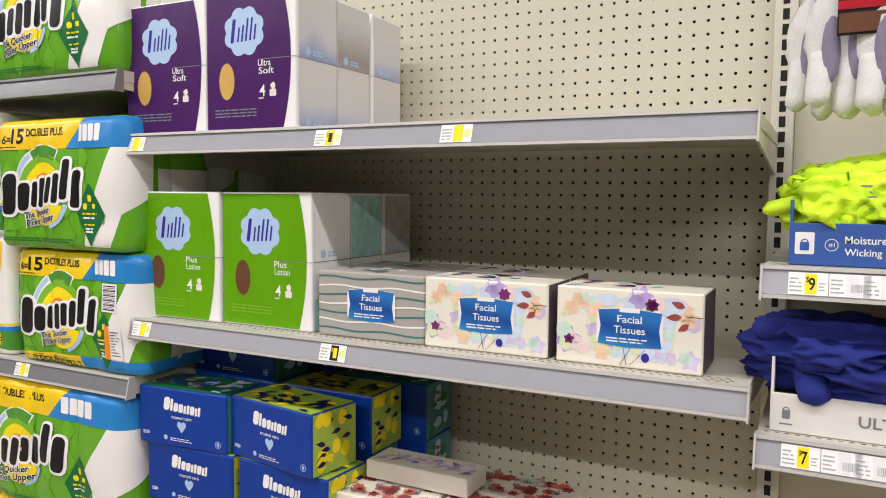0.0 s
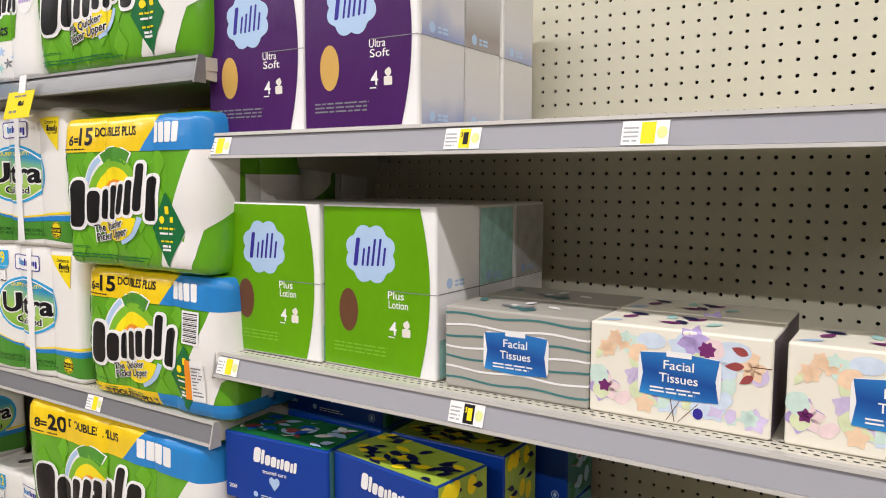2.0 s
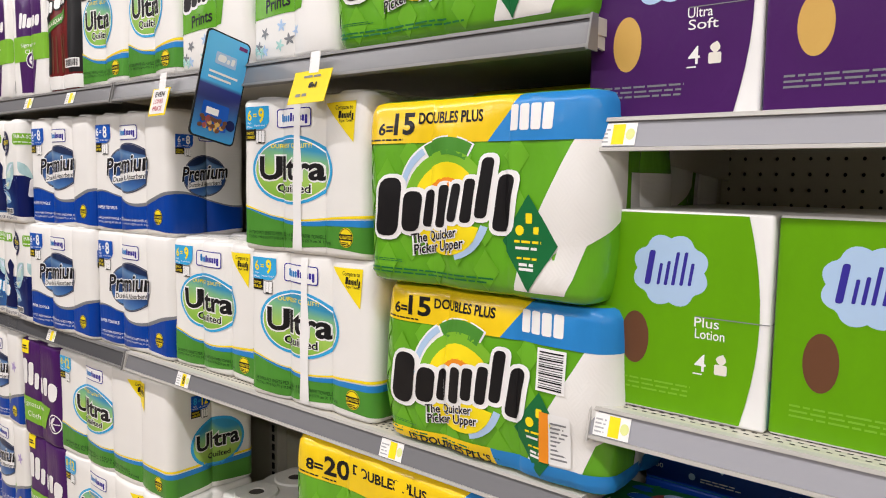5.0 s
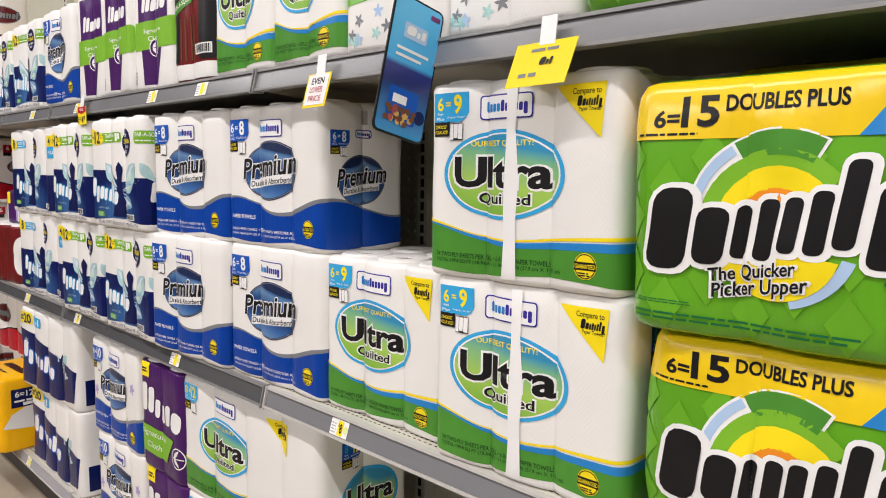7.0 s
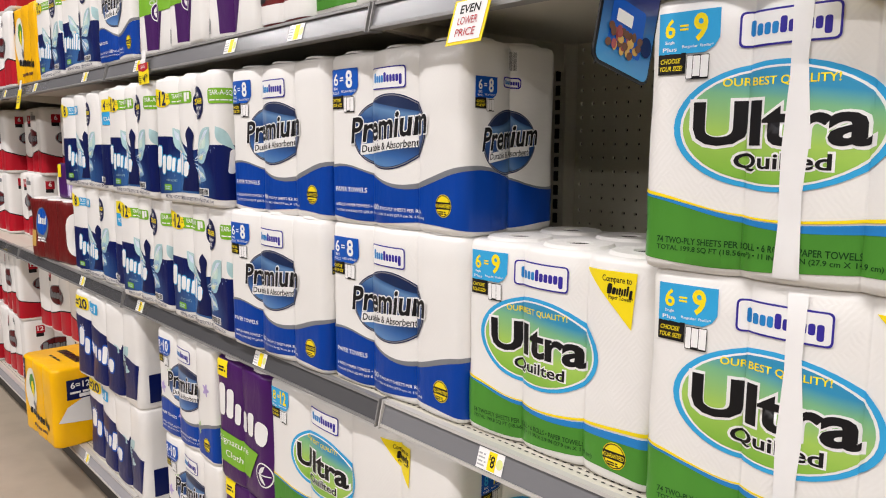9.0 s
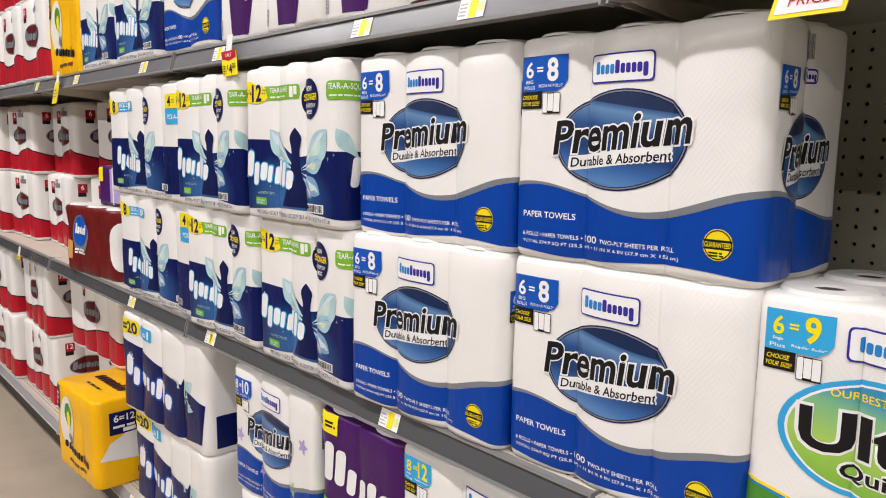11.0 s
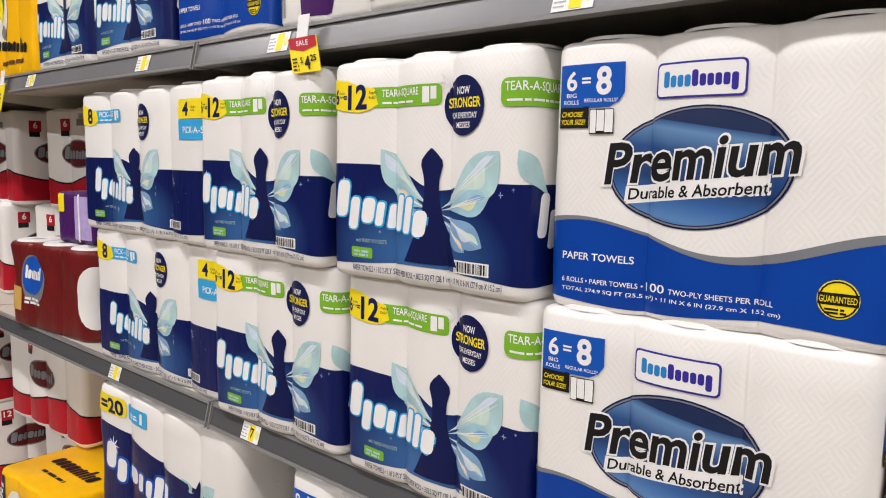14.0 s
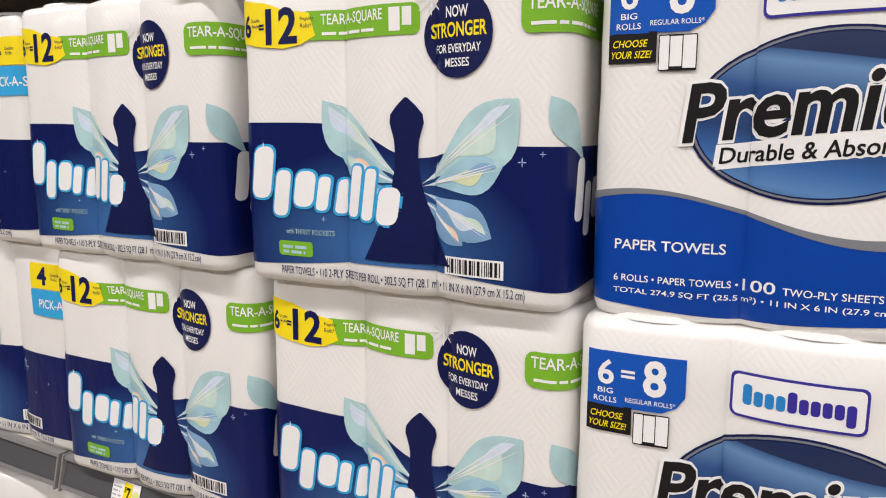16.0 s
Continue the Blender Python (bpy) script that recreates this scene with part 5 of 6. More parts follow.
place_row(u8, [(-2.622, PY + 0.010, D1, 1), (-2.615, PY + 0.008, D0, 0), (-2.05, PY + 0.13, D0, 0)])
pp = premium(0.36, seed=17, n="8", m="10", prints=True)
place_row(pp, [(-3.315, PY, D1, 0), (-3.305, PY + 0.004, D0, 0)])
vi = viva(0.26)
place_row(vi, [(-3.004, PY - 0.004, D1, 0.5), (-3.0, PY + 0.002, D0, -0.5)])


def tall_sparkle():
    p = Pack("paper_towel_pack", "large loosely wrapped white paper towel pack with night-blue print", "paper towels", 0.52, 0.27, 0.281, 4, 2, 0.0105, None, "towel", "night blue paper towels", 0.004, seed=41)
    w, h = 0.52, 0.281
    s = -w / 2
    p.lay("night_panel", "navy", 1, [[(s - 0.06, 0.012), (s + 0.70 * w, 0.010), (s + 0.96 * w, 0.03), (s + 0.98 * w, 0.46 * h), (s + 0.80 * w, 0.52 * h), (s + 0.5 * w, 0.60 * h), (s + 0.3 * w, 0.68 * h), (s - 0.06, 0.76 * h)]], label="night-blue printed panel")
    p.lay("brand_edge", "royalink", 2, mark(s + 0.35 * w, 0.40 * h, 0.56 * w, 0.21 * h, 7, 21, 0.005, -0.14))
    p.lay("brand_mark", "white", 3, mark(s + 0.35 * w, 0.40 * h, 0.56 * w, 0.21 * h, 7, 21, 0, -0.14), *[leaf(s + 0.14 * w, 0.56 * h, 0.022, 0.003, 45 * k) for k in range(8)])
    p.lay("figure_shape", "navyink", 2, [[(s + 0.70 * w, 0.12 * h), (s + 0.78 * w, 0.12 * h), (s + 0.765 * w, 0.5 * h), (s + 0.745 * w, 0.60 * h), (s + 0.72 * w, 0.5 * h)]], label="plain dark printed shape")
    p.lay("wing", "wing", 1, leaf(s + 0.76 * w, 0.46 * h, 0.07, 0.04, 40), leaf(s + 0.76 * w, 0.40 * h, 0.06, 0.03, -10), leaf(s + 0.72 * w, 0.46 * h, 0.05, 0.03, 140))
    p.lay("count_label", "yellow", 2, rect(s + 0.01, 0.80 * h, s + 0.12, 0.95 * h, 0.012))
    p.lay("count_lettering", "navyink", 3, Words("=20", s + 0.068, 0.87 * h, 0.085, 0.034, 0.03))
    p.lay("banner", "sky", 2, rect(s + 0.125, 0.80 * h, s + 0.21, 0.92 * h, 0.004))
    p.lay("banner_lettering", "white", 3, bars(s + 0.13, 0.83 * h, s + 0.18, 0.87 * h, 2, 5), rect(s + 0.185, 0.82 * h, s + 0.195, 0.9 * h))
    e = w / 2 + 0.27 / 2
    p.lay("end_label", "navy", 2, rect(e + 0.01, 0.50 * h, e + 0.11, 0.95 * h), rect(e - 0.12, 0.02, e - 0.03, 0.36 * h), label="night-blue end label")
    p.lay("count_label", "yellow", 3, rect(e + 0.01, 0.74 * h, e + 0.11, 0.86 * h))
    p.lay("count_lettering", "navyink", 4, Words("10", e + 0.035, 0.80 * h, 0.03, 0.022, 0.03))
    return p


ts = tall_sparkle()
place_row(ts, [(-3.90, PY - 0.004, D1, 2), (-3.90, PY + 0.01, D0, -1)])


def yellow_pack():
    p = Pack("paper_towel_pack", "bright yellow wrapped paper towel pack overhanging the base shelf", "paper towels", 0.33, 0.25, 0.275, 3, 2, 0.004, 0.03, "gold", "", 0.004, seed=43, rolls=False)
    s = -0.165
    p.lay("label_panel", "cream", 1, ell(s + 0.10, 0.155, 0.055, 0.085, 0, 24))
    p.lay("label_leaf", "leaf", 2, ell(s + 0.11, 0.18, 0.03, 0.04, 20, 20))
    p.lay("label_leaf", "yellow", 3, ell(s + 0.115, 0.165, 0.02, 0.03, 20, 16))
    p.lay("label_disc", "grey", 3, ell(s + 0.125, 0.11, 0.022, 0.018, 0, 16))
    p.lay("brand_mark", "black", 2, mark(s + 0.17, 0.075, 0.20, 0.034, 9, 77, 0, -0.1))
    p.lay("claim", "brown", 2, bars(s + 0.10, 0.03, s + 0.26, 0.045, 1, 3))
    p.lay("count_label", "navyink", 2, rect(s + 0.0, 0.19, s + 0.045, 0.265), rect(0.165 + 0.03, 0.165, 0.165 + 0.12, 0.235))
    p.lay("count_lettering", "white", 3, Words("6=12", 0.165 + 0.075, 0.215, 0.065, 0.022, 0.02), bars(0.165 + 0.04, 0.185, 0.165 + 0.11, 0.197, 1, 3), rect(0.165 + 0.07, 0.170, 0.165 + 0.11, 0.182), bars(s + 0.006, 0.20, s + 0.04, 0.25, 3, 4))
    p.lay("towel_window", "towel", 1, [[(0.165 - 0.0, 0.09), (0.165 + 0.16, 0.075), (0.165 + 0.21, 0.13), (0.165 + 0.20, 0.25), (0.165 + 0.15, 0.20), (0.165 + 0.03, 0.14)]], label="bare white towels under clear film")
    p.lay("brand_mark", "black", 2, mark(0.165 + 0.17, 0.045, 0.12, 0.036, 5, 79))
    bm = flat(mark(0, 0.10, 0.20, 0.05, 9, 77), bars(-0.06, 0.04, 0.06, 0.055, 1, 4))
    for v in bm.verts:
        v.co = (v.co.x, v.co.y + 0.02, 0.2765)
    part("top_mark", bm, M["black"], p.ob)["kind"] = "stuff"
    return p


yp = yellow_pack()
place_row(yp, [(-4.40, 1.035, D0 - 0.0005, 3)])
e12 = essential(0.46, 0.235, 0.281, 4, 47, "12", 0.36)
place_row(e12, [(-4.73, PY + 0.08, D1, 3), (-4.76, PY + 0.165, D0, 0), (-5.30, PY + 0.03, D0, 0), (-5.30, PY + 0.03, D1, -3), (-5.80, PY, D0, 0), (-5.82, PY, D1, 2), (-6.3, PY, D0, 0), (-6.3, PY, D1, 0), (-6.8, PY, D0, 0), (-6.8, PY, D1, 0)])

# ---- top shelf ----
T0 = TOP + 0.001
TY = 1.112
bg = bounty(0.47, 0.235, seed=51, tops="8=20", nx=4)
place_row(bg, [(-1.53, TY, T0, 0)])
bp = printed_roll_pack()
place_row(bp, [(-2.117, TY, T0, 0.5), (-1.882, TY + 0.004, T0, -0.8)])
u2 = ultra(0.225, nx=2, seed=53)
place_row(u2, [(-2.350, TY, T0, -0.6), (-2.577, TY + 0.004, T0, 0.8)])
br = dark_red_pack()
place_row(br, [(-2.797, TY + 0.004, T0, 0)])
v2 = viva(0.205, full=False, seed=57)
place_row(v2, [(-3.005, TY + 0.01, T0, 3), (-3.20, TY - 0.002, T0, -2), (-3.395, TY + 0.006, T0, 2)])
p2 = premium(0.30, nx=2, seed=59, n="2", m="3")
place_row(p2, [(-3.655, TY, T0, 0)])
s2 = sparkle(0.30, nx=2, seed=61)
place_row(s2, [(-3.975, TY, T0, 0.5), (-4.295, TY + 0.004, T0, -1)])
y2 = copy_thing(yp.ob, pose(-4.62, TY + 0.01, T0, 0, 0, 0))
e2 = essential(0.30, nx=2, seed=63, n="6")
place_row(e2, [(-4.95, TY, T0, 1), (-5.27, TY, T0, -1), (-5.59, TY, T0, 0), (-6.24, TY, T0, 0)])
for k, x in enumerate((-5.92, -6.56, -6.88)):
    again(p2.ob, x, TY, T0, 0)
for x in (-4.93, -5.25, -5.58, -5.90, -6.22, -6.55):
    again(e2.ob, x, TY + 0.01, T0 + 0.2855, 0)


# ---- tissue cartons ----
def carton(name, label, w, d, h, body, group, film_wrap=False, seed=70):
    return Pack(name, label, "tissue box", w, d, h, 1, 1, 0.0, 0.004, body, group, 0.0006 if film_wrap else 0.0, 0.0, seed=seed, rolls=False, lip=0.003, wrap="carton")


def cube_pack(body, label, words, seed, patch, deep=2):
    w, d, h = 0.216, 0.118 * deep, 0.256
    p = carton("tissue_multipack", label, w, d, h, "white", "shrink-wrapped tissue cubes", True, seed)
    s = -w / 2
    p.lay("front_panel", body, 1, [[(s - 0.002, 0.003), (s + 0.868 * w, 0.003)] + [(s + (0.80 + 0.15 * math.sin(math.pi * (0.15 + 0.70 * k / 10))) * w, 0.003 + 0.25 * k / 10) for k in range(1, 11)] + [(s - 0.002, h - 0.003)]], label="printed front panel")
    p.lay("cloud", "paleblue", 2, ell(s + 0.44 * w, 0.71 * h, 0.043, 0.040, 0, 60, 8, 0.16))
    p.lay("brand_mark", "violetink", 3, mark(s + 0.44 * w, 0.71 * h, 0.066, 0.044, 5, 5, 0, 0.05, 0.45))
    p.lay("lettering", "white", 2, Words(words[0], s + 0.665 * w, 0.475 * h, 0.030, 0.012, 0.004), Words(words[1], s + 0.685 * w, 0.42 * h, 0.036, 0.012, 0.004), Words("4", s + 0.64 * w, 0.28 * h, 0.014, 0.021, 0.004), bars(s + 0.60 * w, 0.222 * h, s + 0.67 * w, 0.233 * h, 1, 2))
    p.lay("small_print", "silver" if body == "purple" else "greenlite", 2, bars(s + 0.10 * w, 0.10 * h, s + 0.60 * w, 0.17 * h, 3, 8, 0.4))
    p.lay("box_icon", "cream", 2, rect(s + 0.72 * w, 0.235 * h, s + 0.79 * w, 0.285 * h, 0.002), petal(s + 0.755 * w, 0.280 * h, s + 0.765 * w, 0.335 * h, 0.007, 0.005, 1.0))
    p.lay("plain_patch", patch, 2, ell(s + 0.24 * w, 0.36 * h, 0.019, 0.034, 0, 32), label="plain printed patch")
    q = w / 2 + 0.002
    tint = "bluefade" if body == "purple" else "mint"
    for k in range(deep):
        for z in (0, 1):
            p.lay("side_print", ("taupewash" if deep == 1 else tint if k or z == 0 else "white") if body != "purple" else ("greyfade" if k and z else tint), 1, rect(q + 0.004 + 0.117 * k, 0.003 + 0.126 * z, q + 0.117 + 0.117 * k, (0.06 if (z == 0 and body != "purple") else 0.125) + 0.126 * z))
            p.lay("side_mark", "paleblue", 2, ell(q + 0.03 + 0.117 * k, 0.016 + 0.126 * z, 0.008, 0.008, 0, 16), bars(q + 0.045 + 0.117 * k, 0.010 + 0.126 * z, q + 0.075 + 0.117 * k, 0.022 + 0.126 * z, 2, 4))
    p.lay("carton_seam", "grey", 3, rect(q, h / 2 - 0.0006, q + d - 0.004, h / 2 + 0.0006), *([rect(q + 0.117, 0.002, q + 0.1182, h - 0.002)] if deep > 1 else []))
    p.lay("film_tear", "grey", 3, rect(s + 0.6 * w, h / 2 - 0.0006, w / 2, h / 2 + 0.0006))
    return p


pu = cube_pack("purple", "purple shrink-wrapped four-box tissue pack", ("Ultra", "Soft"), 71, "straw")
place_row(pu, [(-1.198, 1.150, HI + 0.001, 0.5), (-0.978, 1.148, HI + 0.001, -0.8)])
puh = cube_pack("purple", "purple shrink-wrapped two-box tissue pack behind the others", ("Ultra", "Soft"), 72, "straw", 1)
place_row(puh, [(-0.978, 1.396, HI + 0.001, 0), (-1.20, 1.394, HI + 0.001, 0)])
pg = cube_pack("puffgreen", "grass-green shrink-wrapped four-box tissue pack", ("Plus", "Lotion"), 73, "brown")
place_row(pg, [(-1.175, 1.155, LO + 0.001, 0.8), (-0.956, 1.162, LO + 0.001, -0.6)])
pgh = cube_pack("puffgreen", "grass-green shrink-wrapped two-box tissue pack behind the others", ("Plus", "Lotion"), 74, "brown", 1)
place_row(pgh, [(-0.956, 1.406, LO + 0.001, 0), (-1.175, 1.402, LO + 0.001, 0)])


def facial(floral, seed):
    w, d, h = 0.217, 0.112, 0.117
    p = carton("tissue_box", "floral printed ivory facial tissue box" if floral else "grey facial tissue box with wavy white and teal lines", w, d, h, "ivory" if floral else "taupe", "facial tissue boxes", seed=seed)
    rg = random.Random(seed)
    e = p.us[-1]
    if floral:
        def bloom(m, u, z, r, n=6, layer=1):
            p.lay("printed_flower", m, layer, *[leaf(u, z, r, r * 0.75, 360 / n * k + 15) for k in range(n)])
        for u, z, r, m in ((-0.09, 0.035, 0.022, "lilac"), (-0.085, 0.085, 0.013, "softpeach"), (-0.065, 0.095, 0.012, "softpeach"), (-0.075, 0.10, 0.010, "softpeach"), (0.055, 0.045, 0.012, "softmint"), (0.085, 0.022, 0.012, "softmint"), (0.065, 0.018, 0.009, "softmint"), (0.02, 0.105, 0.020, "lilac")):
            bloom(m, u, z, r)
        bloom("berry", -0.088, 0.036, 0.009, 5, 2)
        bloom("berry", 0.036, 0.096, 0.011, 7, 2)
        for k in range(44):
            c, r = rg.choice(("softpeach", "softlilac", "softmint", "softblue", "softlime", "softpink")), rg.uniform(0.008, 0.020)
            u, z = rg.uniform(-0.098, 0.098), rg.uniform(0.016, 0.102)
            if rg.random() < 0.5:
                bloom(c, u, z, min(r, z - 0.004, h - 0.004 - z), 5, 0.5 + 0.02 * k)
            else:
                p.lay("printed_wash", c, 0.5 + 0.02 * k, ell(u, z, min(r, 0.012), min(r * 0.7, z - 0.004, h - 0.004 - z), rg.uniform(0, 90), 24, 5, 0.12))
        p.lay("printed_leaf", "softblue", 1, ell(0.06, 0.095, 0.026, 0.014, 10, 20), ell(0.055, 0.075, 0.016, 0.01, -20, 20), ell(-0.03, 0.10, 0.018, 0.010, 0, 18))
        p.lay("printed_leaf", "softlime", 1, leaf(0.028, 0.03, 0.02, 0.011, 10), leaf(-0.055, 0.088, 0.02, 0.009, -30), leaf(-0.10, 0.07, 0.018, 0.008, 60), leaf(-0.02, 0.02, 0.02, 0.008, 140))
        p.lay("printed_bud", "rust", 2, leaf(0.082, 0.096, 0.02, 0.010, 160), leaf(0.078, 0.082, 0.022, 0.010, 185), leaf(0.088, 0.072, 0.018, 0.009, 215))
        p.lay("printed_stem", "brown", 2, rect(0.085, 0.0825, 0.107, 0.0835), rect(-0.01, 0.004, -0.009, 0.03, 0, 0.6), rect(0.0, 0.004, 0.001, 0.035, 0, -0.2), rect(0.004, 0.004, 0.005, 0.03, 0, 0.9))
        p.lay("printed_bud", "violetink", 2, ell(0.028, 0.018, 0.006, 0.007, n=12), ell(0.004, 0.038, 0.004, 0.005, n=10))
        p.lay("side_panel", "carton", 1, rect(w / 2 + 0.002, 0.002, w / 2 + d - 0.004, h - 0.002), label="plum printed end")
    else:
        for k in range(7):
            z = 0.012 + 0.0155 * k
            p.lay("wavy_line", "teal" if k % 2 == 0 else "white", 1, band(-e * 0.4, e * 0.55, lambda u: z + 0.0018 * math.sin(u * 55 + k), lambda u: z + 0.0030 + 0.0018 * math.sin(u * 55 + k), 70))
    c = 0.004
    p.lay("label_panel", "white", 3, rect(c - 0.049, 0.033, c + 0.049, 0.087, 0.008))
    p.lay("label_panel", "facial", 4, [[(c - 0.047, 0.034), (c, 0.031), (c + 0.047, 0.034), (c + 0.043, 0.06), (c + 0.047, 0.085), (c, 0.089), (c - 0.047, 0.085), (c - 0.043, 0.06)]], label="blue title label")
    p.lay("lettering", "white", 5, Words("Facial", c, 0.073, 0.036, 0.011, 0.008), Words("Tissues", c, 0.057, 0.046, 0.011, 0.008), bars(c - 0.034, 0.038, c + 0.034, 0.047, 2, 6, 0.45), rect(c - 0.015, 0.083, c + 0.015, 0.090, 0.001))
    for k in range(9):
        bm = flat(leaf(rg.uniform(-0.09, 0.06), rg.uniform(0.02, 0.09), 0.03, 0.014, rg.uniform(0, 360)))
        for v in bm.verts:
            v.co = (v.co.x, v.co.y, h + 0.0008 + 0.0001 * k)
        part("top_print", bm, M[rg.choice(("navyink", "paleblue", "berry", "mint") if floral else ("grey", "white", "teal"))], p.ob)
    return p


fg = facial(False, 81)
place_row(fg, [(-0.722, 1.158, LO + 0.001, 0.3), (-0.722, 1.275, LO + 0.001, 0)])
ff = facial(True, 83)
place_row(ff, [(-0.504, 1.160, LO + 0.001, 0.2), (-0.273, 1.160, LO + 0.001, -0.3), (-0.506, 1.276, LO + 0.001, 0)])


def top_print(prints, parent):
    """Printed shapes on a carton's top, one mesh for each ink."""
    for ink in sorted({m for m, _ in prints}):
        bm = bmesh.new()
        for m, verts in prints:
            if m == ink:
                bm.faces.new([bm.verts.new(v) for v in verts])
        o = part("top_print", bm, M[ink], parent)
        o["kind"] = "stuff"


def blue_box(seed, lemon):
    w, d, h = 0.226, 0.119, 0.119
    p = carton("tissue_box", "deep blue tissue box with a lime lemon-print end" if lemon else "deep blue tissue box with a painted leaf top", w, d, h, "kblue", "blue tissue boxes", seed=seed)
    rg = random.Random(seed)
    p.lay("brand_mark", "white", 2, mark(0, 0.083, 0.094, 0.027, 7, 91, 0, -0.06))
    p.lay("lettering", "white", 2, Words("trusted care", 0.0, 0.061, 0.052, 0.007, 0.01), Words("200", -0.094, 0.022, 0.018, 0.007, 0.01), bars(-0.03, 0.012, 0.03, 0.02, 2, 4, 0.4))
    p.lay("heart", "paleblue", 2, [[(0, 0.030), (0.011, 0.043), (0.011, 0.050), (0.006, 0.054), (0, 0.050), (-0.006, 0.054), (-0.011, 0.050), (-0.011, 0.043)]])
    p.lay("small_seal", "paleblue", 2, arc(0.092, 0.018, 0.006, 0.0072, 0, 360, 14), ell(0.092, 0.018, 0.003, 0.004, n=10), ell(-0.042, 0.017, 0.005, 0.005, n=12))
    e = w / 2 + 0.002
    p.lay("end_panel", "limecarton" if lemon else "teal", 1, rect(e, 0.002, e + d - 0.006, h - 0.002), label="painted end panel")
    for k in range(26):
        u, z = e + rg.uniform(0.012, d - 0.03), rg.uniform(0.014, h - 0.014)
        p.lay("printed_leaf", ("navyink", "yellow", "limecarton")[k % 3] if lemon else rg.choice(("rust", "deepgreen", "paleblue")), 2 + 0.15 * k, ell(u, z, 0.015, 0.011, rg.uniform(0, 90), 16) if k % 3 == 1 else petal(u - 0.012, z, u + 0.016, z + rg.uniform(-0.012, 0.012), 0.006, 0.004))
    bm = box_bm(-w / 2 + 0.004, 0.004, h - 0.001, w / 2 - 0.004, d - 0.004, h + 0.0008)
    part("top_panel", bm, M["limecarton" if lemon else "deepgreen"], p.ob, "painted carton top")
    prints = []
    for k in range(54):
        sh = leaf(rg.uniform(-0.105, 0.085), rg.uniform(0.010, 0.10), rg.uniform(0.022, 0.038), rg.uniform(0.010, 0.018), rg.uniform(-40, 70))[0]
        ink = ("navyink", "yellow", "limecarton", "navyink")[k % 4] if lemon else rg.choice(("paleblue", "royalink", "white", "rust", "deepgreen"))
        prints.append((ink, [(min(0.108, max(-0.108, x)), min(0.114, max(0.005, y)), h + 0.0013 + 0.00005 * k) for x, y in sh[::-1]]))
    top_print(prints, p.ob)
    return p


kl, kp = blue_box(93, True), blue_box(95, False)
K = [DECK + 0.001 + 0.1205 * k for k in range(6)]
place_row(kp, [(-1.166, 1.148, K[4], 4), (-1.15, 1.155, K[2], 1), (-1.155, 1.15, K[1], 0), (-1.155, 1.15, K[0], 0),
               (-1.155, 1.285, K[5], 0), (-1.155, 1.285, K[4], 0), (-1.155, 1.285, K[3], 0), (-0.862, 1.42, K[4], 0), (-0.862, 1.42, K[3], 0), (-1.10, 1.42, K[5] , 0), (-1.10, 1.42, K[4], 0), (-1.10, 1.42, K[3], 0), (-0.92, 1.285, K[3], 0)])
place_row(kl, [(-0.940, 1.150, K[4], -9), (-1.152, 1.152, K[3], 2), (-0.915, 1.152, K[3], -4), (-0.915, 1.15, K[2], 0), (-0.915, 1.15, K[1], 0), (-0.915, 1.15, K[0], 0), (-0.915, 1.290, K[4], 0)])


def red_floral(seed=97):
    w, d, h = 0.217, 0.112, 0.112
    p = carton("tissue_box", "ivory tissue box printed with red blossoms and sprigs", w, d, h, "ivory", "red floral tissue boxes", seed=seed)
    rg = random.Random(seed)
    prints = []
    for k in range(60):
        x, y = rg.uniform(-0.095, 0.095), rg.uniform(0.012, 0.10)
        m = rg.choice(("rust", "coral", "coral", "softpink", "grey", "mint", "taupewash"))
        sh = [leaf(x, y, 0.014, 0.009, 60 * q + k) for q in range(6)] if m in ("rust", "coral", "softpink") else [leaf(x, y, 0.020, 0.004, 25 * q + k * 31) for q in range(4)]
        prints += [(m, [(u, min(0.11, max(0.002, v)), h + 0.0008 + 0.00006 * k) for u, v in q[0][::-1]]) for q in sh]
    top_print(prints, p.ob)
    for k in range(12):
        p.lay("front_print", rg.choice(("rust", "coral", "softpink", "grey")), 1 + k % 3, *[leaf(rg.uniform(-0.09, 0.09), rg.uniform(0.02, 0.09), 0.016, 0.009, 60 * q) for q in range(2)])
    return p


rf = red_floral()
RZ = [DECK + 0.001 + 0.1135 * k for k in range(4)]
spots = [(x, y, z - (0.0), r) for z in RZ[::-1] for x, y, r in ((-0.728, 1.172, 2), (-0.504, 1.176, -1), (-0.728, 1.292, 0), (-0.504, 1.294, 0))]
place_row(rf, spots)
fl = Pack("tissue_box", "flat lilac-grey tissue box lying on red floral boxes", "tissue box", 0.217, 0.085, 0.034, 1, 1, 0.0, 0.004, "cream", "", 0.0, 0.0, 99, rolls=False, lip=0.003, wrap="carton")
fl_top = box_bm(-0.105, 0.003, 0.033, 0.105, 0.082, 0.0348)
part("top_panel", fl_top, M["cream"], fl.ob, "pale printed top")
for k in range(26):
    bm = flat(petal(-0.10 + 0.0075 * k, 0.012 + 0.019 * (k % 4), -0.075 + 0.0075 * k, 0.03 + 0.015 * (k % 3), 0.008, 0.005))
    for v in bm.verts:
        v.co = (min(0.104, max(-0.104, v.co.x)), min(0.081, max(0.004, v.co.y)), 0.0353 + 0.00006 * k)
    part("top_print", bm, M[("lilac", "taupewash", "white", "softlilac", "stripe")[k % 5]], fl.ob)
place(fl.ob, -0.678, 1.245, RZ[3] + 0.1165, -1)


# ---- price tags ----
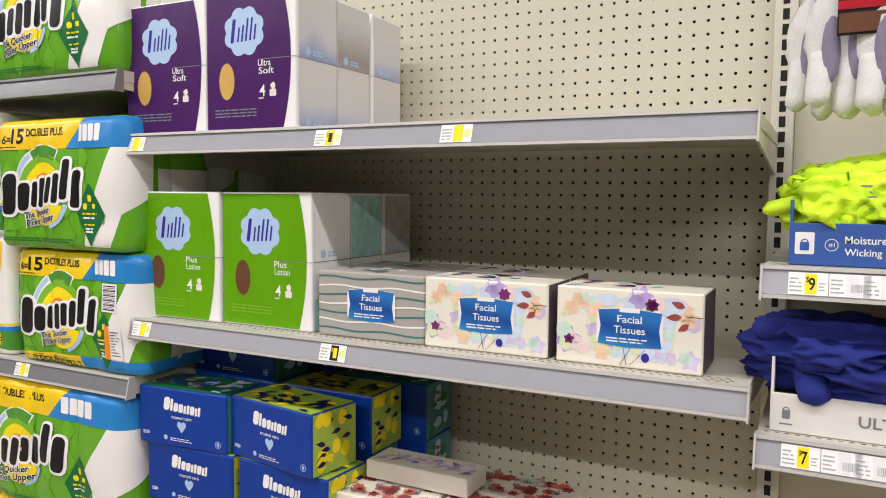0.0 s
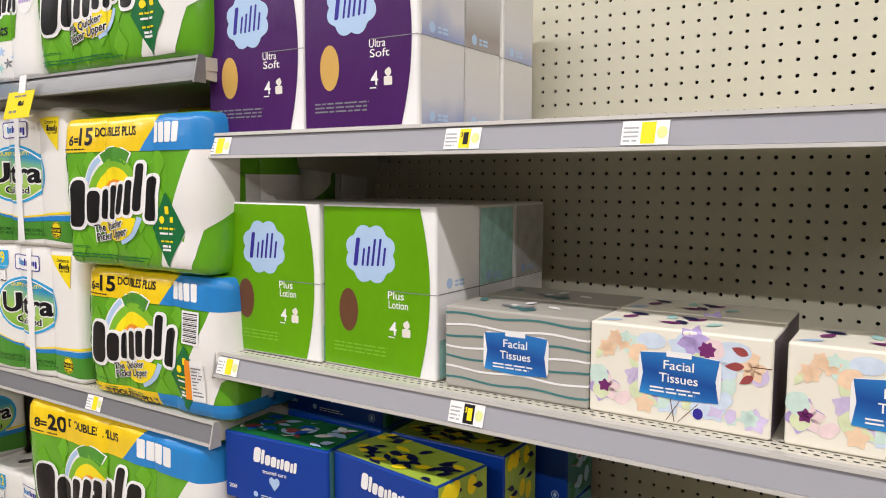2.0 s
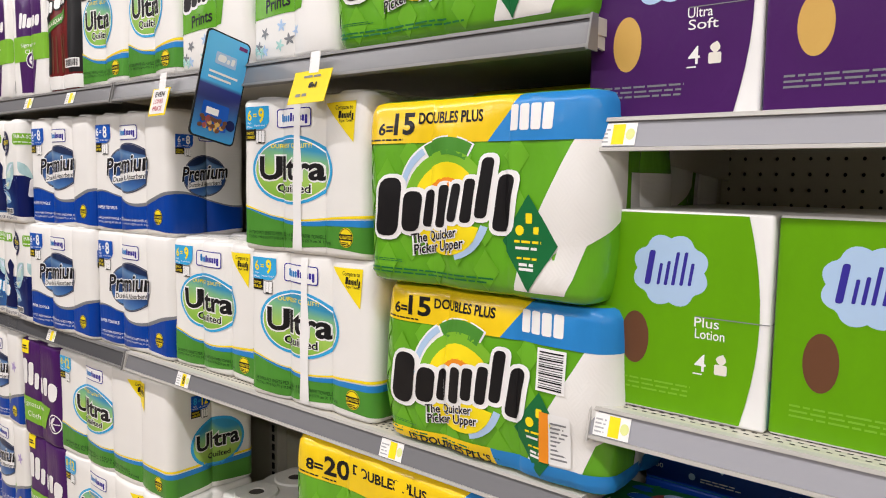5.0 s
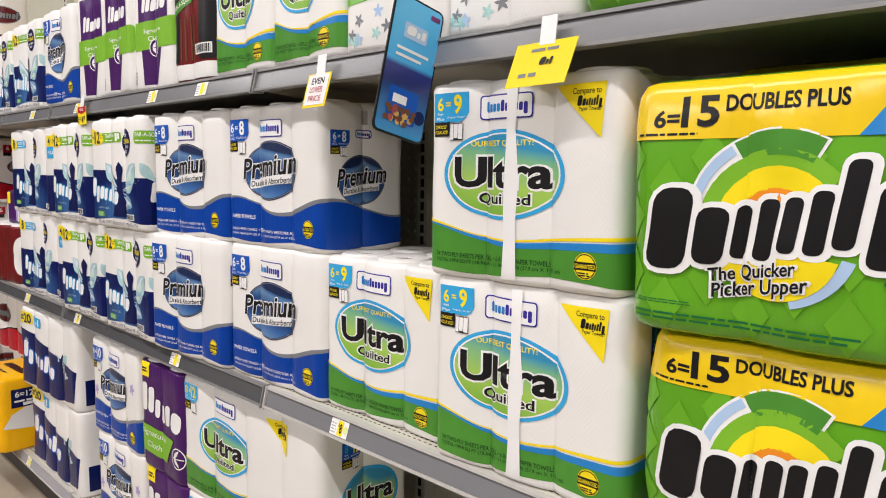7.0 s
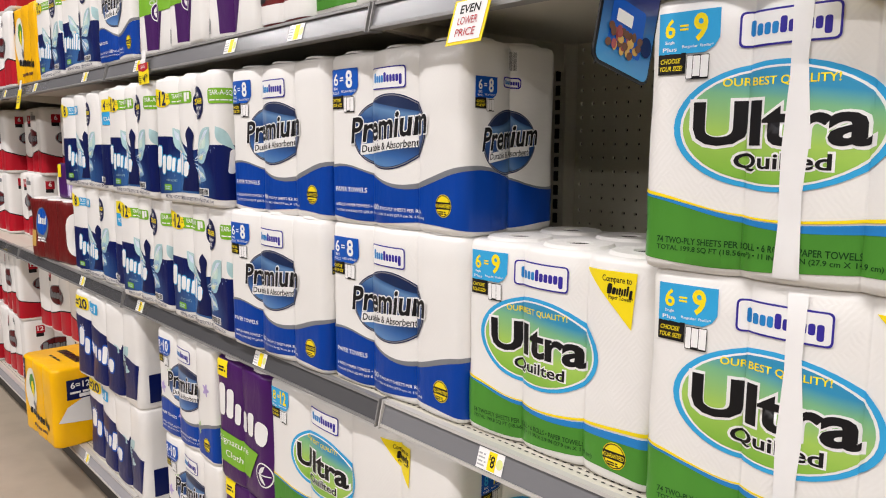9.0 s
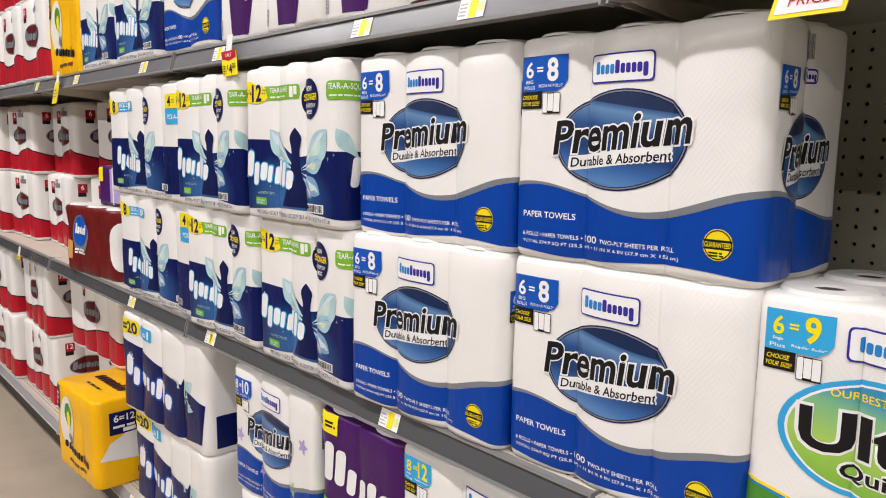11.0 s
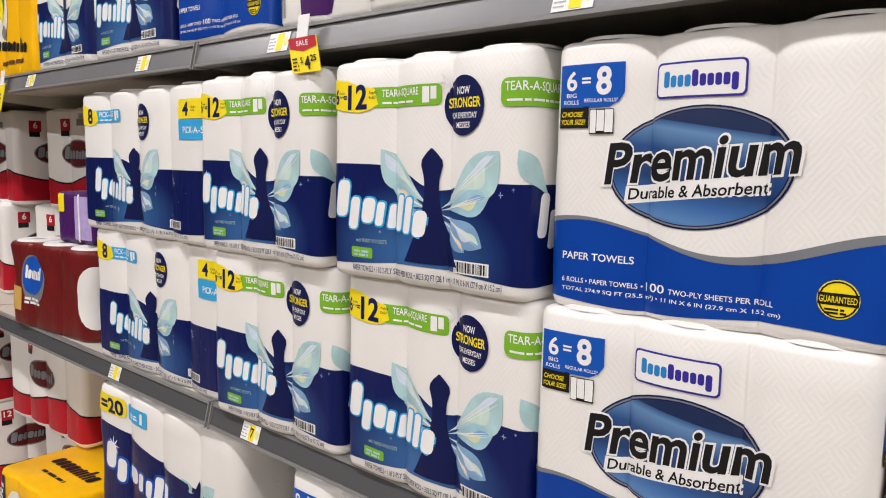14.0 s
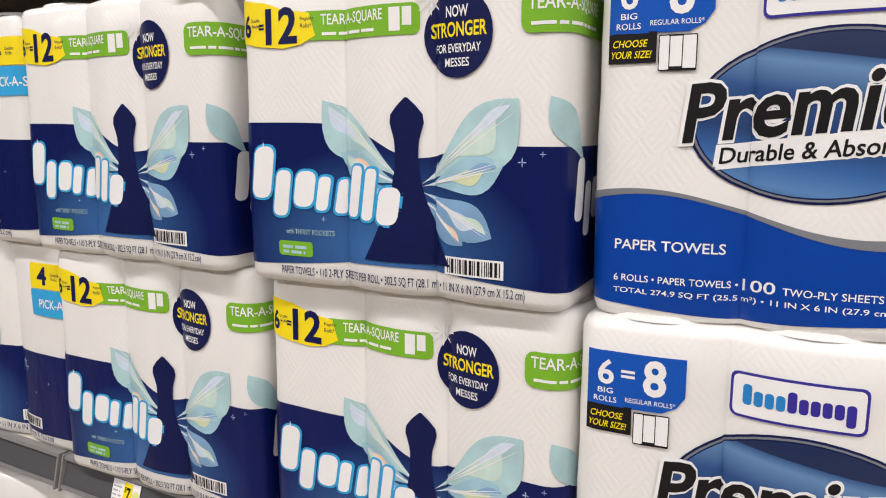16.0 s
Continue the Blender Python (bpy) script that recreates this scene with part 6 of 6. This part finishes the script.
def price_tag(x, z, front, w=0.052, amount="", seal=True, night=False, plain=False):
    """A paper tag slid into the leaning price channel."""
    t = thing("price_tag", "white paper price tag with a yellow field in the channel", "price tag", "shelf price tags")
    lean = lambda bm, lift: [setattr(v, "co", Vector((v.co.x, -0.0095 - lift - 0.31 * (0.016 - (v.co.y + 0.016)), v.co.y))) for v in bm.verts]
    for nm, m, sh, lf in (("paper", "white", [rect(-w / 2, -0.014, w / 2, 0.014)], 0.001),
                          ("field", "black" if night else "tagwhite" if plain else "yellow", [rect(-w * 0.08, -0.0125, w * 0.22, 0.0125)], 0.0014),
                          ("print", "tagprint", [bars(-w * 0.46, -0.010, -w * 0.12, 0.010, 4, int(abs(x) * 90), 0.4)], 0.0014),
                          ("seal", "palelime" if seal else "tagprint", [ell(w * 0.36, 0, 0.006, 0.007, n=14)] if seal else [barcode(w * 0.02, -0.008, w * 0.44, 0.002)] if plain else [bars(w * 0.27, -0.008, w * 0.46, 0.004, 3, 7, 0.4)], 0.0014)):
        bm = flat(*sh)
        lean(bm, lf)
        part(nm, bm, M[m], t)
    if amount:
        bm = flat(Words("$", -w * 0.01, 0.005, 0.0035, 0.008, 0.0), Words(amount, w * 0.10, 0.0, 0.0075, 0.016, 0.02))
        lean(bm, 0.0018)
        part("amount", bm, M["yellow" if night else "black"], t)
    return place(t, x, front, z - 0.0205)


for x, a in ((-1.241, ""), (-0.771, "1")):
    price_tag(x, LO, FRONT, 0.055 if a else 0.05, a, night=bool(a))
for x, a in ((-1.250, ""), (-0.780, "1"), (-0.536, "")):
    price_tag(x, HI, FRONT, 0.055, a)
for x, a in ((-2.255, "8"), (-1.63, ""), (-2.915, ""), (-3.586, "7"), (-4.09, "")):
    price_tag(x, MID, FRONT, 0.05, a)
for x in (-2.726, -2.975, -3.90, -3.48, -4.45, -4.9):
    price_tag(x, TOP, UPF, 0.05)
price_tag(-4.16, DECK, FRONT, 0.045)
for k, x in enumerate((-0.035, 0.012, 0.05, 0.09, 0.13)):
    price_tag(x, 1.097, FRONT, 0.046, "9" if k == 0 else "", seal=False, plain=k > 0)
    price_tag(x, 0.871, FRONT, 0.046, "7" if k == 0 else "", seal=False, plain=k > 0)


def flag(name, label, x, z, w, h, lean, fills, tone="yellow", head=None):
    """A stiff card that hangs from the channel on a small clear stem."""
    t = thing(name, label, "sale tag", "hanging shelf tags")
    c, s = math.cos(radians(lean)), math.sin(radians(lean))
    turn = lambda bm, y: [setattr(v, "co", Vector((v.co.x - s * v.co.y, y, 0.02 * v.co.x + c * v.co.y))) for v in bm.verts]
    bm = box_bm(-w / 2, 0.0, -h, w / 2, 0.001, 0.0)
    for v in bm.verts:
        v.co = (v.co.x - s * v.co.z, v.co.y, 0.02 * v.co.x + c * v.co.z)
    part("card", bm, M[tone], t)
    for k, (nm, m, shapes) in enumerate(fills):
        bm = flat(*shapes)
        turn(bm, -0.0006 - 0.0004 * k)
        part(nm, bm, M[m], t)
    part("stem", box_bm(-0.012, -0.0002, -0.004, 0.012, 0.0012, 0.032, 0.0003), M["white"], t)
    return place(t, x, UPF - 0.024, z, 0, -8)


flag("lower_price_tag", "white and yellow lower price card hanging from the shelf edge", -2.27, TOP - 0.028, 0.066, 0.058, -12,
     [("field", "white", [rect(-0.029, -0.054, 0.029, -0.002)]), ("lettering", "black", [Words("EVEN", 0, -0.013, 0.036, 0.011, 0.02)]),
      ("lettering", "red", [Words("LOWER", 0, -0.028, 0.036, 0.010, 0.0), Words("PRICE", 0, -0.043, 0.036, 0.010, 0.0)])])
flag("sale_tag", "bright yellow sale card hanging from the shelf edge", -1.790, TOP - 0.030, 0.094, 0.056, -15,
     [("print", "grey", [bars(-0.03, -0.044, 0.0, -0.036, 1, 4), bars(-0.02, -0.012, 0.03, -0.006, 1, 5)]), ("lettering", "black", [mark(0.008, -0.026, 0.02, 0.010, 2, 3)])])
flag("sale_tag", "red and yellow sale card hanging from the shelf edge", -3.408, TOP - 0.022, 0.062, 0.054, 22,
     [("head", "red", [[[(-0.03, -0.016), (0, -0.022), (0.03, -0.016), (0.03, 0), (-0.03, 0)]]]), ("lettering", "white", [Words("SALE", 0.0, -0.009, 0.026, 0.008, 0.01)]),
      ("lettering", "black", [Words("$", -0.006, -0.036, 0.005, 0.012, 0.01), Words("4", 0.006, -0.040, 0.012, 0.020, 0.03), Words("25", 0.020, -0.034, 0.013, 0.010, 0.03), bars(-0.026, -0.05, -0.012, -0.028, 4, 4, 0.4)])])
flag("sale_tag", "yellow and white sale card hanging from the shelf edge", -4.60, TOP - 0.02, 0.05, 0.07, -10, [("print", "grey", [bars(-0.015, -0.05, 0.015, -0.02, 3, 4, 0.5)])])
flag("sale_tag", "small yellow tag at the shelf edge", -5.25, MID - 0.024, 0.05, 0.02, -25, [("print", "black", [bars(-0.02, -0.014, 0.02, -0.006, 2, 4, 0.5)])])


def hanging_sign():
    t = thing("shelf_sign", "blue phone-shaped plastic advertising sign sticking out from the shelf edge", "sign")
    w, h = 0.094, 0.196
    def card(shape, y0, y1=None):
        bm = flat(shape)
        if y1 is not None:
            g = bmesh.ops.extrude_face_region(bm, geom=bm.faces[:])
            for v in g["geom"]:
                if isinstance(v, bmesh.types.BMVert):
                    v.co.z += y1 - y0
            bmesh.ops.recalc_face_normals(bm, faces=bm.faces[:])
        for v in bm.verts:
            v.co = (v.co.z + y0, v.co.x, v.co.y)
        return bm
    part("frame", card(rect(-w / 2, -h / 2, w / 2, h / 2, 0.010), -0.002, 0.0), M["black"], t)
    part("screen", card(rect(-w / 2 + 0.003, -h / 2 + 0.003, w / 2 - 0.003, h / 2 - 0.003, 0.008), 0.0006), M["night"], t, "blue printed screen")
    part("brand_mark", card(rect(-0.022, 0.040, 0.022, 0.062, 0.003), 0.0012), M["paleblue"], t)
    part("brand_mark", card(mark(0, 0.051, 0.036, 0.013, 5, 3), 0.0016), M["white"], t)
    part("flash", card(rect(0.022, 0.080, 0.040, 0.087), 0.0012), M["berry"], t)
    for q in ((-0.03, 0.022, 0.03, 0.026), (-0.03, 0.012, 0.018, 0.016)):
        part("small_print", card(rect(*q), 0.0012), M["white"], t)
    part("picture_box", card(rect(-0.030, -0.078, 0.025, -0.030, 0.004), 0.0012), M["royalink"], t)
    rg = random.Random(5)
    for k in range(26):
        part("picture_dot", card(ell(rg.uniform(-0.030, 0.022), rg.uniform(-0.080, -0.058), 0.005, 0.004, rg.uniform(0, 90), 10), 0.0016 + 0.00004 * k), M[rg.choice(("straw", "brown", "rust"))], t)
    part("picture_label", card(rect(-0.022, -0.052, 0.004, -0.040, 0.001), 0.0018), M["white"], t)
    part("picture_seal", card(ell(0.032, -0.062, 0.010, 0.010, 0, 16), 0.0018), M["navyink"], t)
    part("stem", box_bm(-0.0012, -0.004, 0.06, -0.0004, 0.115, 0.072), M["white"], t)
    return place(t, -2.003, 1.054, 1.381, 0, -13)


hanging_sign()


# ---- gloves and cloths on the next bay ----
def lump(bm, c, size, seed, rough=0.25, ridge=0.35, sub=4):
    r = bmesh.ops.create_icosphere(bm, subdivisions=sub, radius=1)
    for v in r["verts"]:
        p = v.co.copy()
        n = noise.noise(p * 1.6 + Vector((seed, 0, 0)))
        f = 1 - abs(noise.noise(p * 2.6 + Vector((0, seed, 0)))) * 2
        k = 1 + rough * n + ridge * 0.35 * f + 0.05 * noise.noise(p * 9 + Vector((seed, 3, 1)))
        v.co = Vector((c[0] + p.x * k * size[0], c[1] + p.y * k * size[1], c[2] + p.z * k * size[2]))
    return bm


def finger(bm, a, b, r0, r1, seg=10):
    a, b = Vector(a), Vector(b)
    d = (b - a)
    q = d.to_track_quat("Z", "Y").to_matrix().to_4x4()
    rings = []
    for k in range(9):
        t = k / 8
        r = (r0 + (r1 - r0) * t) * (1 if t < 0.86 else math.sqrt(max(0.02, 1 - ((t - 0.86) / 0.15) ** 2)))
        rings.append([bm.verts.new(a + d * t + (q @ Vector((r * math.cos(2 * math.pi * i / seg), r * 0.8 * math.sin(2 * math.pi * i / seg), 0)))) for i in range(seg)])
    for u, w in zip(rings, rings[1:]):
        for i in range(seg):
            bm.faces.new((u[i], u[(i + 1) % seg], w[(i + 1) % seg], w[i]))
    bm.faces.new(rings[-1])
    bm.faces.new(rings[0][::-1])


def tray(name, label, x0, x1, z, h, material, back_h):
    t = thing(name, label, "display box")
    y0, y1 = 1.150, 1.42
    part("front_panel", box_bm(x0, y0, z, x1, y0 + 0.004, z + h, 0.0008), M[material], t)
    part("side_panel", box_bm(x0, y0 + 0.0045, z, x0 + 0.004, y1, z + back_h, 0.0008), M[material], t)
    part("side_panel", box_bm(x1 - 0.004, y0 + 0.0045, z, x1, y1, z + back_h, 0.0008), M[material], t)
    part("bottom_panel", box_bm(x0 + 0.0045, y0 + 0.0045, z, x1 - 0.0045, y1, z + 0.003), M[material], t)
    part("back_panel", box_bm(x0, y1 + 0.0005, z, x1, y1 + 0.0045, z + back_h), M[material], t)
    return t


def on_front(shapes, material, parent, name, y=1.1494):
    bm = flat(*shapes)
    for v in bm.verts:
        v.co = (v.co.x, y, v.co.y)
    return part(name, bm, M[material], parent)


Z1, Z2 = 1.098, 0.872
tb = tray("glove_tray", "blue printed card display tray on the shelf", -0.060, 0.34, Z1, 0.055, "trayblue", 0.085)
on_front([rect(-0.053, Z1 + 0.014, -0.030, Z1 + 0.043, 0.002)], "white", tb, "lock_label")
on_front([rect(-0.047, Z1 + 0.019, -0.036, Z1 + 0.030, 0.001), arc(-0.0415, Z1 + 0.030, 0.003, 0.0045, 0, 180, 8)], "trayblue", tb, "lock_icon", 1.149)
on_front([arc(-0.010, Z1 + 0.027, 0.0072, 0.008, 0, 360, 20), Words("#1", -0.010, Z1 + 0.027, 0.007, 0.006)], "white", tb, "rank_badge")
on_front([Words("Moisture", 0.005, Z1 + 0.034, 0.047, 0.010, 0.012, left=True), Words("Wicking", 0.005, Z1 + 0.017, 0.042, 0.012, 0.012, left=True)], "white", tb, "lettering")
tw = tray("cloth_tray", "white card display tray with grey print", -0.075, 0.34, Z2, 0.052, "traywhite", 0.10)
on_front([rect(-0.060, Z2 + 0.018, -0.050, Z2 + 0.030, 0.001), arc(-0.055, Z2 + 0.030, 0.003, 0.0045, 0, 180, 8), rect(-0.063, Z2 + 0.010, -0.047, Z2 + 0.012)], "grey", tw, "lock_icon")
on_front([Words("ULT", 0.030, Z2 + 0.026, 0.040, 0.015, 0.02, left=True)], "grey", tw, "lettering")

gl = thing("work_gloves", "bundle of fluorescent yellow knitted work gloves in a tray", "gloves")
for c0, s0, sd in (((-0.01, 1.215, Z1 + 0.078), (0.060, 0.055, 0.042), 3.1), ((0.06, 1.22, Z1 + 0.086), (0.062, 0.060, 0.042), 7.7), ((0.14, 1.22, Z1 + 0.082), (0.075, 0.060, 0.050), 2.2), ((0.23, 1.23, Z1 + 0.082), (0.085, 0.065, 0.050), 11.2), ((0.07, 1.30, Z1 + 0.09), (0.12, 0.065, 0.050), 15.0)):
    bm = bmesh.new()
    lump(bm, c0, s0, sd, 0.30, 0.9, 5)
    part("glove", bm, M["neon"], gl, smooth=True)
for a, b, r in (((-0.03, 1.195, Z1 + 0.085), (-0.094, 1.168, Z1 + 0.070), 0.016), ((-0.04, 1.20, Z1 + 0.10), (-0.062, 1.175, Z1 + 0.112), 0.013), ((0.03, 1.175, Z1 + 0.08), (0.0, 1.160, Z1 + 0.052), 0.014)):
    bm = bmesh.new()
    finger(bm, a, b, r, r * 0.85)
    part("finger", bm, M["neon"], gl, smooth=True)
bm = flat(bars(0.0, 0.02, 0.06, 0.06, 5, 4, 0.4))
for v in bm.verts:
    v.co = (v.co.x + 0.02, 1.160 + 0.1 * (v.co.y - 0.02), Z1 + 0.055 + v.co.y * 0.9)
part("bag_print", bm, M["grey"], gl)
bm = bmesh.new()
bmesh.ops.create_grid(bm, x_segments=26, y_segments=14, size=1)
for v in bm.verts:
    x, y = v.co.x, v.co.y
    v.co = (0.05 + 0.11 * x, 1.215 + 0.055 * y + 0.008 * noise.noise((x * 3, y * 3, 1)), Z1 + 0.118 + 0.012 * noise.noise((x * 4, y * 5, 7)) + 0.012 * (1 - x * x) + 0.012 * y)
bag = part("clear_bag", bm, film, gl, "crinkled clear plastic bag", True)
bag.visible_shadow = False

cl = thing("cleaning_cloths", "heap of folded cobalt blue cloths spilling over a tray", "cloths")
for k, (c, s, sd) in enumerate((((0.05, 1.26, Z2 + 0.085), (0.15, 0.10, 0.048), 1.3), ((-0.005, 1.215, Z2 + 0.115), (0.09, 0.07, 0.036), 5.2), ((0.19, 1.27, Z2 + 0.11), (0.12, 0.10, 0.05), 9.4), ((0.06, 1.20, Z2 + 0.065), (0.09, 0.045, 0.040), 12.4))):
    bm = bmesh.new()
    lump(bm, c, s, sd, 0.22, 0.7, 5)
    part("cloth", bm, M["cobalt"], cl, smooth=True)
for a, b in (((-0.03, 1.20, Z2 + 0.135), (-0.100, 1.165, Z2 + 0.135)), ((-0.03, 1.19, Z2 + 0.09), (-0.02, 1.142, Z2 + 0.045)), ((0.02, 1.19, Z2 + 0.085), (-0.045, 1.150, Z2 + 0.10))):
    bm = bmesh.new()
    finger(bm, a, b, 0.026, 0.020)
    part("cloth_fold", bm, M["cobalt"], cl, smooth=True)


def hanging_gloves(x, y, z):
    t = thing("glove_pack", "white knitted work gloves with lavender cuffs hanging in a clear bag", "gloves", "hanging glove packs")
    bm = bmesh.new()
    lump(bm, (0, 0, 0.02), (0.064, 0.020, 0.085), x * 9, 0.10, 0.25)
    part("palm", bm, M["glove"], t, smooth=True)
    for k in range(4):
        fx = -0.045 + 0.030 * k
        bm = bmesh.new()
        finger(bm, (fx, -0.004, -0.005), (fx * 1.15, -0.014 + 0.008 * (k % 2), -0.098 + 0.014 * abs(k - 1.5)), 0.019, 0.0165)
        part("finger", bm, M["palegreen"] if k == 3 else M["glove"], t, "pale green dipped finger" if k == 3 else "", True)
        if k < 3:
            bm = bmesh.new()
            lump(bm, (fx + 0.010, -0.016, 0.0), (0.012, 0.010, 0.042), k + x, 0.1, 0.2, 3)
            part("stripe", bm, M["stripe"], t, "lavender knitted stripe", True)
    part("header_card", box_bm(-0.030, -0.038, 0.012, 0.040, -0.0355, 0.125, 0.0005), M["black"], t, "black header card")
    part("card_band", box_bm(-0.030, -0.0396, 0.045, 0.040, -0.0383, 0.056), M["red"], t, "red band")
    part("card_picture", box_bm(-0.028, -0.0396, 0.015, 0.038, -0.0383, 0.040), M["brown"], t)
    part("hook", box_bm(-0.003, -0.03, 0.15, 0.003, BACK - y, 0.156, 0.001), M["steel"], t)
    return place(t, x, y, z)


hg = hanging_gloves(0.015, 1.22, 1.385)
again(hg, 0.075, 1.20, 1.375, 3)
again(hg, -0.012, 1.30, 1.39, -4)
again(hg, 0.16, 1.22, 1.38, 0)
